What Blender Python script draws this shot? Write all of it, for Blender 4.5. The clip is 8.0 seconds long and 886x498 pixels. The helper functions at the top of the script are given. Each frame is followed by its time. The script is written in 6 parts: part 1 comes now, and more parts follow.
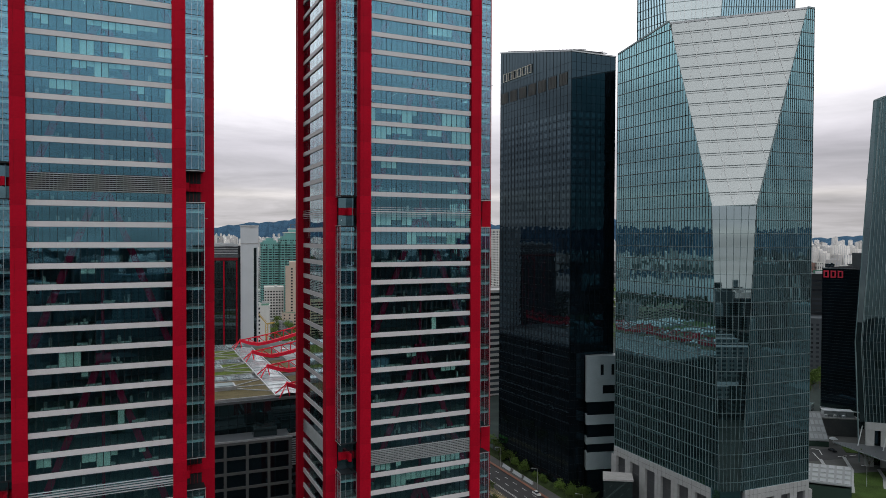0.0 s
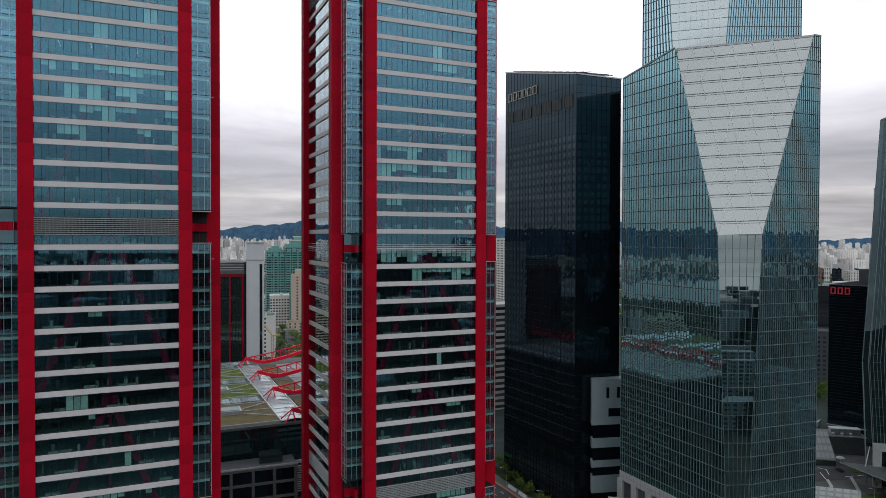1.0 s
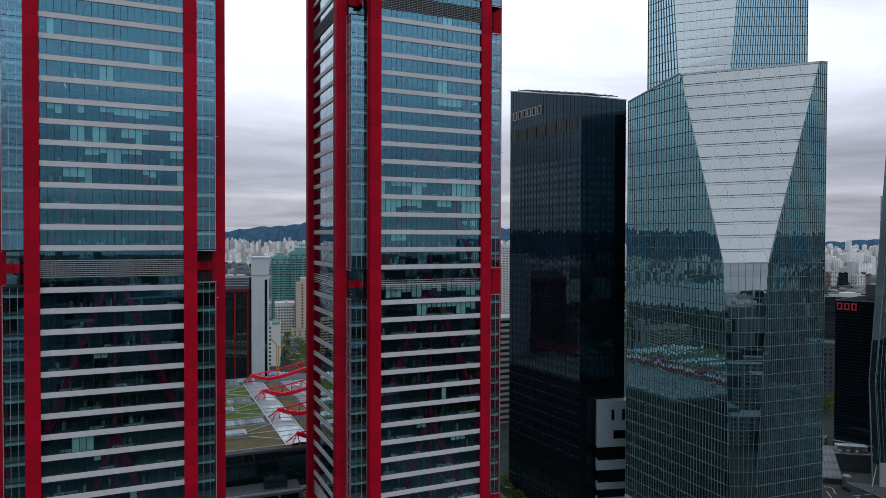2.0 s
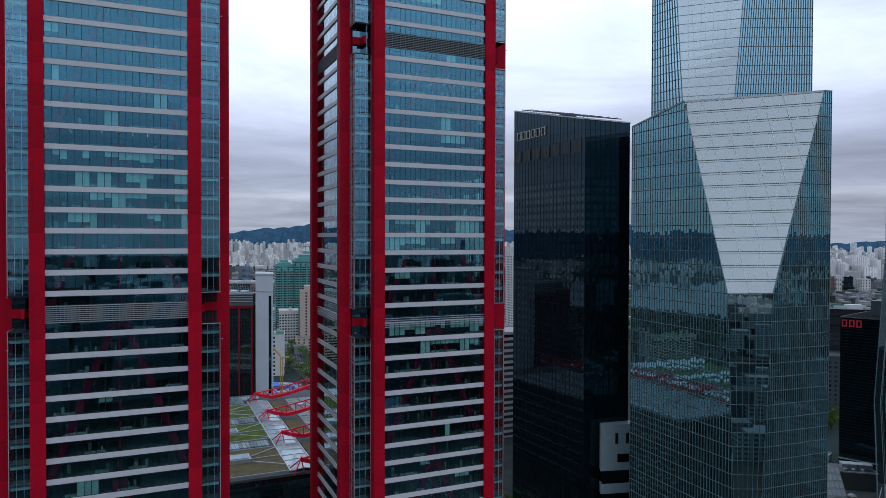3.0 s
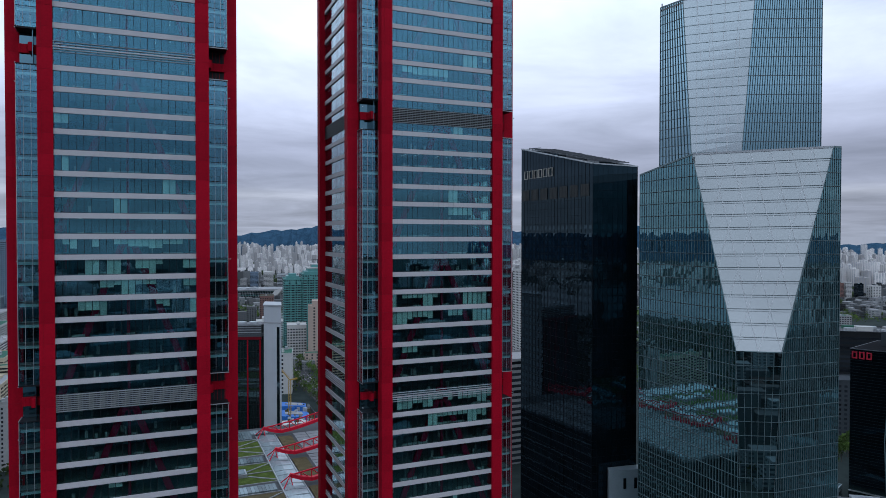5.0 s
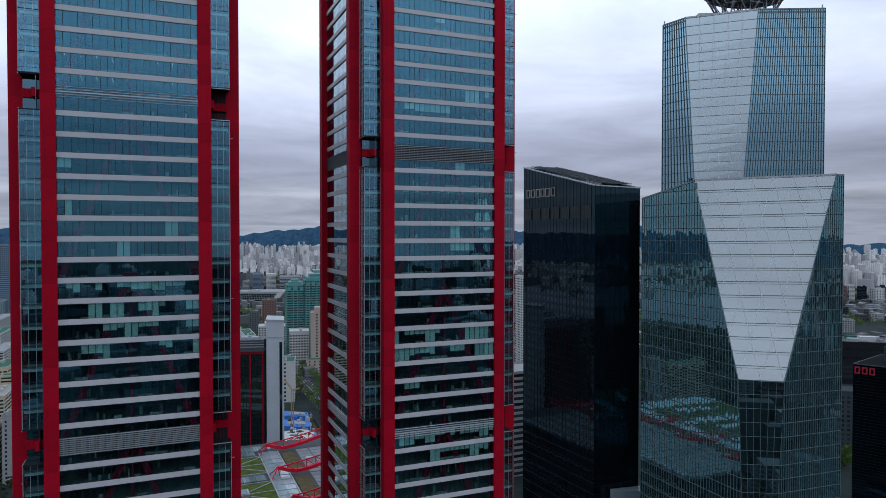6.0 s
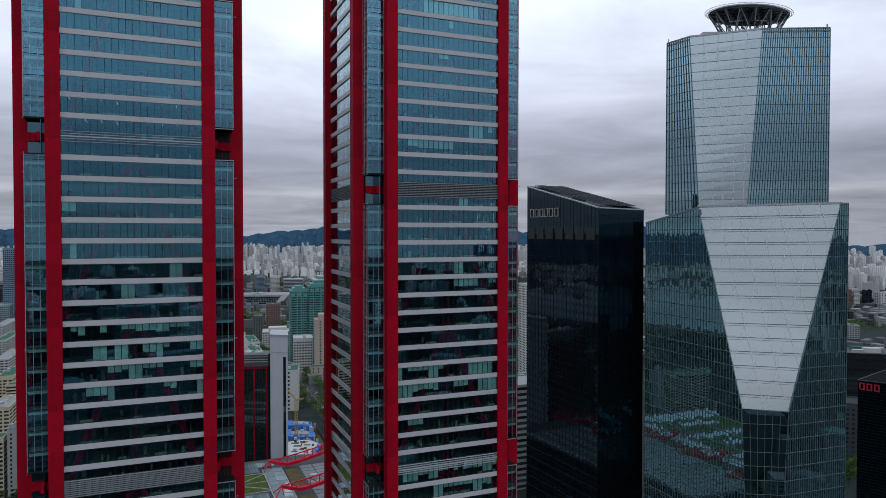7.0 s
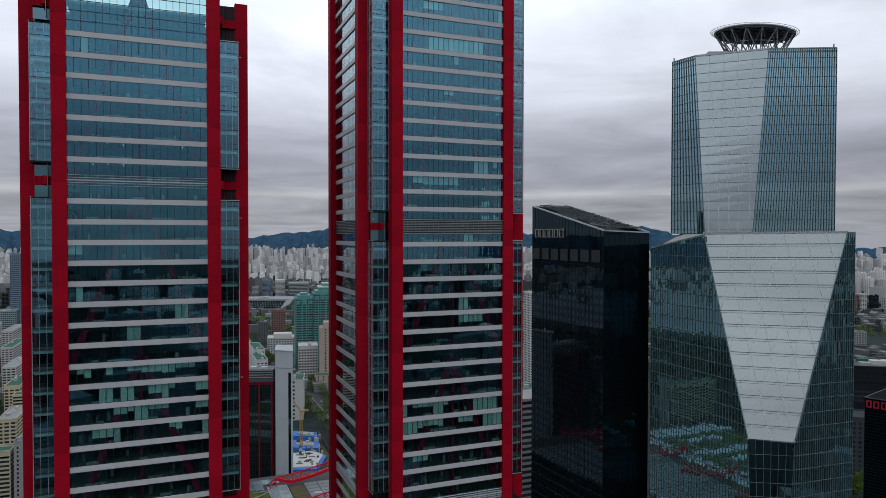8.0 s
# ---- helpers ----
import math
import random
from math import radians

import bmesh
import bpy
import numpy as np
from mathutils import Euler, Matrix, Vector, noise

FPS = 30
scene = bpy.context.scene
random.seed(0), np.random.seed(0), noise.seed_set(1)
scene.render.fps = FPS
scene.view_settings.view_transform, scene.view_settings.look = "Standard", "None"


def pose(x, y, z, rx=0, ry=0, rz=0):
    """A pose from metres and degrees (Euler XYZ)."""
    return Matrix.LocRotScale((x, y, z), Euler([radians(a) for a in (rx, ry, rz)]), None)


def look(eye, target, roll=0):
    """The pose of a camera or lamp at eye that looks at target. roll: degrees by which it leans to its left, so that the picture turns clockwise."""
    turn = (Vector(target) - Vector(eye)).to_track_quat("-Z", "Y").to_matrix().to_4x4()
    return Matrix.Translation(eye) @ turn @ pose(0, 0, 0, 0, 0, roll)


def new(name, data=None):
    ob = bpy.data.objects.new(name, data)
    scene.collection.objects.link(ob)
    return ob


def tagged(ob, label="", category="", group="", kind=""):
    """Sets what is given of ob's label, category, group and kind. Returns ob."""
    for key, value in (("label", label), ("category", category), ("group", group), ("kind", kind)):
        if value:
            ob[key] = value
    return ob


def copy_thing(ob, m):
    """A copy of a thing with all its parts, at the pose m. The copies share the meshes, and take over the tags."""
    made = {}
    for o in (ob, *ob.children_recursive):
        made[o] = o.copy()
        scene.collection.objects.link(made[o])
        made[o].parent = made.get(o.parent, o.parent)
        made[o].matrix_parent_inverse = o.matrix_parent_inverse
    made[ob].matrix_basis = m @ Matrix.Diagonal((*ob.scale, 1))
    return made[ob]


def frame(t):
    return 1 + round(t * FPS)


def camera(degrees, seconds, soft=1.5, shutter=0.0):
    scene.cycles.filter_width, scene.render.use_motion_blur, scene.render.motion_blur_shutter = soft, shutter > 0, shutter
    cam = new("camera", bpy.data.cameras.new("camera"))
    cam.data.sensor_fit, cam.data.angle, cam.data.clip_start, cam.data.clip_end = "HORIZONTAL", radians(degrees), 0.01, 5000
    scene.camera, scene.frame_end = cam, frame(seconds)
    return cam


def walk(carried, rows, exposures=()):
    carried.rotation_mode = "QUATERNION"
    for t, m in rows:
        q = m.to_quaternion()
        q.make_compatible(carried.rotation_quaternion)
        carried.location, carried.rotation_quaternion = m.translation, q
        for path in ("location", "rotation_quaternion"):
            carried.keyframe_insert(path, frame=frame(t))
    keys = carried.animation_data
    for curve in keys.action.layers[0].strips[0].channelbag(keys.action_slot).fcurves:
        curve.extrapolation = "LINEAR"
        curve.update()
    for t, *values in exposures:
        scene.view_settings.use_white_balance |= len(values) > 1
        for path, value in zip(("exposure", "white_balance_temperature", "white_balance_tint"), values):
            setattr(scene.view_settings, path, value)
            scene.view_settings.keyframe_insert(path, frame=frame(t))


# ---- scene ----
cam = camera(66.4, 8.0, soft=0.62)
METRES, EYE, TILT, LEAN, TURN = 76.0, 110.0, -1.05, -0.22, 0.0
ROWS = [
    (0.0, 0.0, 0.0, 0.0, 0.0, 0.0, -0.0),
    (0.5, 0.0004, -0.0014, 0.0588, 0.21, 0.06, 0.0),
    (1.0, 0.0002, -0.0026, 0.1214, 0.45, 0.08, 0.02),
    (1.5, 0.0006, -0.0019, 0.1795, 0.67, 0.09, 0.04),
    (3.0, 0.0016, -0.0038, 0.3694, 1.18, 0.1, 0.03),
    (3.5, 0.0021, -0.0041, 0.4319, 1.34, 0.1, 0.07),
    (4.0, 0.0027, -0.0047, 0.4986, 1.51, 0.07, 0.1),
    (4.5, 0.0027, -0.0061, 0.5595, 1.68, 0.06, 0.11),
    (6.0, 0.0043, -0.0095, 0.7514, 2.02, -0.1, 0.16),
    (6.5, 0.0049, -0.0106, 0.8117, 2.12, -0.13, 0.15),
    (7.0, 0.0054, -0.0107, 0.8776, 2.33, -0.16, 0.13),
    (7.5, 0.0054, -0.0102, 0.9383, 2.55, -0.15, 0.12),
    (8.0, 0.0059, -0.0107, 0.9999, 2.75, -0.11, 0.09),
]
walk(cam, [(t, pose(0, 0, EYE, TILT, LEAN, TURN) @ pose(METRES * x, METRES * y, METRES * z, 90 + pitch, roll, yaw)) for t, x, y, z, yaw, pitch, roll in ROWS],
     exposures=[(0.0, 0.14, 6620, 9.5), (1.5, -0.05, 6260, 9), (3.0, -0.22, 5420, 9.5), (4.5, -0.30, 5390, 10), (6.5, -0.41, 5590, 9.5), (8.0, -0.46, 6040, 8)])

# ---- world and sun: an overcast spring day ----
SUN_ELEVATION, SUN_TURN = 52.0, 150.0


def build_world():
    world = bpy.data.worlds.new("overcast_sky")
    world.use_nodes = True
    scene.world = world
    n, l = world.node_tree.nodes, world.node_tree.links
    n.clear()

    def math_node(op, a, b=0.0, clamp=False):
        m = n.new("ShaderNodeMath")
        m.operation, m.use_clamp = op, clamp
        for k, v in enumerate((a, b)):
            if isinstance(v, (int, float)):
                m.inputs[k].default_value = v
            else:
                l.new(v, m.inputs[k])
        return m.outputs[0]

    sky = n.new("ShaderNodeTexSky")
    sky.sky_type, sky.sun_disc = "NISHITA", False
    sky.sun_elevation, sky.sun_rotation = radians(SUN_ELEVATION), radians(SUN_TURN)
    blue = n.new("ShaderNodeVectorMath")
    blue.operation = "SCALE"
    blue.inputs["Scale"].default_value = 0.10
    l.new(sky.outputs[0], blue.inputs[0])
    co = n.new("ShaderNodeTexCoord")
    sep = n.new("ShaderNodeSeparateXYZ")
    l.new(co.outputs["Generated"], sep.inputs[0])
    z = math_node("MAXIMUM", sep.outputs[2], 0.0)
    # the cloud deck: the way up is spread over a flat layer overhead
    lift = math_node("ADD", z, 0.07)
    px, py = math_node("DIVIDE", sep.outputs[0], lift), math_node("DIVIDE", sep.outputs[1], lift)
    deck = n.new("ShaderNodeCombineXYZ")
    l.new(px, deck.inputs[0]), l.new(py, deck.inputs[1])
    cloud = n.new("ShaderNodeTexNoise")
    cloud.inputs["Scale"].default_value, cloud.inputs["Detail"].default_value = 0.75, 8.0
    cloud.inputs["Roughness"].default_value, cloud.inputs["Distortion"].default_value = 0.58, 0.4
    l.new(deck.outputs[0], cloud.inputs["Vector"])
    # brighter with height, from the dull layer at the horizon to the zenith
    ramp = n.new("ShaderNodeValToRGB")
    els = ramp.color_ramp.elements
    els[0].position, els[0].color = 0.0, (0.56, 0.55, 0.58, 1)
    els[1].position, els[1].color = 1.0, (1.15, 1.2, 1.27, 1)
    for p, c in ((0.03, (0.47, 0.452, 0.49, 1)), (0.05, (0.50, 0.475, 0.505, 1)), (0.059, (0.70, 0.66, 0.67, 1)), (0.072, (0.52, 0.495, 0.54, 1)), (0.13, (0.61, 0.58, 0.635, 1)),
                 (0.2, (1.1, 1.07, 1.13, 1)), (0.26, (1.4, 1.38, 1.44, 1)), (0.36, (1.6, 1.62, 1.68, 1)), (0.5, (1.4, 1.44, 1.5, 1))):
        e = els.new(p)
        e.color = c
    l.new(z, ramp.inputs[0])
    streak = n.new("ShaderNodeMapRange")
    streak.inputs[1].default_value, streak.inputs[2].default_value = 0.3, 0.7
    streak.inputs[3].default_value, streak.inputs[4].default_value = 0.78, 1.30
    l.new(cloud.outputs[0], streak.inputs[0])
    lit = n.new("ShaderNodeVectorMath")
    lit.operation = "SCALE"
    # the cloud thickens a little towards the east
    east = n.new("ShaderNodeMapRange")
    east.inputs[1].default_value, east.inputs[2].default_value = -0.1, 0.55
    east.inputs[3].default_value, east.inputs[4].default_value = 1.0, 0.89
    l.new(sep.outputs[0], east.inputs[0])
    l.new(ramp.outputs[0], lit.inputs[0]), l.new(math_node("MULTIPLY", streak.outputs[0], east.outputs[0]), lit.inputs["Scale"])
    mix = n.new("ShaderNodeMix")
    mix.data_type = "RGBA"
    mix.inputs[0].default_value = 0.88
    l.new(blue.outputs[0], mix.inputs[6]), l.new(lit.outputs[0], mix.inputs[7])
    bg, out = n.new("ShaderNodeBackground"), n.new("ShaderNodeOutputWorld")
    l.new(mix.outputs[2], bg.inputs[0]), l.new(bg.outputs[0], out.inputs[0])


build_world()
lamp = bpy.data.lights.new("sun", "SUN")
lamp.energy, lamp.angle, lamp.color = 0.5, radians(36), (1.0, 0.97, 0.93)
sun = new("sun", lamp)
sun.matrix_world = look((0, 0, 0), (-math.sin(radians(SUN_TURN)) * math.cos(radians(SUN_ELEVATION)), -math.cos(radians(SUN_TURN)) * math.cos(radians(SUN_ELEVATION)), -math.sin(radians(SUN_ELEVATION))))


# ---- materials ----
def nodes_of(name):
    m = bpy.data.materials.new(name)
    m.use_nodes = True
    n, l = m.node_tree.nodes, m.node_tree.links
    return m, n, l, n["Principled BSDF"]


def paint(name, colour, rough=0.5, metal=0.0, grain=0.15, scale=0.6, fine=12.0, bump=0.0, piece=0.0, spec=0.4):
    """A surface with broad stains and fine grain; piece: how much alike pieces differ."""
    m, n, l, b = nodes_of(name)
    b.inputs["Roughness"].default_value, b.inputs["Metallic"].default_value = rough, metal
    b.inputs["Specular IOR Level"].default_value = spec
    co = n.new("ShaderNodeTexCoord")
    broad, tiny = n.new("ShaderNodeTexNoise"), n.new("ShaderNodeTexNoise")
    broad.inputs["Scale"].default_value, tiny.inputs["Scale"].default_value = scale, fine
    broad.inputs["Detail"].default_value, tiny.inputs["Detail"].default_value = 5, 3
    l.new(co.outputs["Object"], broad.inputs["Vector"]), l.new(co.outputs["Object"], tiny.inputs["Vector"])
    s1 = n.new("ShaderNodeMath")
    s1.operation = "ADD"
    l.new(broad.outputs[0], s1.inputs[0]), l.new(tiny.outputs[0], s1.inputs[1])
    rng = n.new("ShaderNodeMapRange")
    rng.inputs[1].default_value, rng.inputs[2].default_value = 0.7, 1.3
    rng.inputs[3].default_value, rng.inputs[4].default_value = 1 - grain, 1 + grain
    l.new(s1.outputs[0], rng.inputs[0])
    value = rng.outputs[0]
    if piece:
        info = n.new("ShaderNodeObjectInfo")
        pr = n.new("ShaderNodeMapRange")
        pr.inputs[3].default_value, pr.inputs[4].default_value = 1 - piece, 1 + piece
        l.new(info.outputs["Random"], pr.inputs[0])
        mu = n.new("ShaderNodeMath")
        mu.operation = "MULTIPLY"
        l.new(value, mu.inputs[0]), l.new(pr.outputs[0], mu.inputs[1])
        value = mu.outputs[0]
    sc = n.new("ShaderNodeVectorMath")
    sc.operation = "SCALE"
    sc.inputs[0].default_value = colour
    l.new(value, sc.inputs["Scale"])
    l.new(sc.outputs[0], b.inputs["Base Color"])
    if bump:
        bp = n.new("ShaderNodeBump")
        bp.inputs["Strength"].default_value, bp.inputs["Distance"].default_value = bump, 0.05
        l.new(tiny.outputs[0], bp.inputs["Height"]), l.new(bp.outputs[0], b.inputs["Normal"])
    return m


def glazing(name, f0, shine, through_tint=None, rough=0.015, wave=0.0, base=(0.01, 0.013, 0.015), wave_scale=0.25, rise=0.8, whiten=1.4):
    """Coated glass: gloss that grows towards grazing, over a clear tinted sheet or over a dark body."""
    m, n, l, b = nodes_of(name)
    n.remove(b)
    out = n["Material Output"]
    facing, gloss, mix = n.new("ShaderNodeLayerWeight"), n.new("ShaderNodeBsdfGlossy"), n.new("ShaderNodeMixShader")
    facing.inputs["Blend"].default_value = 0.5
    power, amount, white = n.new("ShaderNodeMath"), n.new("ShaderNodeMath"), n.new("ShaderNodeMix")
    power.operation, power.inputs[1].default_value = "POWER", 4.0
    amount.operation, amount.inputs[1].default_value, amount.inputs[2].default_value = "MULTIPLY_ADD", rise * (1 - f0), f0
    white.data_type = "RGBA"
    white.inputs[6].default_value, white.inputs[7].default_value = (*shine, 1), (1, 1, 1, 1)
    facing2 = n.new("ShaderNodeMath")
    facing2.operation, facing2.inputs[1].default_value = "POWER", whiten
    l.new(facing.outputs["Facing"], facing2.inputs[0])
    l.new(facing.outputs["Facing"], power.inputs[0]), l.new(power.outputs[0], amount.inputs[0])
    l.new(facing2.outputs[0], white.inputs[0]), l.new(white.outputs[2], gloss.inputs["Color"])
    gloss.inputs["Roughness"].default_value = rough
    if through_tint:
        body = n.new("ShaderNodeBsdfTransparent")
        body.inputs["Color"].default_value = (*through_tint, 1)
    else:
        body = n.new("ShaderNodeBsdfDiffuse")
        info = n.new("ShaderNodeNewGeometry")
        rng = n.new("ShaderNodeMapRange")
        rng.inputs[3].default_value, rng.inputs[4].default_value = 0.5, 1.6
        l.new(info.outputs["Random Per Island"], rng.inputs[0])
        sc = n.new("ShaderNodeVectorMath")
        sc.operation = "SCALE"
        sc.inputs[0].default_value = base
        l.new(rng.outputs[0], sc.inputs["Scale"]), l.new(sc.outputs[0], body.inputs["Color"])
    if wave:
        co, nz, bp = n.new("ShaderNodeTexCoord"), n.new("ShaderNodeTexNoise"), n.new("ShaderNodeBump")
        nz.inputs["Scale"].default_value, nz.inputs["Detail"].default_value = wave_scale, 1
        bp.inputs["Strength"].default_value, bp.inputs["Distance"].default_value = wave, 0.1
        l.new(co.outputs["Object"], nz.inputs["Vector"]), l.new(nz.outputs[0], bp.inputs["Height"])
        l.new(bp.outputs[0], gloss.inputs["Normal"])
    l.new(amount.outputs[0], mix.inputs[0]), l.new(body.outputs[0], mix.inputs[1]), l.new(gloss.outputs[0], mix.inputs[2])
    l.new(mix.outputs[0], out.inputs["Surface"])
    return m


def facade(name, wall, window, bay=3.2, storey=3.0, fill_u=0.55, fill_v=0.45, tint=0.12):
    """Far housing: rows of windows over a painted wall, block by block in its own tone."""
    m, n, l, b = nodes_of(name)
    b.inputs["Roughness"].default_value, b.inputs["Specular IOR Level"].default_value = 0.8, 0.12

    def mth(op, a, c):
        k = n.new("ShaderNodeMath")
        k.operation = op
        for i, v in enumerate((a, c)):
            if isinstance(v, (int, float)):
                k.inputs[i].default_value = v
            else:
                l.new(v, k.inputs[i])
        return k.outputs[0]

    co, sep, geo = n.new("ShaderNodeTexCoord"), n.new("ShaderNodeSeparateXYZ"), n.new("ShaderNodeNewGeometry")
    l.new(co.outputs["Object"], sep.inputs[0])
    nrm = n.new("ShaderNodeSeparateXYZ")
    l.new(geo.outputs["True Normal"], nrm.inputs[0])
    u = mth("ADD", sep.outputs[0], sep.outputs[1])
    fu = mth("LESS_THAN", mth("FRACT", mth("DIVIDE", u, bay), 0), fill_u)
    fv = mth("LESS_THAN", mth("FRACT", mth("DIVIDE", sep.outputs[2], storey), 0), fill_v)
    side = mth("LESS_THAN", mth("ABSOLUTE", nrm.outputs[2], 0), 0.5)
    mask = mth("MULTIPLY", mth("MULTIPLY", fu, fv), side)
    rng = n.new("ShaderNodeMapRange")
    rng.inputs[3].default_value, rng.inputs[4].default_value = 1 - tint * 3, 1 + tint
    l.new(geo.outputs["Random Per Island"], rng.inputs[0])
    sc = n.new("ShaderNodeVectorMath")
    sc.operation = "SCALE"
    sc.inputs[0].default_value = wall
    l.new(rng.outputs[0], sc.inputs["Scale"])
    mix = n.new("ShaderNodeMix")
    mix.data_type = "RGBA"
    mix.inputs[7].default_value = (*window, 1)
    l.new(mask, mix.inputs[0]), l.new(sc.outputs[0], mix.inputs[6]), l.new(mix.outputs[2], b.inputs["Base Color"])
    return m


RED = paint("red_panel_paint", (0.27, 0.003, 0.0135), 0.6, grain=0.16, scale=0.25, fine=3, piece=0.12, spec=0.04)
RED_DARK = paint("red_joint_paint", (0.13, 0.002, 0.008), 0.6, spec=0.15)
WHITE = paint("white_spandrel_metal", (0.405, 0.40, 0.405), 0.5, grain=0.08, scale=0.2, fine=4, piece=0.04)
LOUVRE = paint("grey_louvre_metal", (0.21, 0.23, 0.235), 0.5, 0.2)
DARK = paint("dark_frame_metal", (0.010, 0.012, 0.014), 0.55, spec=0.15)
# for dark strips that draw the shadow lines of fins and transoms
FIN_SHADE = paint("dark_fin_shade", (0.048, 0.066, 0.070), 0.6, spec=0.2)
FACET_JOINT = paint("grey_teal_joint", (0.078, 0.100, 0.106), 0.6, spec=0.2)
SILVER = paint("silver_mullion_metal", (0.115, 0.165, 0.172), 0.45, 0.2)
PALE_BAR = paint("pale_facet_bar", (0.52, 0.53, 0.53), 0.5)
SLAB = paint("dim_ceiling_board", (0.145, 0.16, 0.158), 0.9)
# blue-green tint carries the hazy veil that the tower glass mirrors
CORE = paint("veil_tinted_core_wall", (0.062, 0.096, 0.106), 0.9, grain=0.4, scale=0.1)
# the columns' red, darkened here for the shade indoors
BRACE = paint("shaded_red_brace", (0.19, 0.007, 0.030), 0.8, spec=0.05)
BLIND = paint("pale_roller_blind", (0.54, 0.56, 0.52), 0.8, grain=0.08, piece=0.2)
CLUTTER = paint("office_furniture", (0.26, 0.27, 0.265), 0.7, piece=0.3)
GLASS = glazing("blue_green_tower_glass", 0.15, (0.27, 0.60, 0.81), (0.75, 0.90, 0.885), wave=0.02, rise=1.0)
BAYGLASS = glazing("green_bay_glass", 0.16, (0.34, 0.66, 0.86), (0.80, 0.90, 0.90), wave=0.02, rise=1.0)
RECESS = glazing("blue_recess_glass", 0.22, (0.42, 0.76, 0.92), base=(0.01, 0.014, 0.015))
BAYSTRIP = paint("frosted_bay_strip", (0.40, 0.55, 0.55), 0.3)
IFC_GLASS = glazing("grey_green_glass", 0.355, (0.37, 0.79, 0.89), base=(0.011, 0.024, 0.027), wave=0.012, wave_scale=0.5, rise=0.6, whiten=2.2)
CORNER_GLASS = glazing("pale_corner_glass", 0.42, (0.66, 0.84, 0.88), base=(0.004, 0.01, 0.011), rise=0.6)
UPPER_GLASS = glazing("pale_upper_glass", 0.46, (0.46, 0.77, 0.90), base=(0.008, 0.014, 0.015), wave=0.01, rise=0.6)
# the facets' pale bodies hold part of the mirrored sky as plain colour
FACET = glazing("sky_toned_facet_glass", 0.28, (0.82, 0.88, 0.87), base=(0.125, 0.132, 0.131), wave=0.035, rise=0.6)
UPPER_FACET = glazing("sky_toned_upper_facet_glass", 0.32, (0.78, 0.90, 0.92), base=(0.150, 0.162, 0.162), wave=0.03, rise=0.6)
BLACK_GLASS = glazing("black_glass", 0.047, (0.36, 0.72, 0.95), base=(0.0035, 0.0055, 0.0075), wave=0.02, wave_scale=0.12, rise=0.35)
BLACK_WINDOW = glazing("black_window_glass", 0.082, (0.38, 0.74, 0.95), base=(0.0035, 0.006, 0.0085), wave=0.02, wave_scale=0.12, rise=0.35)
GREY_GLASS = glazing("dark_teal_glass", 0.09, (0.6, 0.85, 0.92), base=(0.008, 0.013, 0.014), wave=0.05)
DEEP_GLASS = glazing("deep_teal_glass", 0.07, (0.5, 0.85, 0.92), base=(0.006, 0.012, 0.014), wave=0.05, rise=0.5)
STONE = paint("pale_stone_cladding", (0.255, 0.265, 0.265), 0.6, grain=0.14)
CONCRETE = paint("grey_concrete", (0.27, 0.27, 0.265), 0.85, grain=0.15, bump=0.1, spec=0.1)
WHITE_WALL = paint("white_panel_wall", (0.38, 0.405, 0.425), 0.6, grain=0.06, scale=0.15)
ASPHALT = paint("asphalt", (0.05, 0.05, 0.052), 0.9, grain=0.2, scale=0.08, fine=6, spec=0.1)
PAVING = paint("paving", (0.075, 0.076, 0.074), 0.9, grain=0.25, scale=0.1, spec=0.1)
MARK = paint("road_paint", (0.62, 0.62, 0.60), 0.7)
GRASS = paint("roof_grass", (0.064, 0.090, 0.016), 0.95, grain=0.45, scale=0.3, fine=3, spec=0.1)
BROWN = paint("dry_roof_planting", (0.095, 0.078, 0.040), 0.95, grain=0.35, scale=0.3, fine=4, spec=0.1)
LEAF = paint("spring_foliage", (0.060, 0.098, 0.020), 0.8, grain=0.4, scale=0.5, fine=5, piece=0.3, spec=0.1)
BARK = paint("bark", (0.09, 0.075, 0.06), 0.9)
# ground colour is shifted to blue-green to carry the haze
EARTH = paint("haze_tinted_ground", (0.022, 0.031, 0.029), 0.95, grain=0.4, scale=0.01, fine=0.08, spec=0.1)
# the blue of the distance haze is put into the mountain's base colour
HILL = paint("hazy_wooded_mountain", (0.032, 0.067, 0.108), 1.0, grain=0.38, scale=0.02, fine=0.12, spec=0.0)
PAVILION = glazing("green_pavilion_glass", 0.10, (0.6, 0.85, 0.75), base=(0.020, 0.036, 0.028))
SKYLIGHT = glazing("roof_skylight_glass", 0.13, (0.8, 0.92, 0.95), rough=0.22, base=(0.19, 0.24, 0.25))
BRASS = paint("pale_gold_sign", (0.42, 0.39, 0.33), 0.4, 0.3)
SIGN_RED = paint("red_sign", (0.55, 0.02, 0.05), 0.5)
STEEL = paint("dark_steel", (0.07, 0.078, 0.085), 0.5, 0.4)
PALE_STEEL = paint("galvanised_steel", (0.33, 0.35, 0.36), 0.5, 0.4)
APART = facade("white_apartment_wall", (0.66, 0.64, 0.61), (0.27, 0.29, 0.32), 3.6, 3.0, 0.5, 0.52, 0.2)
LOWRISE = facade("low_town_wall", (0.19, 0.195, 0.195), (0.075, 0.09, 0.10), 4.0, 3.3, 0.55, 0.45, 0.33)
# wall colour holds a blue-green haze tint for the reflections
TOWN = facade("haze_tinted_town_wall", (0.078, 0.108, 0.118), (0.03, 0.045, 0.055), 6.0, 3.3, 0.6, 0.5, 0.8)
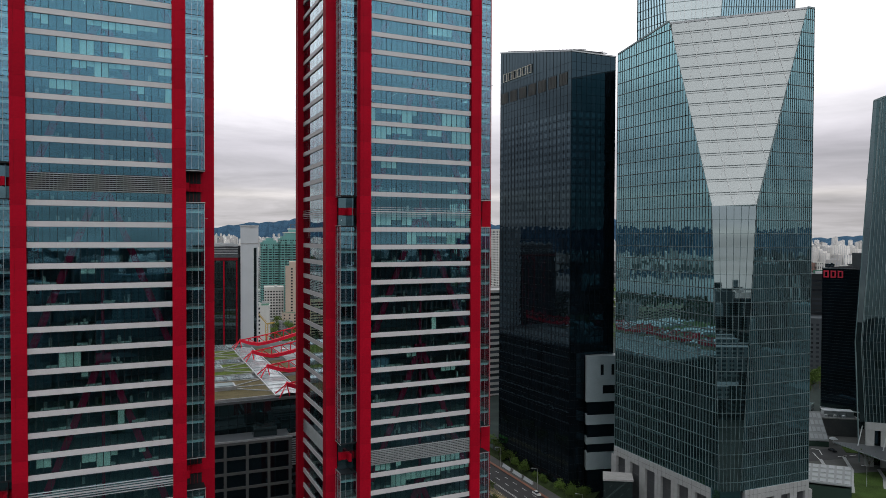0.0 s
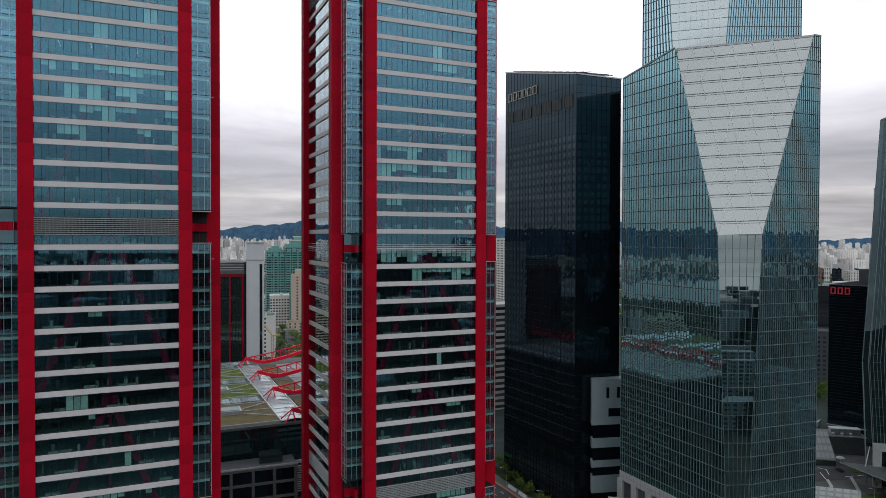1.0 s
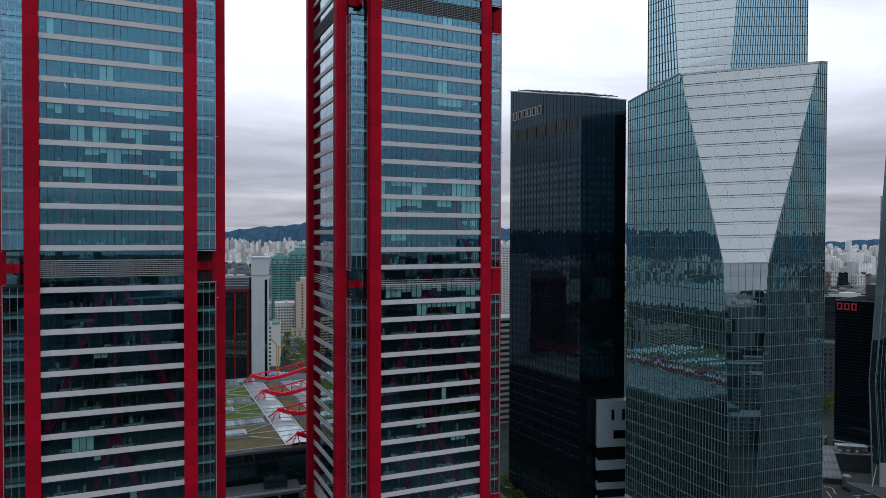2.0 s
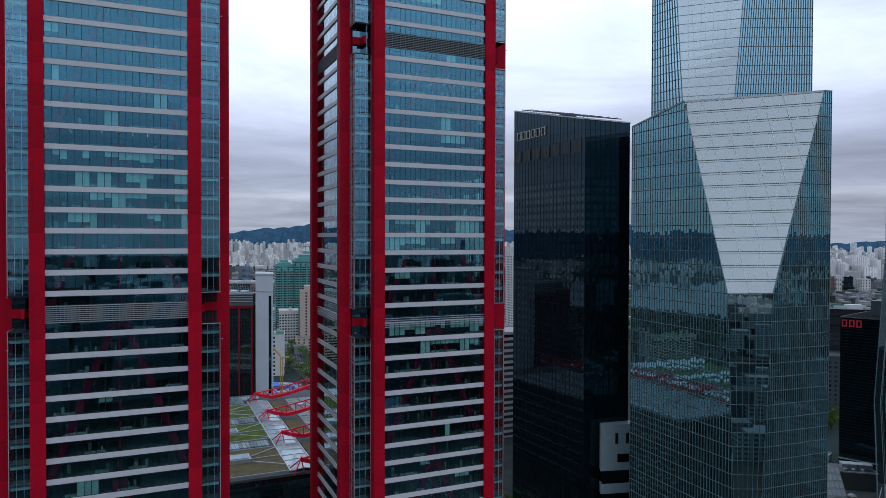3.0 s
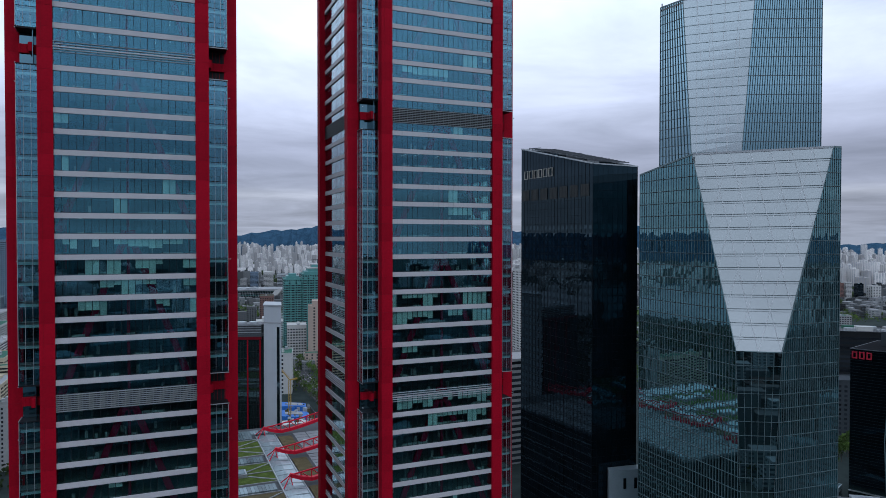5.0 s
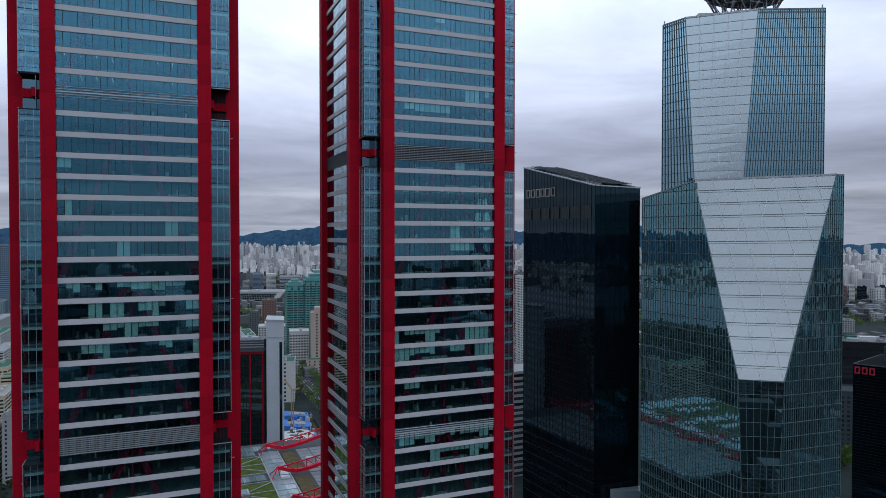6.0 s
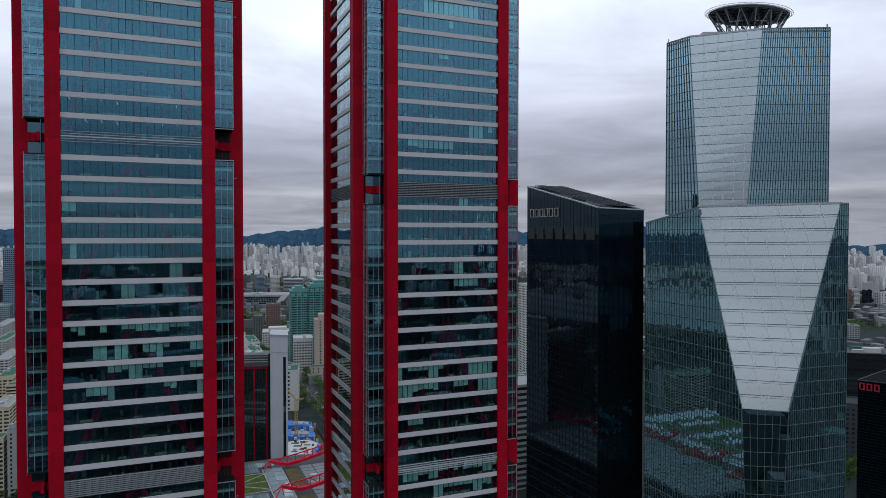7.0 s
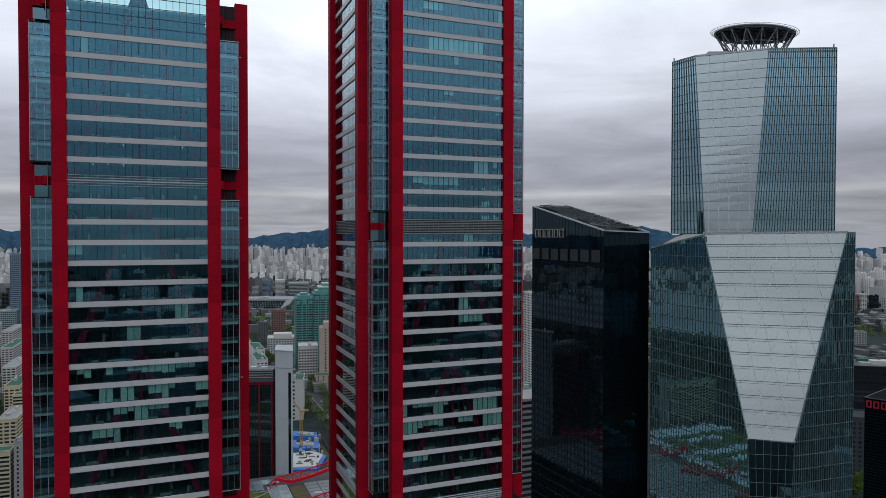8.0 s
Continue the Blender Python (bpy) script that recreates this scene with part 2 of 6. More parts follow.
WOOD = paint("dark_wood_foliage", (0.022, 0.034, 0.012), 0.9, grain=0.5, scale=0.05, fine=0.4, spec=0.1)
ROOF_PANEL = paint("grey_roof_panel", (0.19, 0.20, 0.205), 0.6, grain=0.1, scale=0.1)
HATCH = paint("worn_yellow_paint", (0.42, 0.33, 0.14), 0.8)
PLANTER = paint("terracotta_planter", (0.20, 0.09, 0.06), 0.9)
TEAL = paint("teal_wall", (0.085, 0.225, 0.21), 0.5, grain=0.12, scale=0.1)
ANNEX = paint("ribbed_metal_cladding", (0.22, 0.26, 0.275), 0.5, 0.1, grain=0.08, scale=0.3, fine=2)
DULL = paint("dull_grey_wall", (0.085, 0.09, 0.09), 0.8, grain=0.12)
WING = glazing("hotel_wing_glass", 0.075, (0.55, 0.80, 0.82), base=(0.010, 0.016, 0.016), wave=0.05)
DECK = paint("dark_roof_deck", (0.075, 0.08, 0.084), 0.7, grain=0.15, scale=0.1, spec=0.1)
LAWN = paint("plaza_lawn", (0.034, 0.058, 0.013), 0.95, grain=0.5, scale=0.12, fine=2.5, spec=0.1)
ROOF_PANE = paint("raised_roof_pane", (0.255, 0.27, 0.275), 0.5, grain=0.08, piece=0.06)
ROOF_TAR = paint("black_roof_felt", (0.014, 0.015, 0.017), 0.95, spec=0.02)
BLUE_GREY = paint("blue_grey_wall", (0.048, 0.056, 0.063), 0.8, grain=0.12, spec=0.1)
TEAL_FIN = paint("teal_grey_fin", (0.12, 0.155, 0.16), 0.5, 0.2)
PARK = paint("park_grass", (0.050, 0.080, 0.016), 0.95, grain=0.5, scale=0.02, fine=0.15, spec=0.1)
BEIGE = paint("beige_wall", (0.34, 0.275, 0.225), 0.8, grain=0.07)
CREAM = paint("cream_wall", (0.42, 0.37, 0.26), 0.8, grain=0.07)
OFFWHITE = paint("offwhite_wall", (0.42, 0.42, 0.40), 0.8, grain=0.07)
BLUE_TOWER = paint("blue_grey_panel_wall", (0.13, 0.18, 0.24), 0.4, grain=0.1)
GREEN_ROOF = paint("green_roof_coat", (0.035, 0.105, 0.072), 0.8, grain=0.25, spec=0.1)
BRICK = paint("brick_wall", (0.15, 0.085, 0.07), 0.9)
WINDOW = glazing("small_window_glass", 0.06, (0.8, 0.9, 0.95), base=(0.02, 0.025, 0.03))
BLUE = paint("blue_sheeting", (0.03, 0.13, 0.42), 0.6)
YELLOW = paint("crane_yellow", (0.33, 0.22, 0.05), 0.6)
CARPAINT = [paint("car_white", (0.6, 0.6, 0.6), 0.3), paint("car_black", (0.02, 0.02, 0.022), 0.25), paint("car_silver", (0.3, 0.31, 0.32), 0.3, 0.3), paint("bus_green", (0.10, 0.40, 0.04), 0.4)]
RUBBER = paint("tyre_rubber", (0.02, 0.02, 0.02), 0.9)
LAMP, _n, _l, _b = nodes_of("lit_ceiling_lamp")
_b.inputs["Emission Color"].default_value, _b.inputs["Emission Strength"].default_value = (1, 0.97, 0.92, 1), 0.9


# ---- building blocks ----
class Solid:
    """Collects boxes, beams and sheets into one mesh."""

    def __init__(self):
        self.v, self.f = [], []

    def hexa(self, p):
        k = len(self.v)
        self.v += [tuple(q) for q in p]
        self.f += [tuple(k + i for i in q) for q in ((0, 3, 2, 1), (4, 5, 6, 7), (0, 1, 5, 4), (1, 2, 6, 5), (2, 3, 7, 6), (3, 0, 4, 7))]
        return self

    def box(self, x0, x1, y0, y1, z0, z1):
        return self.hexa([(x0, y0, z0), (x1, y0, z0), (x1, y1, z0), (x0, y1, z0), (x0, y0, z1), (x1, y0, z1), (x1, y1, z1), (x0, y1, z1)])

    def prism(self, plan, z0, z1):
        """plan: corners counter-clockwise; z0, z1: a height or one for each corner."""
        n, k = len(plan), len(self.v)
        lo = z0 if isinstance(z0, (list, tuple)) else [z0] * n
        hi = z1 if isinstance(z1, (list, tuple)) else [z1] * n
        self.v += [(x, y, z) for (x, y), z in zip(plan, lo)] + [(x, y, z) for (x, y), z in zip(plan, hi)]
        self.f += [tuple(k + n - 1 - i for i in range(n)), tuple(k + n + i for i in range(n))]
        self.f += [(k + i, k + (i + 1) % n, k + n + (i + 1) % n, k + n + i) for i in range(n)]
        return self

    def beam(self, p, q, w, h=None, up=(0, 0, 1)):
        """A straight bar of width w and height h from p to q."""
        p, q, h = Vector(p), Vector(q), h or w
        d = (q - p).normalized()
        s = d.cross(Vector(up))
        s = (s if s.length > 1e-4 else d.cross(Vector((1, 0, 0)))).normalized()
        t = s.cross(d)
        a, b = s * w / 2, t * h / 2
        return self.hexa([p - a - b, p + a - b, p + a + b, p - a + b, q - a - b, q + a - b, q + a + b, q - a + b])

    def bent(self, line, w, h):
        """A bar of one section along points that lie in an upright plane."""
        pts, k = [Vector(p) for p in line], len(self.v)
        side = (pts[-1] - pts[0]).cross(Vector((0, 0, 1))).normalized() * w / 2
        for p in pts:
            for a, b in ((-1, -1), (1, -1), (1, 1), (-1, 1)):
                self.v.append(tuple(p + side * a + Vector((0, 0, h / 2 * b))))
        for i in range(len(pts) - 1):
            for j in range(4):
                self.f.append((k + 4 * i + j, k + 4 * i + (j + 1) % 4, k + 4 * i + 4 + (j + 1) % 4, k + 4 * i + 4 + j))
        self.f += [(k, k + 1, k + 2, k + 3), tuple(k + 4 * (len(pts) - 1) + j for j in range(4))]
        return self

    def tube(self, p, q, r0, r1=None, n=8):
        p, q, r1 = Vector(p), Vector(q), r0 if r1 is None else r1
        d = (q - p).normalized()
        s = d.cross(Vector((0, 0, 1)))
        s = (s if s.length > 1e-4 else Vector((1, 0, 0))).normalized()
        t, k = s.cross(d), len(self.v)
        for c, r in ((p, r0), (q, r1)):
            self.v += [tuple(c + r * (math.cos(a) * s + math.sin(a) * t)) for a in (2 * math.pi * i / n for i in range(n))]
        self.f += [(k + i, k + n + i, k + n + (i + 1) % n, k + (i + 1) % n) for i in range(n)]
        self.f += [tuple(k + i for i in range(n)), tuple(k + 2 * n - 1 - i for i in range(n))]
        return self

    def quad(self, *p):
        k = len(self.v)
        self.v += [tuple(q) for q in p]
        self.f.append(tuple(range(k, k + len(p))))
        return self

    def mesh(self, name, material):
        me = bpy.data.meshes.new(name)
        me.from_pydata(self.v, [], self.f)
        me.materials.append(material)
        me.update()
        return me


def part(name, solid, material, parent=None, label="", at=None, kind=""):
    """Links a solid, or a mesh that is already made, as one object under its thing."""
    me = solid if isinstance(solid, bpy.types.Mesh) else solid.mesh(name, material)
    ob = new(name, me)
    ob.parent = parent
    if at is not None:
        ob.matrix_basis = at
    return tagged(ob, label, kind=kind)


def thing(name, label, category, at=None, group="", kind=""):
    ob = new(name)
    if at is not None:
        ob.matrix_basis = at
    return tagged(ob, label, category, group, kind)


class Each:
    """Takes the calls of a Solid, and makes each piece a part of its own."""

    def __init__(self, name, material, parent):
        self.name, self.material, self.parent = name, material, parent

    def beam(self, *a):
        part(self.name, Solid().beam(*a), self.material, self.parent)
        return self


QUARTERS = [Matrix.Rotation(radians(90 * k), 4, "Z") for k in range(4)]


# ---- the two red-framed office towers ----
STOREY, HALF, COL_IN, COL_OUT, BAY_OUT, SIDE = 4.495, 14.25, 14.25, 17.15, 21.4, 24.0
FACE = SIDE - 0.7
PANES = 20
PANE_W = 2 * HALF / PANES


def red_tower(label, at, z_mech, low, high, top, thick, thin, blinds, apexes, seed, lit):
    """A square tower: on every side two red columns, white spandrels between them, and glazed corner bays that break off at plant floors."""
    rnd = random.Random(seed)
    tower = thing("office_tower", label, "skyscraper", at, "red-framed towers")
    levels = [z_mech + STOREY * k for k in range(low, high + 1)]
    mech = {z_mech + STOREY * k for k in thick + thin}
    gaps = sorted(z_mech + STOREY * k for k in thick + thin)
    is_thick = {round(z_mech + STOREY * k, 3) for k in thick}
    is_thin = {round(z_mech + STOREY * k, 3) for k in thin}
    h = 0.575

    # structure inside: plates, core, braces
    plates = Solid()
    for z in levels:
        plates.box(-FACE + 1.5, FACE - 0.35, -HALF, HALF, z - 0.55, z + 0.25)
        plates.box(-HALF, HALF, -FACE + 0.35, -HALF, z - 0.55, z + 0.25).box(-HALF, HALF, HALF, FACE - 0.35, z - 0.55, z + 0.25)
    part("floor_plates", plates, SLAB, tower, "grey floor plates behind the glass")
    part("core", Solid().box(-13, 13, -13, 13, 0, top - 6), CORE, tower, "dark inner core wall, tinted for the glass's bluish veil")
    part("roof", Solid().box(-FACE + 0.3, FACE - 0.3, -HALF, HALF, top - 6.2, top - 5.6).box(-HALF, HALF, -FACE + 0.3, -HALF, top - 6.2, top - 5.6).box(-HALF, HALF, HALF, FACE - 0.3, top - 6.2, top - 5.6).box(-8, 8, -6, 6, top - 5.6, top - 2), CONCRETE, tower, "grey flat roof")
    braces = Solid()
    for za, drop in apexes:
        for s in (-1, 1):
            braces.beam((0.6 * s, -FACE + 1.0, za), (s * 13.6, -FACE + 1.0, za - drop), 0.8, 1.45)
        braces.box(-1.5, 1.5, -FACE + 0.7, -FACE + 1.5, za - 2.2, za + 1.6)
    braces.beam((0, -FACE + 1.0, 0), (0, -FACE + 1.0, top - 6), 0.6)
    brace_mesh = braces.mesh("brace", BRACE)

    # shared pieces of a side
    sp = Solid()
    for i in range(PANES):
        x = -HALF + i * PANE_W
        sp.box(x + 0.012, x + PANE_W - 0.012, -FACE - 0.25, -FACE + 0.08, -h + 0.04, h - 0.05)
    sp.box(-HALF, HALF, -FACE - 0.17, -FACE + 0.2, -h + 0.02, h - 0.02)
    sp.box(-HALF, HALF, -FACE - 0.32, -FACE + 0.05, -h - 0.05, -h + 0.01)
    sp_mesh = sp.mesh("spandrel", WHITE)
    lv = Solid()
    for i in range(9):
        z = -1.75 + i * 3.5 / 8
        lv.hexa([(-HALF, -FACE - 0.3, z - 0.12), (HALF, -FACE - 0.3, z - 0.12), (HALF, -FACE - 0.02, z + 0.02), (-HALF, -FACE - 0.02, z + 0.02),
                 (-HALF, -FACE - 0.3, z - 0.04), (HALF, -FACE - 0.3, z - 0.04), (HALF, -FACE - 0.02, z + 0.1), (-HALF, -FACE - 0.02, z + 0.1)])
    for i in range(PANES * 2 + 1):
        x = -HALF + i * PANE_W / 2
        lv.box(x - 0.03, x + 0.03, -FACE - 0.1, -FACE, -1.9, 1.9)
    lv_mesh = lv.mesh("louvre", LOUVRE)
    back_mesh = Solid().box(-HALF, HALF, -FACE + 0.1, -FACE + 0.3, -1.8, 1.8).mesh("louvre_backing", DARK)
    fin_meshes = [(z, Solid().box(-HALF, HALF, -FACE - 0.4, -FACE - 0.02, -w / 2, w / 2).mesh("sun_fin", WHITE)) for z, w in ((-1.1, 0.06), (-0.55, 0.09), (0.0, 0.24), (0.55, 0.09), (1.1, 0.06))]
    drops = (0.35, 0.5, 0.62, 1.0)
    blind_meshes = [Solid().box(0.06, PANE_W - 0.06, -FACE + 0.14, -FACE + 0.16, -d * (STOREY - 2 * h), 0).mesh("blind", BLIND) for d in drops]
    pane_h = STOREY - 2 * h
    pane_mesh = Solid().box(0.03, PANE_W - 0.03, -FACE - 0.02, -FACE + 0.02, 0.0, pane_h).mesh("pane", GLASS)

    for side in range(4):
        # the flank's glass stands deeper behind its columns than the front's
        q = QUARTERS[side] @ Matrix.Translation((0, 1.1 if side == 3 else 0, 0))
        glass, mull, shades, stuff = Solid(), Solid(), Solid(), Solid()
        near = hung = 0
        for i, z in enumerate(levels):
            key = round(z, 3)
            put = q @ Matrix.Translation((0, 0, z))
            if key in is_thick:
                part("louvre", lv_mesh, None, tower, "grey metal louvre band", put)
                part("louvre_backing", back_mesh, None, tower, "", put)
            elif key in is_thin:
                for dz, fm in fin_meshes:
                    part("sun_fin", fm, None, tower, "thin white horizontal fin", put @ Matrix.Translation((0, 0, dz)))
            else:
                part("spandrel", sp_mesh, None, tower, "", put)
            z1 = levels[i + 1] if i + 1 < len(levels) else top
            lo = z + (1.9 if key in is_thick else (0.0 if key in is_thin else h))
            key1 = round(z1, 3)
            hi = z1 - (1.9 if key1 in is_thick else (0.0 if key1 in is_thin else h)) if i + 1 < len(levels) else top
            single = side == 0 and abs((hi - lo) - pane_h) < 0.01 and 55 < z < 135 and near < 300
            for j in range(PANES):
                x = -HALF + j * PANE_W
                if single:
                    part("pane", pane_mesh, None, tower, "", q @ Matrix.Translation((x, 0, lo)))
                    near += 1
                else:
                    rim = 0.03 if side == 0 else 0.006
                    glass.box(x + rim, x + PANE_W - rim, -FACE - 0.02, -FACE + 0.02, lo, hi)
                bar = 0.04 if side == 0 else 0.014
                mull.box(x - bar, x + bar, -FACE - 0.026, -FACE + 0.12, lo, hi)
            mull.box(-HALF, HALF, -FACE - 0.06, -FACE + 0.1, lo - 0.06, lo + 0.05).box(-HALF, HALF, -FACE - 0.06, -FACE + 0.1, hi - 0.06, hi + 0.03)
            if i + 1 == len(levels):
                k = 1
                while z + h + k * 2.2 < top:
                    mull.box(-HALF, HALF, -FACE - 0.07, -FACE + 0.1, z + h + k * 2.2 - 0.06, z + h + k * 2.2 + 0.06)
                    k += 1
                continue
            # blinds and furniture behind the panes
            chance = next((c for a, b2, c in blinds if a <= z < b2), 0.02)
            drop, run = 1, False
            for j in range(PANES):
                if rnd.random() < 0.45:
                    run = rnd.random() < chance
                    drop = rnd.choice((0, 1, 2, 3, 3))
                if run and hi - lo > 2:
                    x = -HALF + j * PANE_W
                    if side == 0 and hung < 300:
                        part("blind", blind_meshes[drop], None, tower, "", q @ Matrix.Translation((x, 0, hi)))
                        hung += 1
                    else:
                        shades.box(x + 0.06, x + PANE_W - 0.06, -FACE + 0.14, -FACE + 0.16, hi - (hi - lo) * drops[drop], hi)
            for j in range(rnd.choice((1, 3, 6, 9))):
                x, y = rnd.uniform(-13.5, 12.5), -FACE + rnd.uniform(0.8, 6.0)
                stuff.box(x, x + rnd.uniform(0.2, 0.8), y, y + 0.5, z + 0.25, z + 0.25 + rnd.choice((0.75, 1.1, 1.1, 1.5)) + 0.4)
            for j in range(2):
                x = rnd.uniform(-13.5, 12.5)
                stuff.box(x, x + rnd.uniform(1.2, 5), -FACE + 0.5, -FACE + 1.1, z + 0.25, z + rnd.uniform(0.85, 1.15))
        lamps = Solid()
        for i, z in enumerate(levels):
            if side == 0 and any(a <= z < b2 for a, b2 in lit):
                for r in range(9):
                    x = -12.8 + r * 3.1
                    for j in range(rnd.choice((0, 2, 4, 5))):
                        y = -FACE + 0.9 + j * 1.1
                        lamps.box(x, x + 0.16, y, y + 0.2, z - 0.62, z - 0.56)
        if lamps.v:
            part("ceiling_lamp_rows", lamps, LAMP, tower, "small white ceiling lamps", q, "stuff")
        part("glazing", glass, GLASS, tower, "blue-green window glass", q, "stuff")
        part("mullions", mull, DARK, tower, "dark window mullions", q, "stuff")
        if shades.v:
            part("blind_rest", shades, BLIND, tower, "pale roller blinds drawn behind some windows", q, "stuff")
        part("office_furniture", stuff, CLUTTER, tower, "", q, "stuff")
        part("brace", brace_mesh, None, tower, "red diagonal braces behind the glass", q)

    # columns: a dark core with painted panels, storey by storey
    n_seg = int(math.ceil(top / STOREY))
    seg = Solid()
    for a, b2 in ((0.0, 0.78), (0.81, 2.9)):
        seg.box(a, b2, -0.06, 2.9, 0.02, STOREY - 0.02)
    seg_mesh = seg.mesh("panel", RED)
    segm = Solid()
    for a, b2 in ((0.0, 2.09), (2.12, 2.9)):
        segm.box(a, b2, -0.06, 2.9, 0.02, STOREY - 0.02)
    segm_mesh = segm.mesh("panel", RED)
    off = (z_mech - h) % STOREY - STOREY
    for side in range(4):
        for s in (-1, 1):
            x0 = COL_IN if s > 0 else -COL_OUT
            base = QUARTERS[side] @ Matrix.Translation((x0, -SIDE, 0))
            col = part("column", Solid().box(0.04, 2.86, 0.0, 2.86, 0, top), RED_DARK, tower, "red corner column", base)
            seen = side == 0 or (side == 3 and s > 0) or (side == 1 and s < 0)
            joined = Solid()
            for k in range(n_seg + 1):
                z = off + k * STOREY
                z0, z1 = max(z, 0), min(z + STOREY, top)
                if z1 - z0 < 1:
                    continue
                if seen and z1 - z0 > STOREY - 0.01 and z > 20:
                    part("panel", seg_mesh if s < 0 else segm_mesh, None, col, "", Matrix.Translation((0, 0, z)))
                else:
                    joined.box(0, 2.9, -0.06, 2.9, z0 + 0.02, z1 - 0.02)
            if joined.v:
                part("cladding", joined, RED, col, kind="stuff")

    rib_mesh = Solid().box(0, 0.15, 0, 0.15, -0.95, 0.95).mesh("rib", RED)
    # corner bays, and what shows where they break off
    cuts = [0.0] + [v for g in gaps for v in (g - 3.7, g + 3.7)] + [top - 10.5]
    spans = [(a, b2) for a, b2 in zip(cuts[::2], cuts[1::2]) if b2 - a > 4]
    for side in range(4):
        q = QUARTERS[side]
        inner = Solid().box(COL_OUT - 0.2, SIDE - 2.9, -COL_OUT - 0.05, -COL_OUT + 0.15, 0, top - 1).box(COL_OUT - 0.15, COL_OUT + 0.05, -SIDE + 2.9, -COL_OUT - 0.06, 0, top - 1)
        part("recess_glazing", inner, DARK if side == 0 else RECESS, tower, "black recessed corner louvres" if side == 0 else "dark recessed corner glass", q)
        if side == 0:
            slats = Solid()
            for g in gaps + [top - 5.5]:
                for i in range(5):
                    x = COL_OUT + 0.5 + i * 0.8
                    slats.box(x, x + 0.1, -COL_OUT - 0.14, -COL_OUT - 0.05, g - 3.7, g + 3.7)
            part("recess_slats", slats, RED_DARK, tower, "dark upright slats", q, "stuff")
        for a, b2 in spans:
            bay = part("corner_bay", Solid().box(COL_OUT + 0.02, BAY_OUT + 0.12, -BAY_OUT - 0.12, -COL_OUT - 0.02, a, a + 0.35), DARK, tower, "glazed corner bay with metal sill", q)
            part("bay_top", Solid().box(COL_OUT + 0.02, BAY_OUT + 0.12, -BAY_OUT - 0.12, -COL_OUT - 0.02, b2 - 0.2, b2), DARK, bay)
            g, fr, st, pl = Solid(), Solid(), Solid(), Solid()
            w = (BAY_OUT - COL_OUT) / 3
            g.box(COL_OUT + 0.02, BAY_OUT, -BAY_OUT, -BAY_OUT + 0.03, a + 0.3, b2 - 0.15).box(BAY_OUT - 0.03, BAY_OUT, -BAY_OUT + 0.03, -COL_OUT - 0.02, a + 0.3, b2 - 0.15)
            fr.box(BAY_OUT - 0.04, BAY_OUT + 0.07, -BAY_OUT - 0.07, -BAY_OUT + 0.04, a, b2 + 0.1)
            for i in range(3):
                x = COL_OUT + 0.06 + i * w
                fr.box(x - 0.03, x + 0.03, -BAY_OUT - 0.07, -BAY_OUT - 0.003, a, b2)
                y = -COL_OUT - 0.06 - i * w
                fr.box(BAY_OUT + 0.003, BAY_OUT + 0.07, y - 0.03, y + 0.03, a, b2)
            fr.box(COL_OUT, BAY_OUT + 0.16, -BAY_OUT - 0.16, -BAY_OUT - 0.003, b2 - 0.06, b2 + 0.12).box(COL_OUT, BAY_OUT + 0.16, -BAY_OUT - 0.16, -BAY_OUT - 0.003, a - 0.05, a + 0.12)
            z = off
            rail = Solid()
            while z < b2:
                if z > a + 0.5 and z < b2 - 0.6:
                    rail.box(COL_OUT + 0.02, BAY_OUT, -BAY_OUT - 0.05, -BAY_OUT - 0.002, z - 0.06, z + 0.06).box(BAY_OUT + 0.002, BAY_OUT + 0.05, -BAY_OUT, -COL_OUT, z - 0.06, z + 0.06)
                    st.box(COL_OUT + 0.1, BAY_OUT - 0.25, -BAY_OUT + 0.25, -BAY_OUT + 0.35, z - 1.05, z - 0.45).box(BAY_OUT - 0.35, BAY_OUT - 0.25, -BAY_OUT + 0.35, -COL_OUT, z - 1.05, z - 0.45)
                    pl.box(COL_OUT + 0.1, BAY_OUT - 0.1, -BAY_OUT + 0.1, -COL_OUT, z - 0.42, z - 0.08)
                if z + 1.15 > a and z + 1.15 < b2:
                    rail.box(COL_OUT + 0.02, BAY_OUT, -BAY_OUT - 0.045, -BAY_OUT - 0.002, z + 1.12, z + 1.18).box(BAY_OUT + 0.002, BAY_OUT + 0.045, -BAY_OUT, -COL_OUT, z + 1.12, z + 1.18)
                z += STOREY
            part("bay_glass", g, BAYGLASS, bay)
            part("bay_frame", fr, PALE_STEEL, bay, "pale metal edge frame", kind="stuff")
            part("bay_rail", rail, DARK, bay, kind="stuff")
            part("bay_ceiling_strip", st, BAYSTRIP, bay, kind="stuff")
            part("bay_floor_set", pl, SLAB, bay, kind="stuff")
        for gz in gaps + ([top - 5.5] if top < 260 else []):
            out = 1.9 if side == 3 else 0.75
            tie = Solid().box(COL_OUT, SIDE - 2.8, -COL_OUT - out, -COL_OUT - out + 0.69, gz - 0.95, gz + 0.95)
            tie.box(COL_OUT + out - 0.69, COL_OUT + out, -SIDE + 2.8, -14.6 if side == 3 else -COL_OUT - out, gz - 0.94, gz + 0.94)
            if side == 3:
                part("gap_glass", Solid().box(COL_OUT, SIDE - 2.9, -COL_OUT - 1.15, -COL_OUT - 1.05, gz - 3.6, gz + 3.6).box(COL_OUT + 1.05, COL_OUT + 1.15, -SIDE + 2.9, -14.6, gz - 3.58, gz + 3.58), RECESS, tower, "blue glass behind the tie beam", q)
            beam = part("tie_beam", tie, RED, tower, "red ribbed tie beam", q)
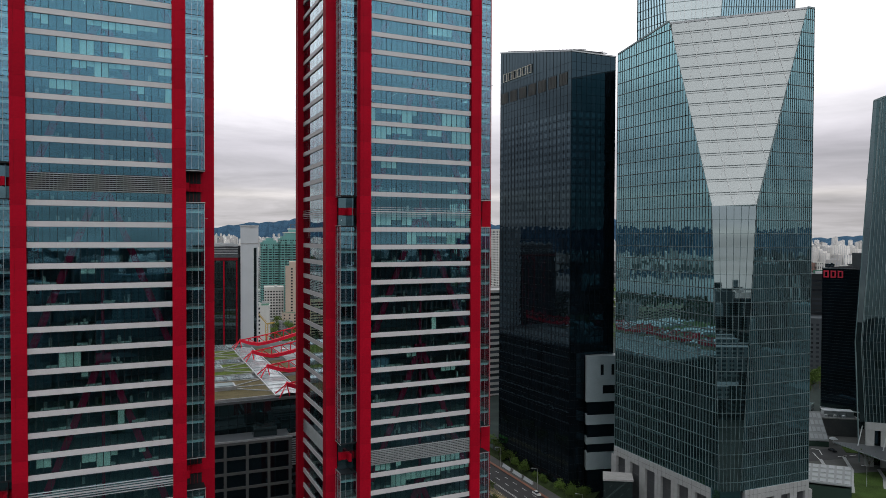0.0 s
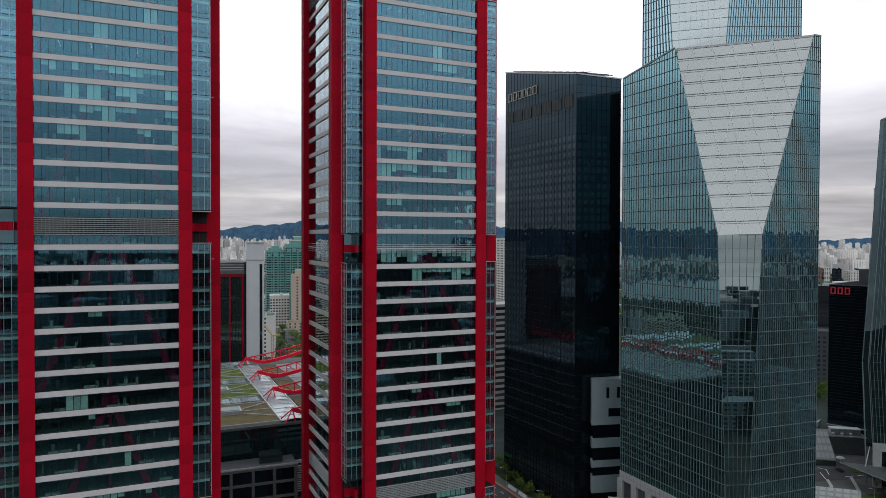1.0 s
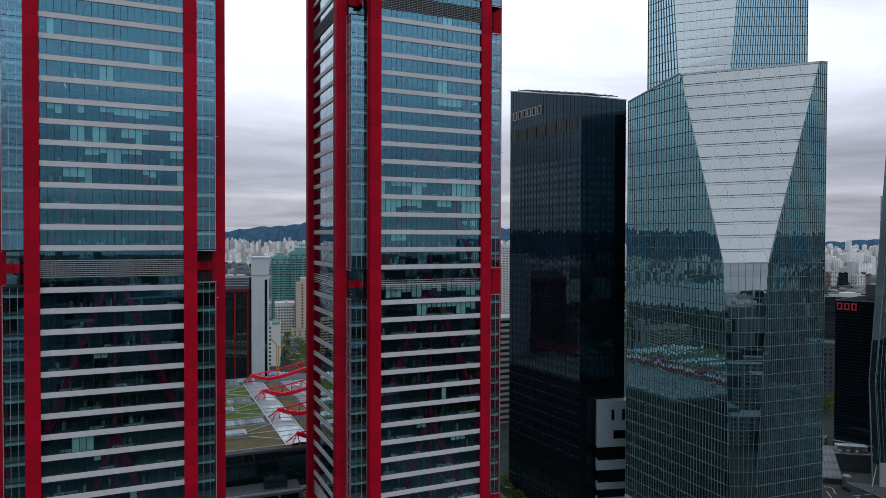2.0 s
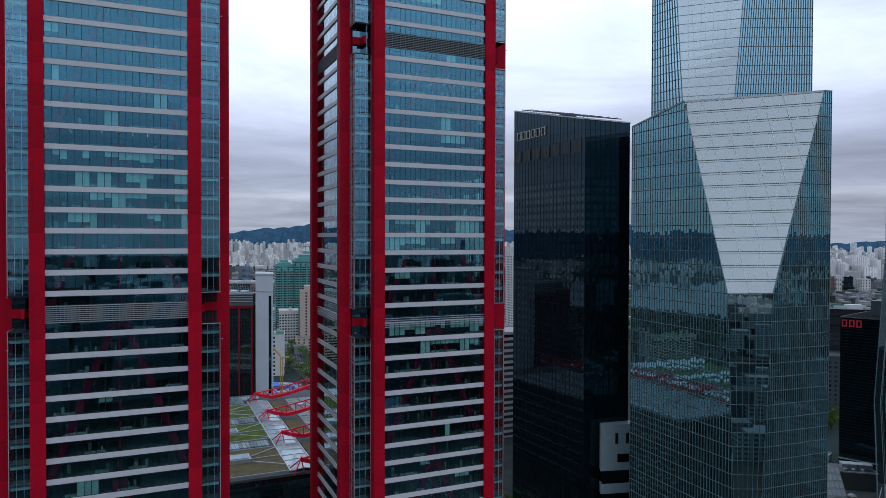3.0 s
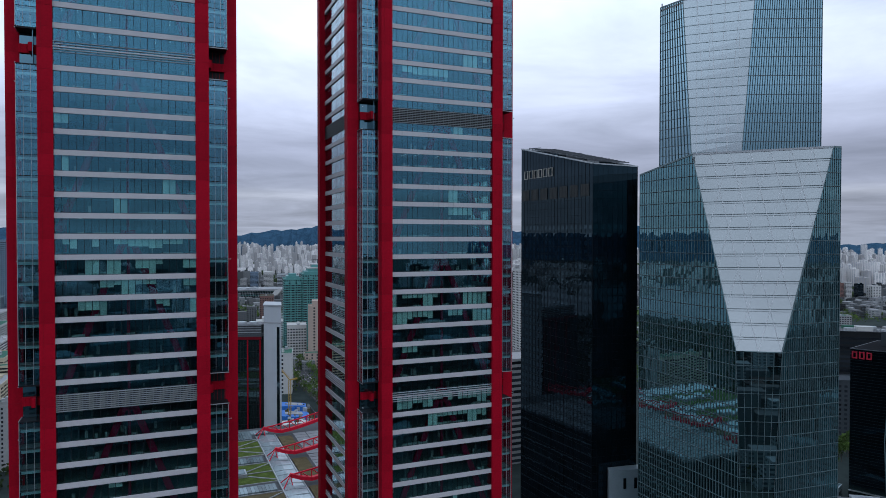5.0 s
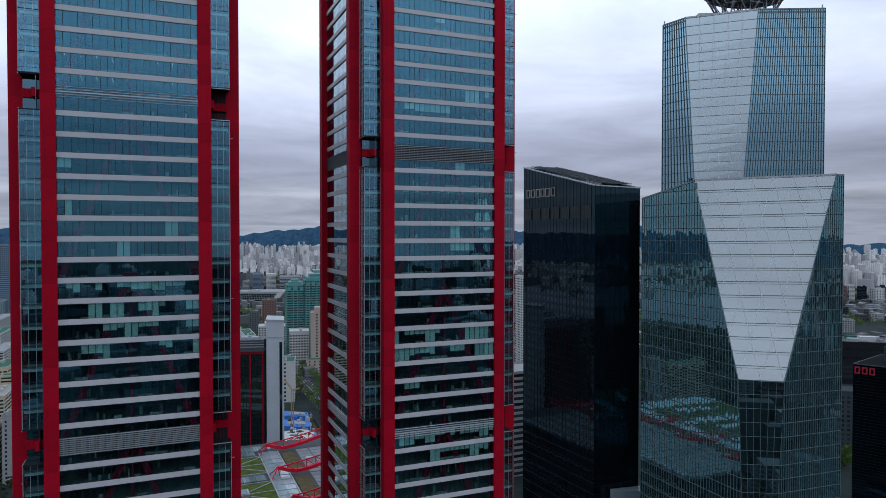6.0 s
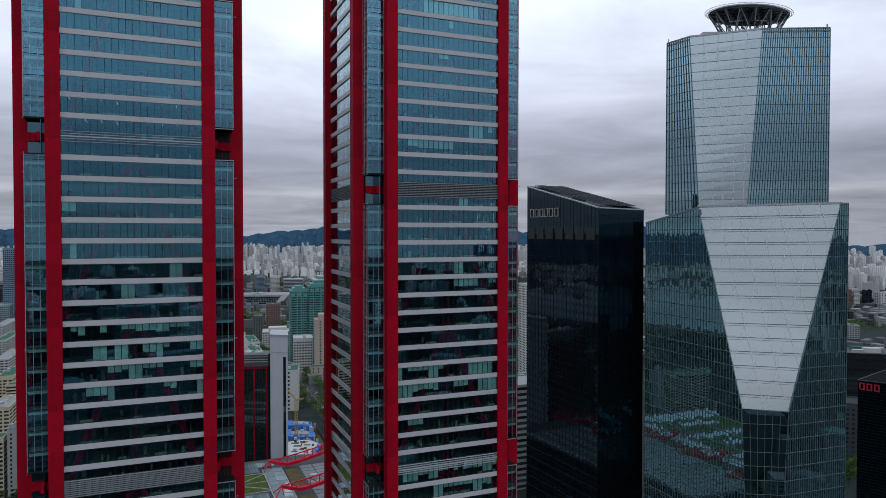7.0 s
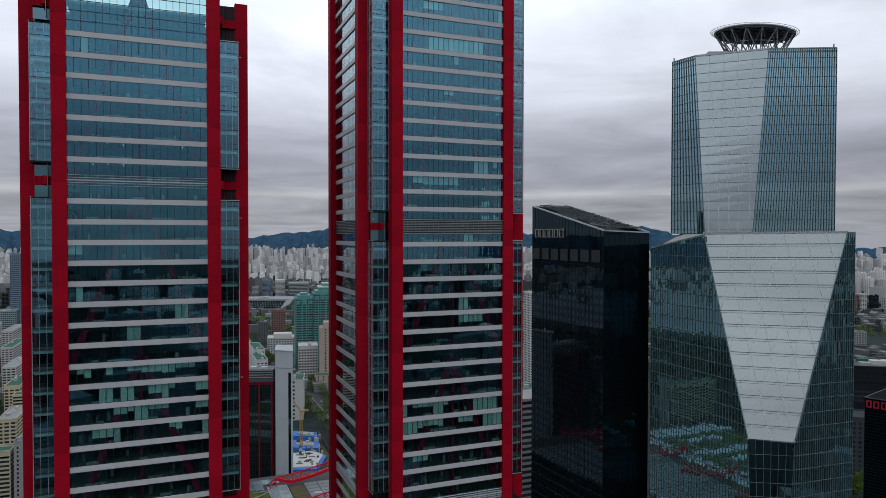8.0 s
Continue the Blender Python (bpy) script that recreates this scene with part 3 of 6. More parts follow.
            for i in range(4):
                x = COL_OUT + 0.5 + i * 1.0
                part("rib", rib_mesh, None, beam, "", Matrix.Translation((x, -COL_OUT - out - 0.15, gz)))
                part("rib", rib_mesh, None, beam, "", Matrix.Translation((COL_OUT + out, -x - 0.15, gz)))
    for k in range(3, 8):
        for side in (0, 3):
            z = k * 38.0
            if z < top - 12:
                part("edge_lamp", Solid().tube((BAY_OUT + 0.1, -BAY_OUT, z), (BAY_OUT + 0.55, -BAY_OUT - 0.05, z), 0.04, 0.04, 6).box(BAY_OUT + 0.5, BAY_OUT + 0.68, -BAY_OUT - 0.14, -BAY_OUT + 0.04, z - 0.08, z + 0.12), PALE_STEEL, tower, "", QUARTERS[side])
    return tower


red_tower("tall red-framed glass office tower with white spandrel bands, lower of two", pose(-84.5, 169.5, 0, 0, 0, 25), 121.4, -26, 24, 242.0, [0], [17, -15],
          [(57, 61, 0.8), (61, 90, 0.025), (96, 100, 0.2), (139, 156.5, 0.68), (156.5, 166, 0.03), (185, 192, 0.2)], [(82.4, 35), (120.6, 35), (157.2, 35), (193.4, 35), (239.0, 41)], 3, [(201, 211), (160, 164), (235, 240)])
red_tower("taller red-framed glass office tower with white spandrel bands", pose(-15.4, 199.0, 0, 0, 0, 25), 116.3, -25, 42, 313.0, [-14, 16], [0],
          [(44, 50, 0.5), (105, 112, 0.55), (132, 142, 0.5), (195, 206, 0.5), (240, 260, 0.3)], [(44 + 36 * k, 33) for k in range(7)], 5, [(144, 149), (176, 180)])


# ---- the faceted grey-green office tower ----
def lerp(a, b, t):
    return Vector(a) * (1 - t) + Vector(b) * t


def faceted_tower():
    tower = thing("office_tower", "faceted grey-green glass skyscraper with a stone base and rooftop helipad", "skyscraper")
    A, B, C, D = Vector((68.0, 265.3, 0)), Vector((87.7, 221.3, 0)), Vector((101.7, 219.7, 0)), Vector((124.3, 228.5, 0))
    zb, zf, zr, floor_h = 28.0, 120.4, 187.0, 4.48
    top_l, top_r, z_cut = 0.575, 0.876, 186.1
    crown = Vector((81.3, 245.9, 187.0))

    def left(u, z):
        return lerp(A, B, u) + Vector((0, 0, z))

    def right(u, z):
        return lerp(C, D, u) + Vector((0, 0, z))

    def left_end(z):
        return 1 + 0.0996 * (zf - z) / (zf - zb) if z <= zf else 1 - (1 - top_l) * min(1.0, (z - zf) / (z_cut - zf))

    def right_start(z):
        return -0.2268 * (zf - z) / (zf - zb) if z <= zf else top_r * (z - zf) / (zr - zf)

    def roof_left(u):
        return 181.3 + (z_cut - 181.3) * min(1, u / top_l)

    levels = [zf + floor_h * k for k in range(-21, 16) if zf + floor_h * k < zr - 0.3 and zf + floor_h * k > zb]
    cuts = [zb] + levels
    if cuts[-1] < zr - 0.3:
        cuts.append(zr)
    # glass, storey by storey and bay by bay
    wall_l, wall_r, wall_c, tip = Solid(), Solid(), Solid(), Solid()
    rnd = random.Random(41)
    nf_l, nf_r, nf_c = Vector((-0.912, -0.411, 0)), Vector((0.363, -0.932, 0)), Vector((-0.113, -0.994, 0))

    def tilt(q, n):
        a, b = rnd.gauss(0, 0.0026), rnd.gauss(0, 0.0034)
        return [v + n * (0.012 + d) for v, d in zip(q, (-a - b, a - b, a + b, b - a))]

    nl, nr, nc = 36, 26, 6
    for z0, z1 in zip(cuts, cuts[1:]):
        for i in range(nl + 4):
            u0, u1 = i / nl, (i + 1) / nl
            a0, a1 = min(u0, left_end(z0)), min(u1, left_end(z0))
            b0, b1 = min(u0, left_end(z1)), min(u1, left_end(z1))
            if a1 - a0 < 1e-6 and b1 - b0 < 1e-6:
                continue
            p = [left(a0, min(z0, roof_left(a0))), left(a1, min(z0, roof_left(a1))), left(b1, min(z1, roof_left(b1))), left(b0, min(z1, roof_left(b0)))]
            if (p[0] - p[3]).length + (p[1] - p[2]).length > 0.02:
                wall_l.quad(*tilt(p, nf_l))
        for i in range(-6, nr):
            u0, u1 = i / nr, (i + 1) / nr
            a0, a1 = max(u0, right_start(z0)), max(u1, right_start(z0))
            b0, b1 = max(u0, right_start(z1)), max(u1, right_start(z1))
            if a1 - a0 > 1e-6 or b1 - b0 > 1e-6:
                wall_r.quad(*tilt([right(a0, z0), right(a1, z0), right(b1, z1), right(b0, z1)], nf_r))
        if z1 <= zf + 0.1:
            for i in range(nc):
                b0, c0 = left(left_end(z0), 0), right(right_start(z0), 0)
                b1, c1 = left(left_end(z1), 0), right(right_start(z1), 0)
                way = (c0 - b0).normalized()
                lean = way.cross(Vector((0, 0, 1))) * -0.027 * (z1 - z0)
                in0, in1 = Vector((0, 0, z0)), lean + Vector((0, 0, z1))
                wall_c.quad(lerp(b0, c0, i / nc) + in0, lerp(b0, c0, (i + 1) / nc) + in0, lerp(b0, c0, (i + 1) / nc) + in1, lerp(b0, c0, i / nc) + in1)
            tip.quad(*[p - nf_c * 0.8 + Vector((0, 0, z)) for p, z in ((b0, z0), (c0, z0), (c1, z1), (b1, z1))])
    part("glass_wall", wall_l, IFC_GLASS, tower, "grey-green reflecting glass", kind="stuff")
    part("glass_wall", wall_r, IFC_GLASS, tower, "grey-green reflecting glass", kind="stuff")
    part("glass_wall", wall_c, CORNER_GLASS, tower, "pale reflecting corner glass", kind="stuff")
    part("strip_backing", tip, DARK, tower, "dark backing behind the corner panes")
    # upright fins and level transoms
    fins, backs, bars = Each("fin", SILVER, tower), Solid(), Each("transom", SILVER, tower)
    for i in range(nl + 4):
        u = i / nl
        zt = zf - (u - 1) / 0.0996 * (zf - zb) if u > 1 else roof_left(u) if u <= top_l else zf + (1 - u) / (1 - top_l) * (z_cut - zf)
        for z0, z1 in ((zb, min(zt, zf)), (zf, zt)):
            if z1 > z0 + 0.5:
                fins.beam(left(u, z0) + nf_l * 0.11, left(u, z1) + nf_l * 0.11, 0.085, 0.14, nf_l)
                backs.beam(left(u, z0) + nf_l * 0.03, left(u, z1) + nf_l * 0.03, 0.36, 0.06, nf_l)
    for i in range(-5, nr + 1):
        u = i / nr
        zt = zf + u / 0.2268 * (zf - zb) if u < 0 else zr if u >= top_r else zf + u / top_r * (zr - zf)
        fins.beam(right(u, zb) + nf_r * 0.11, right(u, zt) + nf_r * 0.11, 0.08, 0.14, nf_r)
        backs.beam(right(u, zb) + nf_r * 0.03, right(u, zt) + nf_r * 0.03, 0.26, 0.06, nf_r)
    for i in range(nc + 1):
        p, q = lerp(left(left_end(zb), zb), right(right_start(zb), zb), i / nc), lerp(B, C, i / nc) + Vector((0, 0, zf))
        fins.beam(p + nf_c * 0.1, q + nf_c * 0.1, 0.07, 0.2, nf_c)
    for z in levels:
        e = left_end(z)
        ends = [(0, e)] if z < 181.3 else [(top_l * (z - 181.3) / (z_cut - 181.3), e)]
        for a, b in ends:
            if b - a > 0.03:
                bars.beam(left(a, z) + nf_l * 0.12, left(b, z) + nf_l * 0.12, 0.14, 0.09)
                backs.beam(left(a, z - 0.15) + nf_l * 0.03, left(b, z - 0.15) + nf_l * 0.03, 0.06, 0.22)
        bars.beam(right(right_start(z), z) + nf_r * 0.12, right(1, z) + nf_r * 0.12, 0.14, 0.09)
        backs.beam(right(right_start(z), z - 0.15) + nf_r * 0.03, right(1, z - 0.15) + nf_r * 0.03, 0.06, 0.22)
        if z < zf - 1:
            bars.beam(left(left_end(z), z) + nf_c * 0.1, right(right_start(z), z) + nf_c * 0.1, 0.08, 0.09)
    # strips coloured as the shade beside fins and under transoms
    part("fin_backing", backs, FIN_SHADE, tower, "dark strips standing in for the shadow lines of fins and transoms", kind="stuff")
    # the leaning facet: a wedge that widens upwards
    # its four corners stand a little off the side walls, in one flat sheet
    EL0, ER0, ER1, EL1 = Vector((88.3, 222.82, 120.21)), Vector((101.01, 218.21, 120.59)), Vector((122.33, 228.97, 187.27)), Vector((80.75, 244.23, 186.74))
    part("edge_glass", Solid().quad(left(1, zf), EL0, EL1, left(top_l, z_cut)).quad(right(0, zf), right(top_r, zr), ER1, ER0).quad(left(1, zf), right(0, zf), ER0, EL0), IFC_GLASS, tower)
    facet = part("facet_edge", Solid().beam(EL0, EL1, 0.35).beam(ER0, ER1, 0.35).beam(EL0, ER0, 0.35), SILVER, tower, "silver edge frame of the leaning facet")
    part("coping", Solid().beam(EL1, ER1, 0.5, 0.7), PALE_STEEL, facet, "pale metal coping")
    nrm = (ER0 - EL0).cross(EL1 - EL0).normalized()
    lines = Solid()
    steps = [min(1.0, k * floor_h / (zr - zf)) for k in range(16)]
    for k, (t0, t1) in enumerate(zip(steps, steps[1:])):
        a0, b0, a1, b1 = lerp(EL0, EL1, t0), lerp(ER0, ER1, t0), lerp(EL0, EL1, t1), lerp(ER0, ER1, t1)
        p = [lerp(a0, b0, 0.0002), lerp(a0, b0, 0.9998), lerp(a1, b1, 0.9998), lerp(a1, b1, 0.0002)]
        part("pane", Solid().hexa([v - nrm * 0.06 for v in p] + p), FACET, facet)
        if k:
            lines.beam(a0 + nrm * 0.05, b0 + nrm * 0.05, 0.12, 0.20, nrm.cross(b0 - a0))
            up = (a1 - a0).normalized()
            lines.beam(a0 + nrm * 0.04 - up * 0.75, b0 + nrm * 0.04 - up * 0.75, 0.08, 0.09, nrm.cross(b0 - a0))
    part("facet_joints", lines, FACET_JOINT, facet, "dark level joints")
    net = Solid()

    def on_facet(s, t):
        f = (s - 2.5 * t) / (7 - 5 * t)
        return lerp(lerp(EL1, EL0, t), lerp(ER1, ER0, t), f) + nrm * 0.12

    for i in range(1, 7):
        for d, end in ((-2.5, min(1, i / 5)), (2.5, min(1, (7 - i) / 5))):
            run = [on_facet(i + d * end * k / 12, end * k / 12) for k in range(13)]
            for p, q in zip(run, run[1:]):
                net.beam(p, q, 0.11, 0.14, nrm)
    part("facet_net", net, PALE_BAR, facet, "pale crossing diagonal bars")
    # roof of the lower block and closed back
    P, Q = Vector((167.0, 362.0, 0)), Vector((108.0, 362.0, 0))
    rim = [zr - 0.5, zr - 0.5, zr - 0.5, zr - 0.4, zr - 0.4, 180.9, 185.6]
    body = Solid().prism([(p.x, p.y) for p in (crown + Vector((1, 2.5, 0)), right(top_r, zr) + Vector((0, 3, 0)), D + Vector((0, 1, 0)), P, Q, A + Vector((1, 1, 0)), left(top_l, zr) + Vector((1.5, 1, 0)))], [z - 0.8 for z in rim], rim)
    part("terrace_roof", body, CONCRETE, tower, "grey roof terrace")
    part("back_wall", Solid().quad(D, P, P + Vector((0, 0, zr)), D + Vector((0, 0, zr))).quad(P, Q, Q + Vector((0, 0, zr)), P + Vector((0, 0, zr))).quad(Q, A, A + Vector((0, 0, 181.0)), Q + Vector((0, 0, zr))), IFC_GLASS, tower)
    part("parapet", Solid().beam(left(0, 181.3), left(top_l, z_cut), 0.5, 0.6).beam(left(top_l, z_cut), crown, 0.5, 0.6), SILVER, tower)
    part("parapet", Solid().beam(right(top_r, zr), right(1, zr), 0.5, 0.6), SILVER, tower)
    # the upper block
    zt = 273.0
    TL, TSL, TSR, TR = Vector((98.9, 347.54, zt)), Vector((106.29, 336.05, zt)), Vector((136.4, 324.5, zt)), Vector((167.1, 324.3, zt))
    BL, BR = Vector((109.8, 330.6, zr)), Vector((129.9, 324.55, zr))
    floors = [0.0] + [1 - k * 4.42 / 86 for k in range(19, -1, -1)]
    gl, gr, fn, br, bk = Solid(), Solid(), Each("upper_fin", SILVER, tower), Each("upper_transom", STEEL, tower), Solid()
    n1, n2 = (TSL - TL).normalized().cross(Vector((0, 0, 1))), Vector((0, -1, 0))
    down = Vector((0, 0, zr - zt))
    for t0, t1 in zip(floors, floors[1:]):
        for wall, near0, near1, far, n in ((gl, BL, TSL, TL, 10), (gr, BR, TSR, TR, 30)):
            for j in range(n):
                s0, s1 = j / n, (j + 1) / n
                f0, f1 = far + down * (1 - t0), far + down * (1 - t1)
                wall.quad(lerp(lerp(near0, near1, t0), f0, s0), lerp(lerp(near0, near1, t0), f0, s1), lerp(lerp(near0, near1, t1), f1, s1), lerp(lerp(near0, near1, t1), f1, s0))
            off = (n1 if wall is gl else n2) * 0.12
            br.beam(lerp(near0, near1, t0) + off, far + down * (1 - t0) + off, 0.16, 0.22)
    for base, top, far, n, off in ((BL, TSL, TL, 10, n1), (BR, TSR, TR, 30, n2)):
        for j in range(n + 1):
            s = j / n
            fn.beam(lerp(base, far + down, s) + off * 0.2, lerp(top, far, s) + off * 0.2, 0.16, 0.4, off)
            bk.beam(lerp(base, far + down, s) + off * 0.04, lerp(top, far, s) + off * 0.04, 0.26, 0.1, off)
    part("upper_glass_wall", gl, UPPER_GLASS, tower, kind="stuff"), part("upper_glass_wall", gr, UPPER_GLASS, tower, kind="stuff")
    part("upper_fin_backing", bk, FIN_SHADE, tower, kind="stuff")
    n3 = (BR - BL).cross(TSL - BL).normalized()
    upper = part("upper_facet_edge", Solid().beam(BL, TSL, 0.3).beam(BR, TSR, 0.3).beam(TL, TSL, 0.5, 0.6).beam(TSR, TR, 0.5, 0.6), SILVER, tower)
    part("coping", Solid().beam(TSL, TSR, 0.6, 0.8), PALE_STEEL, upper, "pale metal coping")
    ln = Solid()
    for k, (t0, t1) in enumerate(zip(floors, floors[1:])):
        a0, b0, a1, b1 = lerp(BL, TSL, t0), lerp(BR, TSR, t0), lerp(BL, TSL, t1), lerp(BR, TSR, t1)
        p = [lerp(a0, b0, 0.0002), lerp(a0, b0, 0.9998), lerp(a1, b1, 0.9998), lerp(a1, b1, 0.0002)]
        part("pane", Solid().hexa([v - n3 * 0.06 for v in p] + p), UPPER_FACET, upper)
        if k:
            ln.beam(a0 + n3 * 0.05, b0 + n3 * 0.05, 0.12, 0.22, n3.cross(b0 - a0))
    part("upper_facet_joints", ln, SILVER, upper)
    net = Solid()
    for i in range(1, 5):
        for d in (-1, 1):
            p, q = lerp(TSL, TSR, i / 5), lerp(BL, BR, min(1, max(0, i / 5 + d * 0.12)))
            net.beam(p + n3 * 0.1, q + n3 * 0.1, 0.13, 0.13, n3)
    part("upper_facet_net", net, PALE_BAR, upper)
    plan = [(98.9, 347.54), (106.29, 336.05), (136.4, 324.5), (167.1, 324.3), (167.0, 362.0), (108.0, 362.0)]
    part("upper_roof", Solid().prism(plan, zt - 2.0, zt - 1.0), CONCRETE, tower, "grey flat roof")
    part("upper_back_wall", Solid().quad((167.1, 324.3, zr), (167, 362, zr), (167, 362, zt), (167.1, 324.3, zt)).quad((167, 362, zr), (108, 362, zr), (108, 362, zt), (167, 362, zt)).quad((108, 362, zr), (98.9, 347.54, zr), (98.9, 347.54, zt), (108, 362, zt)), IFC_GLASS, tower)
    # helipad: an oval deck on a cone of crossing struts, its long axis with the streets
    hx, hy, hz, hr = 137.0, 342.0, 285.0, 18.4

    def pad_at(r, a, z):
        x, y = r * math.cos(a), r * math.sin(a)
        return Vector((hx + 1.114 * x + 0.144 * y, hy + 0.144 * x + 0.836 * y, z))

    turn = [2 * math.pi * i / 48 for i in range(49)]
    pad = part("helipad", Solid().prism([pad_at(hr, a, 0).xy[:] for a in turn[:-1]], hz - 0.5, hz), STEEL, tower, "oval dark helipad on splayed steel struts")
    ring = Solid()
    for a, b in zip(turn, turn[1:]):
        for r, z in ((hr + 1.6, hz + 0.5), (hr + 0.8, hz - 0.1), (hr, hz + 0.3)):
            ring.beam(pad_at(r, a, z), pad_at(r, b, z), 0.16)
        ring.beam(pad_at(hr, a, hz - 0.3), pad_at(hr + 1.6, a, hz + 0.5), 0.12)
    part("safety_ring", ring, PALE_STEEL, pad)
    bay_a = 2 * math.pi / 16
    for i in range(16):
        a = bay_a * i
        foot, knee = pad_at(11.6, a, 272.0), pad_at(14.6, a, 278.6)
        for p, q in ((foot, pad_at(hr - 0.6, a + bay_a, hz - 0.6)), (foot, pad_at(hr - 0.6, a - bay_a, hz - 0.6)), (foot, pad_at(8.5, a + bay_a / 2, hz - 0.6)), (knee, pad_at(14.6, a + bay_a, 278.6)), (knee, pad_at(hr - 0.4, a, hz - 0.7))):
            part("strut", Solid().tube(p, q, 0.27, 0.23, 6), STEEL if i % 2 else PALE_STEEL, pad)
        part("deck_beam", Solid().beam(pad_at(1.5, a, hz - 0.9), pad_at(hr - 0.3, a, hz - 0.8), 0.3, 0.6), STEEL, pad)
        for r in (8.0, 13.2, hr - 0.3):
            part("deck_beam", Solid().beam(pad_at(r, a, hz - 0.8), pad_at(r, a + bay_a, hz - 0.8), 0.26, 0.5), STEEL, pad)
        part("deck_brace", Solid().tube(pad_at(13.2, a, hz - 0.8), pad_at(hr - 0.5, a + bay_a, hz - 0.8), 0.14, 0.14, 6), PALE_STEEL, pad)
    part("roof_plant", Solid().box(112, 121, 334, 338, 272, 274.6).box(122, 128, 333, 337, 272, 273.6), PALE_STEEL, tower)
    part("roof_light", Solid().tube((99.6, 347.6, 273), (99.6, 347.6, 275), 0.35), PALE_STEEL, tower)
    part("roof_light", Solid().tube((166.2, 325.2, 273), (166.2, 325.2, 275), 0.35), PALE_STEEL, tower)
    # stone base with piers
    B, C = left(left_end(zb), 0), right(right_start(zb), 0)
    part("base_recess", Solid().prism([(p.x, p.y) for p in (A + Vector((1, 0.6, 0)), B + Vector((1, 0.6, 0)), C + Vector((0, 1, 0)), D + Vector((-0.4, 1, 0)), P, Q)], 0, zb), GREY_GLASS, tower, "dark glazed base behind the piers")
    for a, b, n, off in ((A, lerp(A, B, 0.93), 6, nf_l), (lerp(C, D, 0.06), D, 4, nf_r)):
        step = (b - a) / n
        side = step.normalized()
        for i in range(n + 1):
            for w in (-0.8, 0.8):
                p = a + step * i + side * w - off * 0.3
                part("pier", Solid().beam(p, p + Vector((0, 0, zb - 3.4)), 1.52, 1.35, off), STONE, tower, "pale stone pier")
        for i in range(n):
            p, q = a + step * i + side * 1.56 - off * 0.75, a + step * (i + 1) - side * 1.56 - off * 0.75
            panel = part("louvre_panel", Solid().beam(p + Vector((0, 0, (zb - 3.4) / 2)), q + Vector((0, 0, (zb - 3.4) / 2)), 0.12, zb - 3.4), DECK, tower, "dark grey louvred panel between the piers")
            slats = Solid()
            for j in range(9):
                c = lerp(p, q, (j + 0.5) / 9) + off * 0.12
                slats.beam(c, c + Vector((0, 0, zb - 3.5)), 0.12, 0.12, off)
            for j in range(1, 6):
                slats.beam(p + off * 0.13 + Vector((0, 0, j * 4.1)), q + off * 0.13 + Vector((0, 0, j * 4.1)), 0.16, 0.14)
            part("slat_field", slats, STEEL, panel, "grey upright slats", kind="stuff")
        band = part("base_band", Solid().beam(a + Vector((0, 0, zb - 1.7)) - off * 0.2, b + Vector((0, 0, zb - 1.7)) - off * 0.2, 1.2, 3.4), STONE, tower, "pale stone band over the piers")
        joints = Solid()
        m = n * 4
        for j in range(1, m):
            c = lerp(a, b, j / m) + off * 0.402
            joints.beam(c + Vector((0, 0, zb - 3.4)), c + Vector((0, 0, zb)), 0.07, 0.02, off)
        joints.beam(a + off * 0.402 + Vector((0, 0, zb - 1.7)), b + off * 0.402 + Vector((0, 0, zb - 1.7)), 0.02, 0.07)
        part("stone_joint", joints, STEEL, band)
    part("corner_glass", Solid().quad(lerp(A, B, 0.93), B, B + Vector((0, 0, zb)), lerp(A, B, 0.93) + Vector((0, 0, zb))).quad(B, C, C + Vector((0, 0, zb)), B + Vector((0, 0, zb))), IFC_GLASS, tower)
    return tower


faceted_tower()


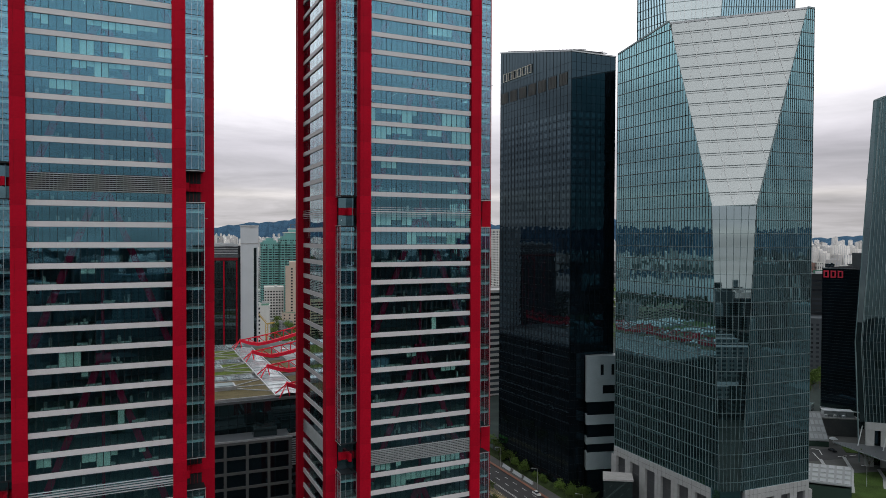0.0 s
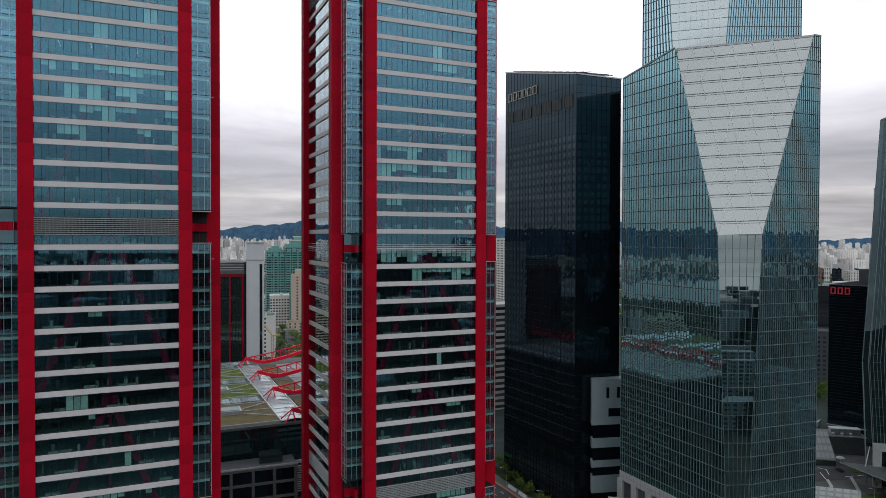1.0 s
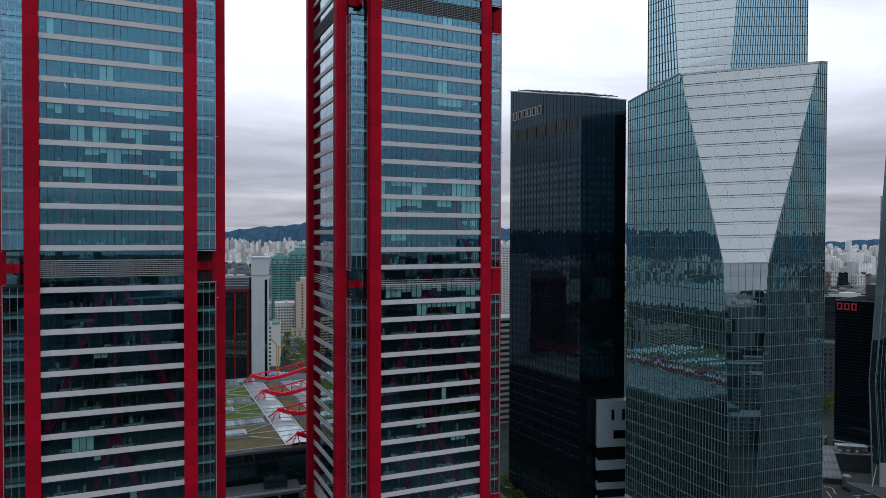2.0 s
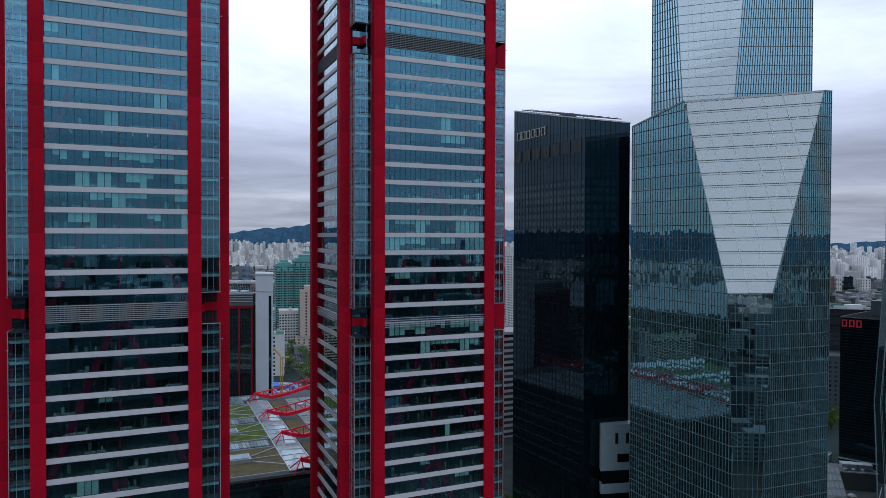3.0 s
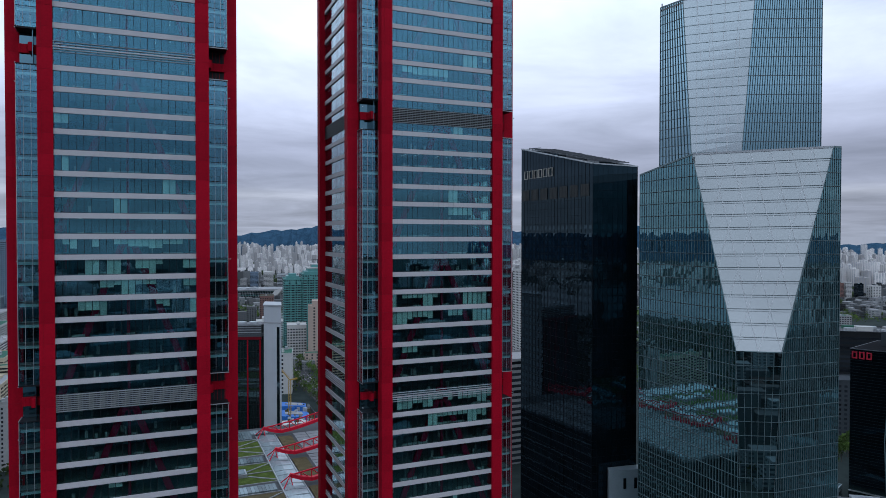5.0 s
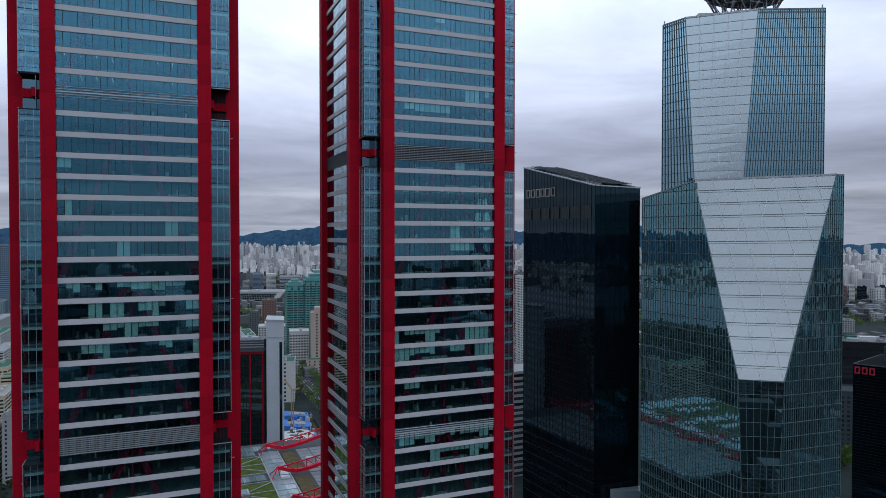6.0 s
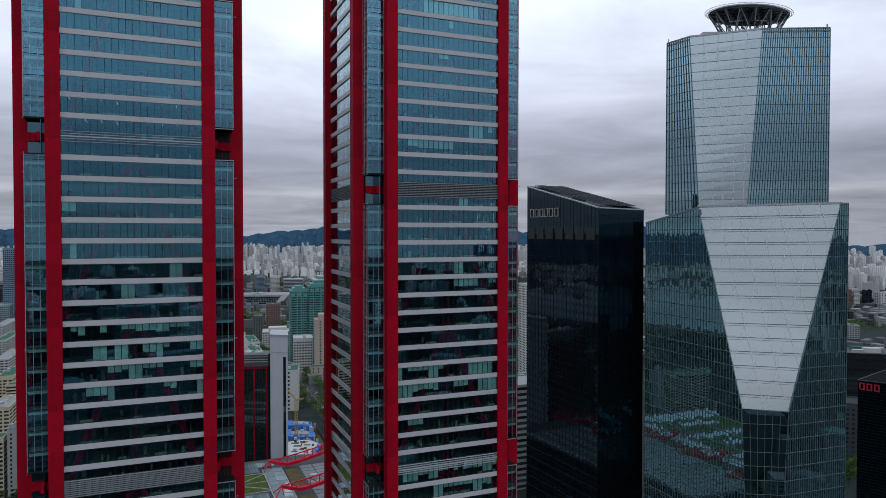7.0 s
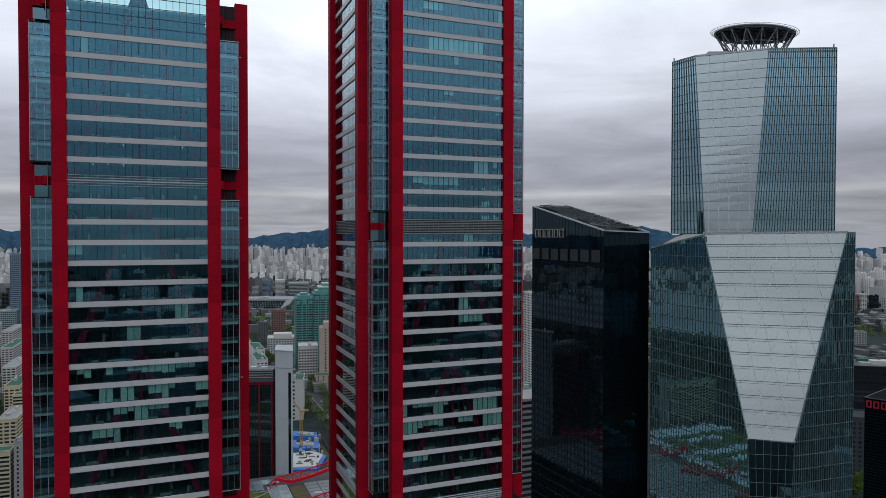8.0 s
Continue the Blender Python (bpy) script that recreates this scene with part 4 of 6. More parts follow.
# ---- the black hotel tower ----
def black_hotel():
    CL, CM, CR = (28.1, 334.3), (53.6, 285.0), (73.6, 291.3)
    CB = (CL[0] + CR[0] - CM[0], CL[1] + CR[1] - CM[1])
    zl, zm, zrr, zbk = 200.3, 188.0, 187.3, 199.6
    hotel = thing("hotel_tower", "black glass hotel tower with a sloping cut roof", "skyscraper")
    n_l = Vector((CM[1] - CL[1], -(CM[0] - CL[0]), 0)).normalized()
    n_r = Vector((CR[1] - CM[1], -(CR[0] - CM[0]), 0)).normalized()
    wall, rnd = Solid(), random.Random(17)

    def skin(a, b, za, zb, n):
        rows = 46
        for k in range(rows):
            for j in range(n):
                q = []
                for s, t in ((j, k), (j + 1, k), (j + 1, k + 1), (j, k + 1)):
                    u, v = s / n, t / rows
                    q.append((a[0] + (b[0] - a[0]) * u, a[1] + (b[1] - a[1]) * u, (za + (zb - za) * u) * v))
                wall.quad(*q)

    skin(CL, CM, zl, zm, 22), skin(CM, CR, zm, zrr, 9), skin(CR, CB, zrr, zbk, 20), skin(CB, CL, zbk, zl, 9)
    part("glass_wall", wall, BLACK_GLASS, hotel, "black reflecting glass", kind="stuff")
    panes = Solid()
    for a, b, n, nv in ((CL, CM, 17, n_l), (CM, CR, 7, n_r)):
        a, b = Vector((*a, 0)) + nv * 0.03, Vector((*b, 0)) + nv * 0.03
        for k in range(7, 51):
            for j in range(n):
                if k > 47 or rnd.random() < 0.04:
                    continue
                z0 = 3.4 * k + 0.9
                w0, w1 = (j + 0.22) / n, (j + 0.80) / n
                panes.quad(*[lerp(a, b, u) + Vector((0, 0, z)) + nv * rnd.gauss(0.012, 0.004) for u, z in ((w0, z0), (w1, z0), (w1, z0 + 1.75), (w0, z0 + 1.75))])
    part("window_field", panes, BLACK_WINDOW, hotel, "dark guest-room windows", kind="stuff")
    grid = Solid()
    for a, b, za, zb, n, nv in ((CL, CM, zl, zm, 22, n_l), (CM, CR, zm, zrr, 9, n_r)):
        o = nv * 0.05
        for j in range(n + 1):
            u = j / n
            p = Vector((a[0] + (b[0] - a[0]) * u, a[1] + (b[1] - a[1]) * u, 0)) + o
            grid.beam(p, p + Vector((0, 0, za + (zb - za) * u)), 0.05, 0.1, nv)
        for k in range(1, 55):
            z = 3.4 * k
            grid.beam(Vector((*a, z)) + o, Vector((*b, z)) + o, 0.08, 0.06)
    part("window_grid", grid, paint("black_metal", (0.004, 0.0045, 0.005), 0.5, spec=0.1), hotel, kind="stuff")
    # parapet rim and open steel over the cut roof
    rim = Solid()
    crn = [Vector((*CL, zl)), Vector((*CM, zm)), Vector((*CR, zrr)), Vector((*CB, zbk))]
    for a, b in zip(crn, crn[1:] + crn[:1]):
        rim.beam(a, b, 0.9, 0.5)
    part("parapet", rim, PALE_STEEL, hotel, "grey metal parapet")
    part("roof_deck", Solid().quad(*[c - Vector((0, 0, 2.2)) + (Vector((50.5, 312.8, c.z)) - c) * 0.03 for c in crn]), DARK, hotel)
    frame_ = Solid()
    for i in range(1, 22):
        u = i / 22
        p, q = lerp(crn[0], crn[1], u), lerp(crn[3], crn[2], u)
        frame_.beam(lerp(p, q, 0.12) + Vector((0, 0, 0.9)), lerp(p, q, 0.9) + Vector((0, 0, 1.2)), 0.25, 0.35)
        frame_.beam(lerp(p, q, 0.12) + Vector((0, 0, -2)), lerp(p, q, 0.12) + Vector((0, 0, 0.9)), 0.25)
        if i % 2:
            frame_.beam(lerp(p, q, 0.16) + Vector((0, 0, 0.9)), lerp(p, q, 0.4) + Vector((0, -0.6, 1.5)), 0.22)
            frame_.beam(lerp(p, q, 0.6) + Vector((0, 0, 0.9)), lerp(p, q, 0.8) + Vector((0, -0.6, 1.5)), 0.22)
    for s in (0.2, 0.4, 0.6, 0.8):
        frame_.beam(lerp(lerp(crn[0], crn[3], s), lerp(crn[1], crn[2], s), 0.06) + Vector((0, 0, 1)), lerp(lerp(crn[0], crn[3], s), lerp(crn[1], crn[2], s), 0.92) + Vector((0, 0, 1)), 0.25)
    part("roof_frame", frame_, STEEL, hotel, "open steel screen over the roof")
    part("roof_unit", Solid().prism([(48, 322), (54, 318), (56, 322), (50, 326)], 193, 196.4), STEEL, hotel)
    part("roof_unit", Solid().prism([(52, 311), (60, 308), (61.5, 312), (53.5, 315)], 189, 192), PALE_STEEL, hotel)
    # a row of grilles under the sign
    GRILLE = paint("grille_metal", (0.022, 0.026, 0.025), 0.6, 0.1)
    along = (Vector((*CM, 0)) - Vector((*CL, 0)))
    for i in range(7):
        a, b = (i + 0.14) / 7.2, (i + 0.86) / 7.2
        p, q = Vector((*CL, 0)) + along * a + n_l * 0.12, Vector((*CL, 0)) + along * b + n_l * 0.12
        g = Solid().beam(p + Vector((0, 0, 177.2)), q + Vector((0, 0, 177.2)), 0.1, 5.2)
        for j in range(6):
            m = lerp(p, q, j / 5) + n_l * 0.1
            g.beam(m + Vector((0, 0, 174.6)), m + Vector((0, 0, 179.8)), 0.1, 0.12, n_l)
        part("grille", g, GRILLE, hotel, "dull metal grille")
    # the sign: plain shapes in place of the letters
    at0 = 0.06
    for i, w in enumerate((0.072, 0.076, 0.072, 0.070, 0.078, 0.074)):
        p, q = Vector((*CL, 0)) + along * at0 + n_l * 0.35, Vector((*CL, 0)) + along * (at0 + w * 0.66) + n_l * 0.35
        s = Solid()
        for e in (p, q):
            s.beam(e + Vector((0, 0, 185.0)), e + Vector((0, 0, 189.0)), 0.22, 0.38, n_l)
        for z in (185.2, 188.8):
            s.beam(p + Vector((0, 0, z)), q + Vector((0, 0, z)), 0.36, 0.2)
        part("sign_shape", s, BRASS, hotel, "pale gold sign shape")
        at0 += w
    # the pale annex at the foot of the tower
    annex = thing("hotel_annex", "pale metal-clad block with dark window bands beside the black tower", "building")
    ax = [(60.3, 282.5), (76.0, 285.5), (74.2, 290.9), (60.6, 286.6)]
    part("wall", Solid().prism(ax, 12.2, 19.4), ANNEX, annex)
    for z0, z1 in ((23.0, 25.8), (31.2, 35.2), (40.8, 60.0)):
        part("wall_band", Solid().prism(ax, z0, z1), ANNEX, annex, "ribbed pale metal band")
    part("window_band", Solid().prism([(60.9, 283.0), (75.6, 285.8), (74.0, 290.7), (61.1, 286.6)], 0, 59.5), BLACK_GLASS, annex, "black glass bands")
    for a, b, z0, z1 in ((0.40, 0.48, 52.0, 56.5), (0.70, 0.78, 52.0, 56.5), (0.46, 0.80, 44.2, 47.7)):
        p, q = lerp((60.3, 282.44, 0), (76, 285.44, 0), a), lerp((60.3, 282.44, 0), (76, 285.44, 0), b)
        part("window", Solid().beam(p + Vector((0, 0, (z0 + z1) / 2)), q + Vector((0, 0, (z0 + z1) / 2)), 0.1, z1 - z0), BLACK_GLASS, annex)


black_hotel()


# ---- the dark tower with a kinked edge, and the black block with a red sign ----
def kinked_tower():
    t = thing("office_tower", "dark teal glass tower with a kinked leaning edge and stone base", "skyscraper")
    e = [Vector((209, 330, 176.7)), Vector((199, 325.5, 60.3)), Vector((201.7, 325.5, 21.6))]
    r = [Vector((283, 296, 207.0)), Vector((283, 296, 60.3)), Vector((283, 296, 21.6))]
    g, f, bars = Solid(), Each("fin", TEAL_FIN, t), Each("transom", STEEL, t)
    nn = Vector((-0.36, -0.93, 0))
    cols = 60
    for (a, c), (b, d), rows in (((e[1], r[1]), (e[0], r[0]), 28), ((e[2], r[2]), (e[1], r[1]), 9)):
        for k in range(rows):
            for j in range(cols):
                g.quad(*[lerp(lerp(a, b, y / rows), lerp(c, d, y / rows), x / cols) for x, y in ((j, k), (j + 1, k), (j + 1, k + 1), (j, k + 1))])
            bars.beam(lerp(a, b, k / rows) + nn * 0.06, lerp(c, d, k / rows) + nn * 0.06, 0.1, 0.08)
        for j in range(2, cols + 1):
            f.beam(lerp(a, c, j / cols) + nn * 0.12, lerp(b, d, j / cols) + nn * 0.12, 0.17, 0.3, nn)
    part("glass_wall", g, DEEP_GLASS, t, "dark teal reflecting glass", kind="stuff")
    edge = part("edge_frame", Solid().beam(e[0], e[1], 0.35, 0.5).beam(e[1], e[2] - Vector((0, 0, 20)), 0.35, 0.5).beam(e[0], r[0], 0.8, 0.8), SILVER, t, "pale metal kinked edge")
    way = (r[1] - e[1]).normalized()
    e2 = [p + way * w for p, w in zip(e, (3.2, 2.4, 2.2))]
    part("inner_edge", Solid().beam(e2[0] + nn * 0.2, e2[1] + nn * 0.2, 0.3, 0.45, nn).beam(e2[1] + nn * 0.2, e2[2] + nn * 0.2, 0.3, 0.45, nn), SILVER, edge, "second pale metal edge line")
    part("edge_glass", Solid().quad(*[v + nn * 0.15 for v in (e[1], e2[1], e2[0], e[0])]).quad(*[v + nn * 0.15 for v in (e[2], e2[2], e2[1], e[1])]), GREY_GLASS, edge, "paler glass strip along the edge")
    b = [Vector((p.x + 30, p.y + 40, p.z)) for p in e]
    k = Vector((285, 350, 207.0))
    part("side_wall", Solid().quad(e[0], b[0], b[1], e[1]).quad(e[1], b[1], b[2], e[2]).quad(b[0], k, Vector((285, 350, 0)), b[2]).quad(r[0], k, Vector((285, 350, 0)), Vector((283, 296, 0))).quad(e[0], r[0], k, b[0]), GREY_GLASS, t)
    for i in range(14):
        p = lerp((206, 324.5, 0), (283, 295, 0), i / 13)
        part("pier", Solid().beam(p, p + Vector((0, 0, 21.6)), 3.6, 1.6, nn), STONE, t, "pale stone pier")
    part("base_band", Solid().beam((204, 325.0, 19.7), (283, 294.7, 19.7), 1.75, 3.8), STONE, t, "pale stone band over the piers")
    part("base_recess", Solid().prism([(207, 327), (283, 297), (285, 350), (233, 366)], 0, 21.4), BLACK_GLASS, t)
    part("canopy", Solid().prism([(192, 331), (199, 303), (245, 286), (240, 312)], 9.9, 10.2), STEEL, t, "thin glazed entrance canopy")
    part("canopy_edge", Solid().beam((192, 331, 9.9), (199, 303, 9.9), 0.3, 0.5).beam((199, 303, 9.9), (245, 286, 9.9), 0.3, 0.5), PALE_STEEL, t)
    for a in ((200, 324), (207, 316)):
        part("canopy_stay", Solid().tube((a[0], a[1], 10.2), (a[0] + 4, a[1] + 3, 19), 0.25), PALE_STEEL, t)


kinked_tower()


def sign_block():
    b = thing("office_block", "black office block with a red rooftop sign", "building")
    L, R, K, M = Vector((226.3, 403.4, 0)), Vector((256.0, 378.0, 0)), Vector((290.0, 408.5, 0)), Vector((260.3, 434.0, 0))
    z = 92.1
    part("wall", Solid().prism([(p.x, p.y) for p in (L, R, K, M)], 11.8, z), BLACK_GLASS, b, "black glass wall")
    n = Vector((-0.65, -0.76, 0))
    lines = Solid()
    for k in range(1, 45):
        lines.beam(L + n * 0.06 + Vector((0, 0, 11.8 + 1.8 * k)), R + n * 0.06 + Vector((0, 0, 11.8 + 1.8 * k)), 0.12, 0.2)
        lines.beam(L + Vector((-0.06, 0.06, 11.8 + 1.8 * k)), M + Vector((-0.06, 0.06, 11.8 + 1.8 * k)), 0.12, 0.2)
    part("sun_slats", lines, DARK, b, kind="stuff")
    for p, q in ((L, R), (L, M), (M, K)):
        part("parapet", Solid().beam(p + Vector((0, 0, z)), q + Vector((0, 0, z)), 0.5, 0.5), STEEL, b)
    part("roof", Solid().prism([(p.x, p.y) for p in (L, R, K, M)], z, z + 0.15), ROOF_TAR, b, "dark flat roof")
    part("roof_plant", Solid().prism([(249, 412), (260, 403), (270, 412), (259, 421)], z + 0.15, 101), STEEL, b)
    part("base", Solid().prism([(p.x, p.y) for p in (L + n * 1.5, R + n * 1.5, K, M)], 0, 9).prism([(p.x, p.y) for p in (L + n * 0.3, R + n * 0.3, K, M)], 9, 11.8), WING, b, "teal glazed base storey")
    part("base_roof", Solid().beam(L + n * 1.2 + Vector((0, 0, 9.2)), R + n * 1.2 + Vector((0, 0, 9.2)), 1.4, 0.4), PALE_STEEL, b)
    way = (R - L).normalized()
    for i in range(3):
        g, d0 = Solid(), 0.8 + 3.7 * i
        foot = L + way * d0 + n * 0.5
        for d in (0.35, 2.4):
            g.beam(foot + way * d + Vector((0, 0, 86.6)), foot + way * d + Vector((0, 0, 90.8)), 0.75, 0.3, n)
        for z1 in (87.0, 90.4):
            g.beam(foot + way * 0.7 + Vector((0, 0, z1)), foot + way * 2.05 + Vector((0, 0, z1)), 0.28, 0.7)
        part("sign_shape", g, SIGN_RED, b, "red sign shape")


sign_block()


# ---- ground, roads, far land ----
def ring_land():
    """One sheet of ground out to the horizon."""
    s, radii, n = Solid(), [0, 300, 900, 2000, 3400, 4990], 48
    for a, b in zip(radii, radii[1:]):
        for i in range(n):
            t0, t1 = 2 * math.pi * i / n, 2 * math.pi * (i + 1) / n
            q = [(b * math.cos(t0), b * math.sin(t0), 0), (b * math.cos(t1), b * math.sin(t1), 0)]
            q += [(a * math.cos(t1), a * math.sin(t1), 0), (a * math.cos(t0), a * math.sin(t0), 0)] if a else [(0, 0, 0)]
            s.quad(*q)
    ob = new("ground", s.mesh("ground", EARTH))
    return tagged(ob, "dark city ground reaching to the horizon, haze in its blue-green colour", "ground", kind="structure")


ring_land()


RIDGE = ((-112, 130), (-90, 165), (-76, 190), (-68, 170), (-62, 185), (-45, 190), (-36, 214), (-30, 190), (-20, 145), (-17, 190), (-14.5, 203), (-12, 240), (-8, 280), (-3, 240), (2, 215), (4.5, 192), (8, 200), (13.3, 245), (17, 190), (20, 140), (28, 112), (34, 125), (62, 150), (90, 125), (110, 165), (128, 120))


def ridge(name, dist):
    """A wooded ridge along the horizon: degrees from straight ahead and heights, broken up by spurs."""
    s, pts = Solid(), []
    for i in range(601):
        d = -112 + 240 * i / 600
        (a0, h0), (a1, h1) = next((p, q) for p, q in zip(RIDGE, RIDGE[1:]) if p[0] <= d <= q[0])
        t = (d - a0) / (a1 - a0)
        t = t * t * (3 - 2 * t)
        h = h0 + (h1 - h0) * t + noise.noise(Vector((d * 0.9, 3, 0))) * 24 + noise.noise(Vector((d * 3.1, 8, 5))) * 20 + noise.noise(Vector((d * 9, 2, 1))) * 9
        pts.append((radians(d), h, noise.noise(Vector((d * 1.3, 1, 4))) * 160))
    for (a, h, m), (b, g, k) in zip(pts, pts[1:]):
        for z0, z1, d0, d1, w in ((0.0, 0.55, -420, -200, 1), (0.55, 1.0, -200, 0, 0)):
            s.quad(*[((dist + d) * math.sin(t), (dist + d) * math.cos(t), z * y) for t, y, z, d in ((a, h, z0, d0 + m), (b, g, z0, d0 + k), (b, g, z1, d1 + k * w), (a, h, z1, d1 + m * w))])
    tagged(new(name, s.mesh(name, HILL)), "wooded mountain ridge far beyond the city, haze in its blue-grey colour", "mountain", kind="structure")


ridge("backdrop_mountains", 4850)


def blocks(name, label, rows, material, seed):
    """Far housing as one sheet of many blocks: rows of (distance from, to, count, half angle, heights, widths)."""
    rnd, s = random.Random(seed), Solid()
    for d0, d1, count, spread, hts, wds in rows:
        done = 0
        while done < count:
            d, a = math.sqrt(rnd.uniform(d0 * d0, d1 * d1)), radians(rnd.uniform(*(spread if isinstance(spread, tuple) else (-spread, spread))))
            cx, cy, turn = d * math.sin(a), d * math.cos(a), radians(rnd.choice((20, 25, 30, 110, 115)))
            h0 = rnd.uniform(*hts)
            rise = max(0.0, d - 3300) * 0.05 if d0 > 2900 else 0.0
            for k in range(rnd.randint(2, 6)):
                w, dp, h = rnd.uniform(*wds), rnd.uniform(11, 15), h0 * rnd.uniform(0.85, 1.1) + rise
                ox, oy = k * 34 * math.sin(turn) + rnd.uniform(-6, 6), k * 34 * math.cos(turn)
                c, sn = math.cos(turn), math.sin(turn)
                x, y = cx + ox, cy + oy
                pl = [(x + c * u - sn * v, y + sn * u + c * v) for u, v in ((-w / 2, -dp / 2), (w / 2, -dp / 2), (w / 2, dp / 2), (-w / 2, dp / 2))]
                s.prism(pl, 0, h)
                if h > 30:
                    s.prism([(x + (px - x) * 0.3, y + (py - y) * 0.5) for px, py in pl], h, h + 4)
                done += 1
    return tagged(part(name, s, material), label, "buildings", kind="stuff")


blocks("far_apartments", "distant white apartment blocks in dense rows", [(2450, 3100, 420, 42, (28, 50), (10, 22)), (3000, 4600, 3000, 42, (26, 60), (10, 22)), (1950, 2600, 110, (22, 42), (58, 88), (16, 36))], APART, 1)
blocks("far_low_town", "distant low grey town blocks", [(1500, 2700, 5600, 44, (6, 20), (8, 20)), (1750, 2500, 90, 42, (28, 58), (14, 28)), (2500, 3600, 1500, 44, (8, 24), (12, 30))], LOWRISE, 2)


def far_woods():
    """Dark wooded mounds between the far blocks."""
    rnd, s = random.Random(31), Solid()
    for i in range(260):
        d, a = rnd.uniform(1700, 4300), radians(rnd.uniform(-44, 44))
        x, y, r, h = d * math.sin(a), d * math.cos(a), rnd.uniform(30, 120), rnd.uniform(8, 34)
        n = 9
        for k in range(n):
            t0, t1 = 2 * math.pi * k / n, 2 * math.pi * (k + 1) / n
            for (ra, za), (rb, zb) in (((1.0, 0.0), (0.6, 0.7)), ((0.6, 0.7), (0.0, 1.0))):
                q = [(x + r * ra * math.cos(t0), y + r * 0.5 * ra * math.sin(t0), h * za), (x + r * ra * math.cos(t1), y + r * 0.5 * ra * math.sin(t1), h * za), (x + r * rb * math.cos(t1), y + r * 0.5 * rb * math.sin(t1), h * zb)]
                s.quad(*(q + ([(x + r * rb * math.cos(t0), y + r * 0.5 * rb * math.sin(t0), h * zb)] if rb else [])))
    tagged(part("far_woods", s, WOOD), "dark wooded mounds between distant blocks", "woods", kind="stuff")


far_woods()
blocks("near_low_town", "low grey town blocks between streets", [(820, 1330, 520, 46, (6, 16), (9, 26)), (1545, 1950, 900, (18, 42), (5, 20), (8, 20))], LOWRISE, 6)


def behind_town():
    """The city at the camera's back, which the glass fronts mirror."""
    rnd, s = random.Random(8), Solid()
    for i in range(1900):
        d, a = rnd.uniform(170, 2200), radians(rnd.uniform(100, 302))
        if a > radians(255):
            d = 170 + (d - 170) * 0.3
        x, y, w, dp, h = d * math.sin(a), d * math.cos(a), rnd.uniform(14, 44), rnd.uniform(12, 26), rnd.choice((12, 18, 25, 40, 55, 70)) * rnd.uniform(0.8, 1.2)
        s.box(x, x + w, y, y + dp, 0, h)
    for i in range(420):
        d, a = 250 + 1500 * rnd.random() ** 1.6, radians(rnd.uniform(50, 100))
        x, y, w, dp, h = d * math.sin(a), d * math.cos(a), rnd.uniform(10, 32), rnd.uniform(10, 24), rnd.choice((10, 14, 20, 30, 45, 64, 78)) * rnd.uniform(0.8, 1.2)
        if x > 215:
            s.box(x, x + w, y, y + dp, 0, h)
    tagged(part("town_behind", s, TOWN), "low dull town blocks among trees, haze in their blue-green colour", "buildings", kind="stuff")


behind_town()
# unseen pale blocks, added to brighten what the tower glass mirrors
blocks("apartments_behind", "pale apartment blocks added out of view to brighten reflections", [(750, 2300, 620, (140, 222), (34, 70), (18, 44)), (700, 2600, 420, (95, 132), (24, 70), (14, 34)), (2000, 3600, 200, (-86, -54), (18, 36), (14, 34))], APART, 12)


def woods():
    """A wooded park beside the towers, and more trees among the town at the camera's back."""
    rnd, s = random.Random(21), Solid()
    for i in range(1300):
        if i > 900:
            x, y = rnd.uniform(230, 900), rnd.uniform(-300, 130)
        elif i < 520:
            x, y = rnd.uniform(-460, -135), rnd.uniform(-60, 330)
        else:
            x, y = rnd.uniform(-260, 420), rnd.uniform(-420, -40)
        h, r = rnd.uniform(8, 16), rnd.uniform(3, 5.5)
        for k in range(46):
            u, v, w = rnd.gauss(0, 0.5), rnd.gauss(0, 0.5), rnd.gauss(0, 0.35)
            p = Vector((x + u * r, y + v * r, max(1.5, h * 0.65 + w * h * 0.4)))
            d1 = Vector((rnd.uniform(-1, 1), rnd.uniform(-1, 1), rnd.uniform(-0.6, 0.6))).normalized() * rnd.uniform(0.8, 1.6)
            d2 = d1.orthogonal().normalized() * rnd.uniform(0.7, 1.4)
            s.quad(p - d1, p - d2, p + d1, p + d2)
    for i in range(1500):
        x, y, h, r = rnd.uniform(-840, -230), rnd.uniform(330, 860), rnd.uniform(6, 13), rnd.uniform(2.6, 5)
        for k in range(20):
            p = Vector((x + rnd.gauss(0, 0.5) * r, y + rnd.gauss(0, 0.5) * r, max(1.5, h * 0.6 + rnd.gauss(0, 0.15) * h)))
            d1 = Vector((rnd.uniform(-1, 1), rnd.uniform(-1, 1), rnd.uniform(-0.6, 0.6))).normalized() * rnd.uniform(1.0, 2.0)
            d2 = d1.orthogonal().normalized() * rnd.uniform(0.8, 1.8)
            s.quad(p - d1, p - d2, p + d1, p + d2)
    tagged(part("park_trees", s, WOOD), "dark green park trees beside the towers", "trees", kind="stuff")


woods()


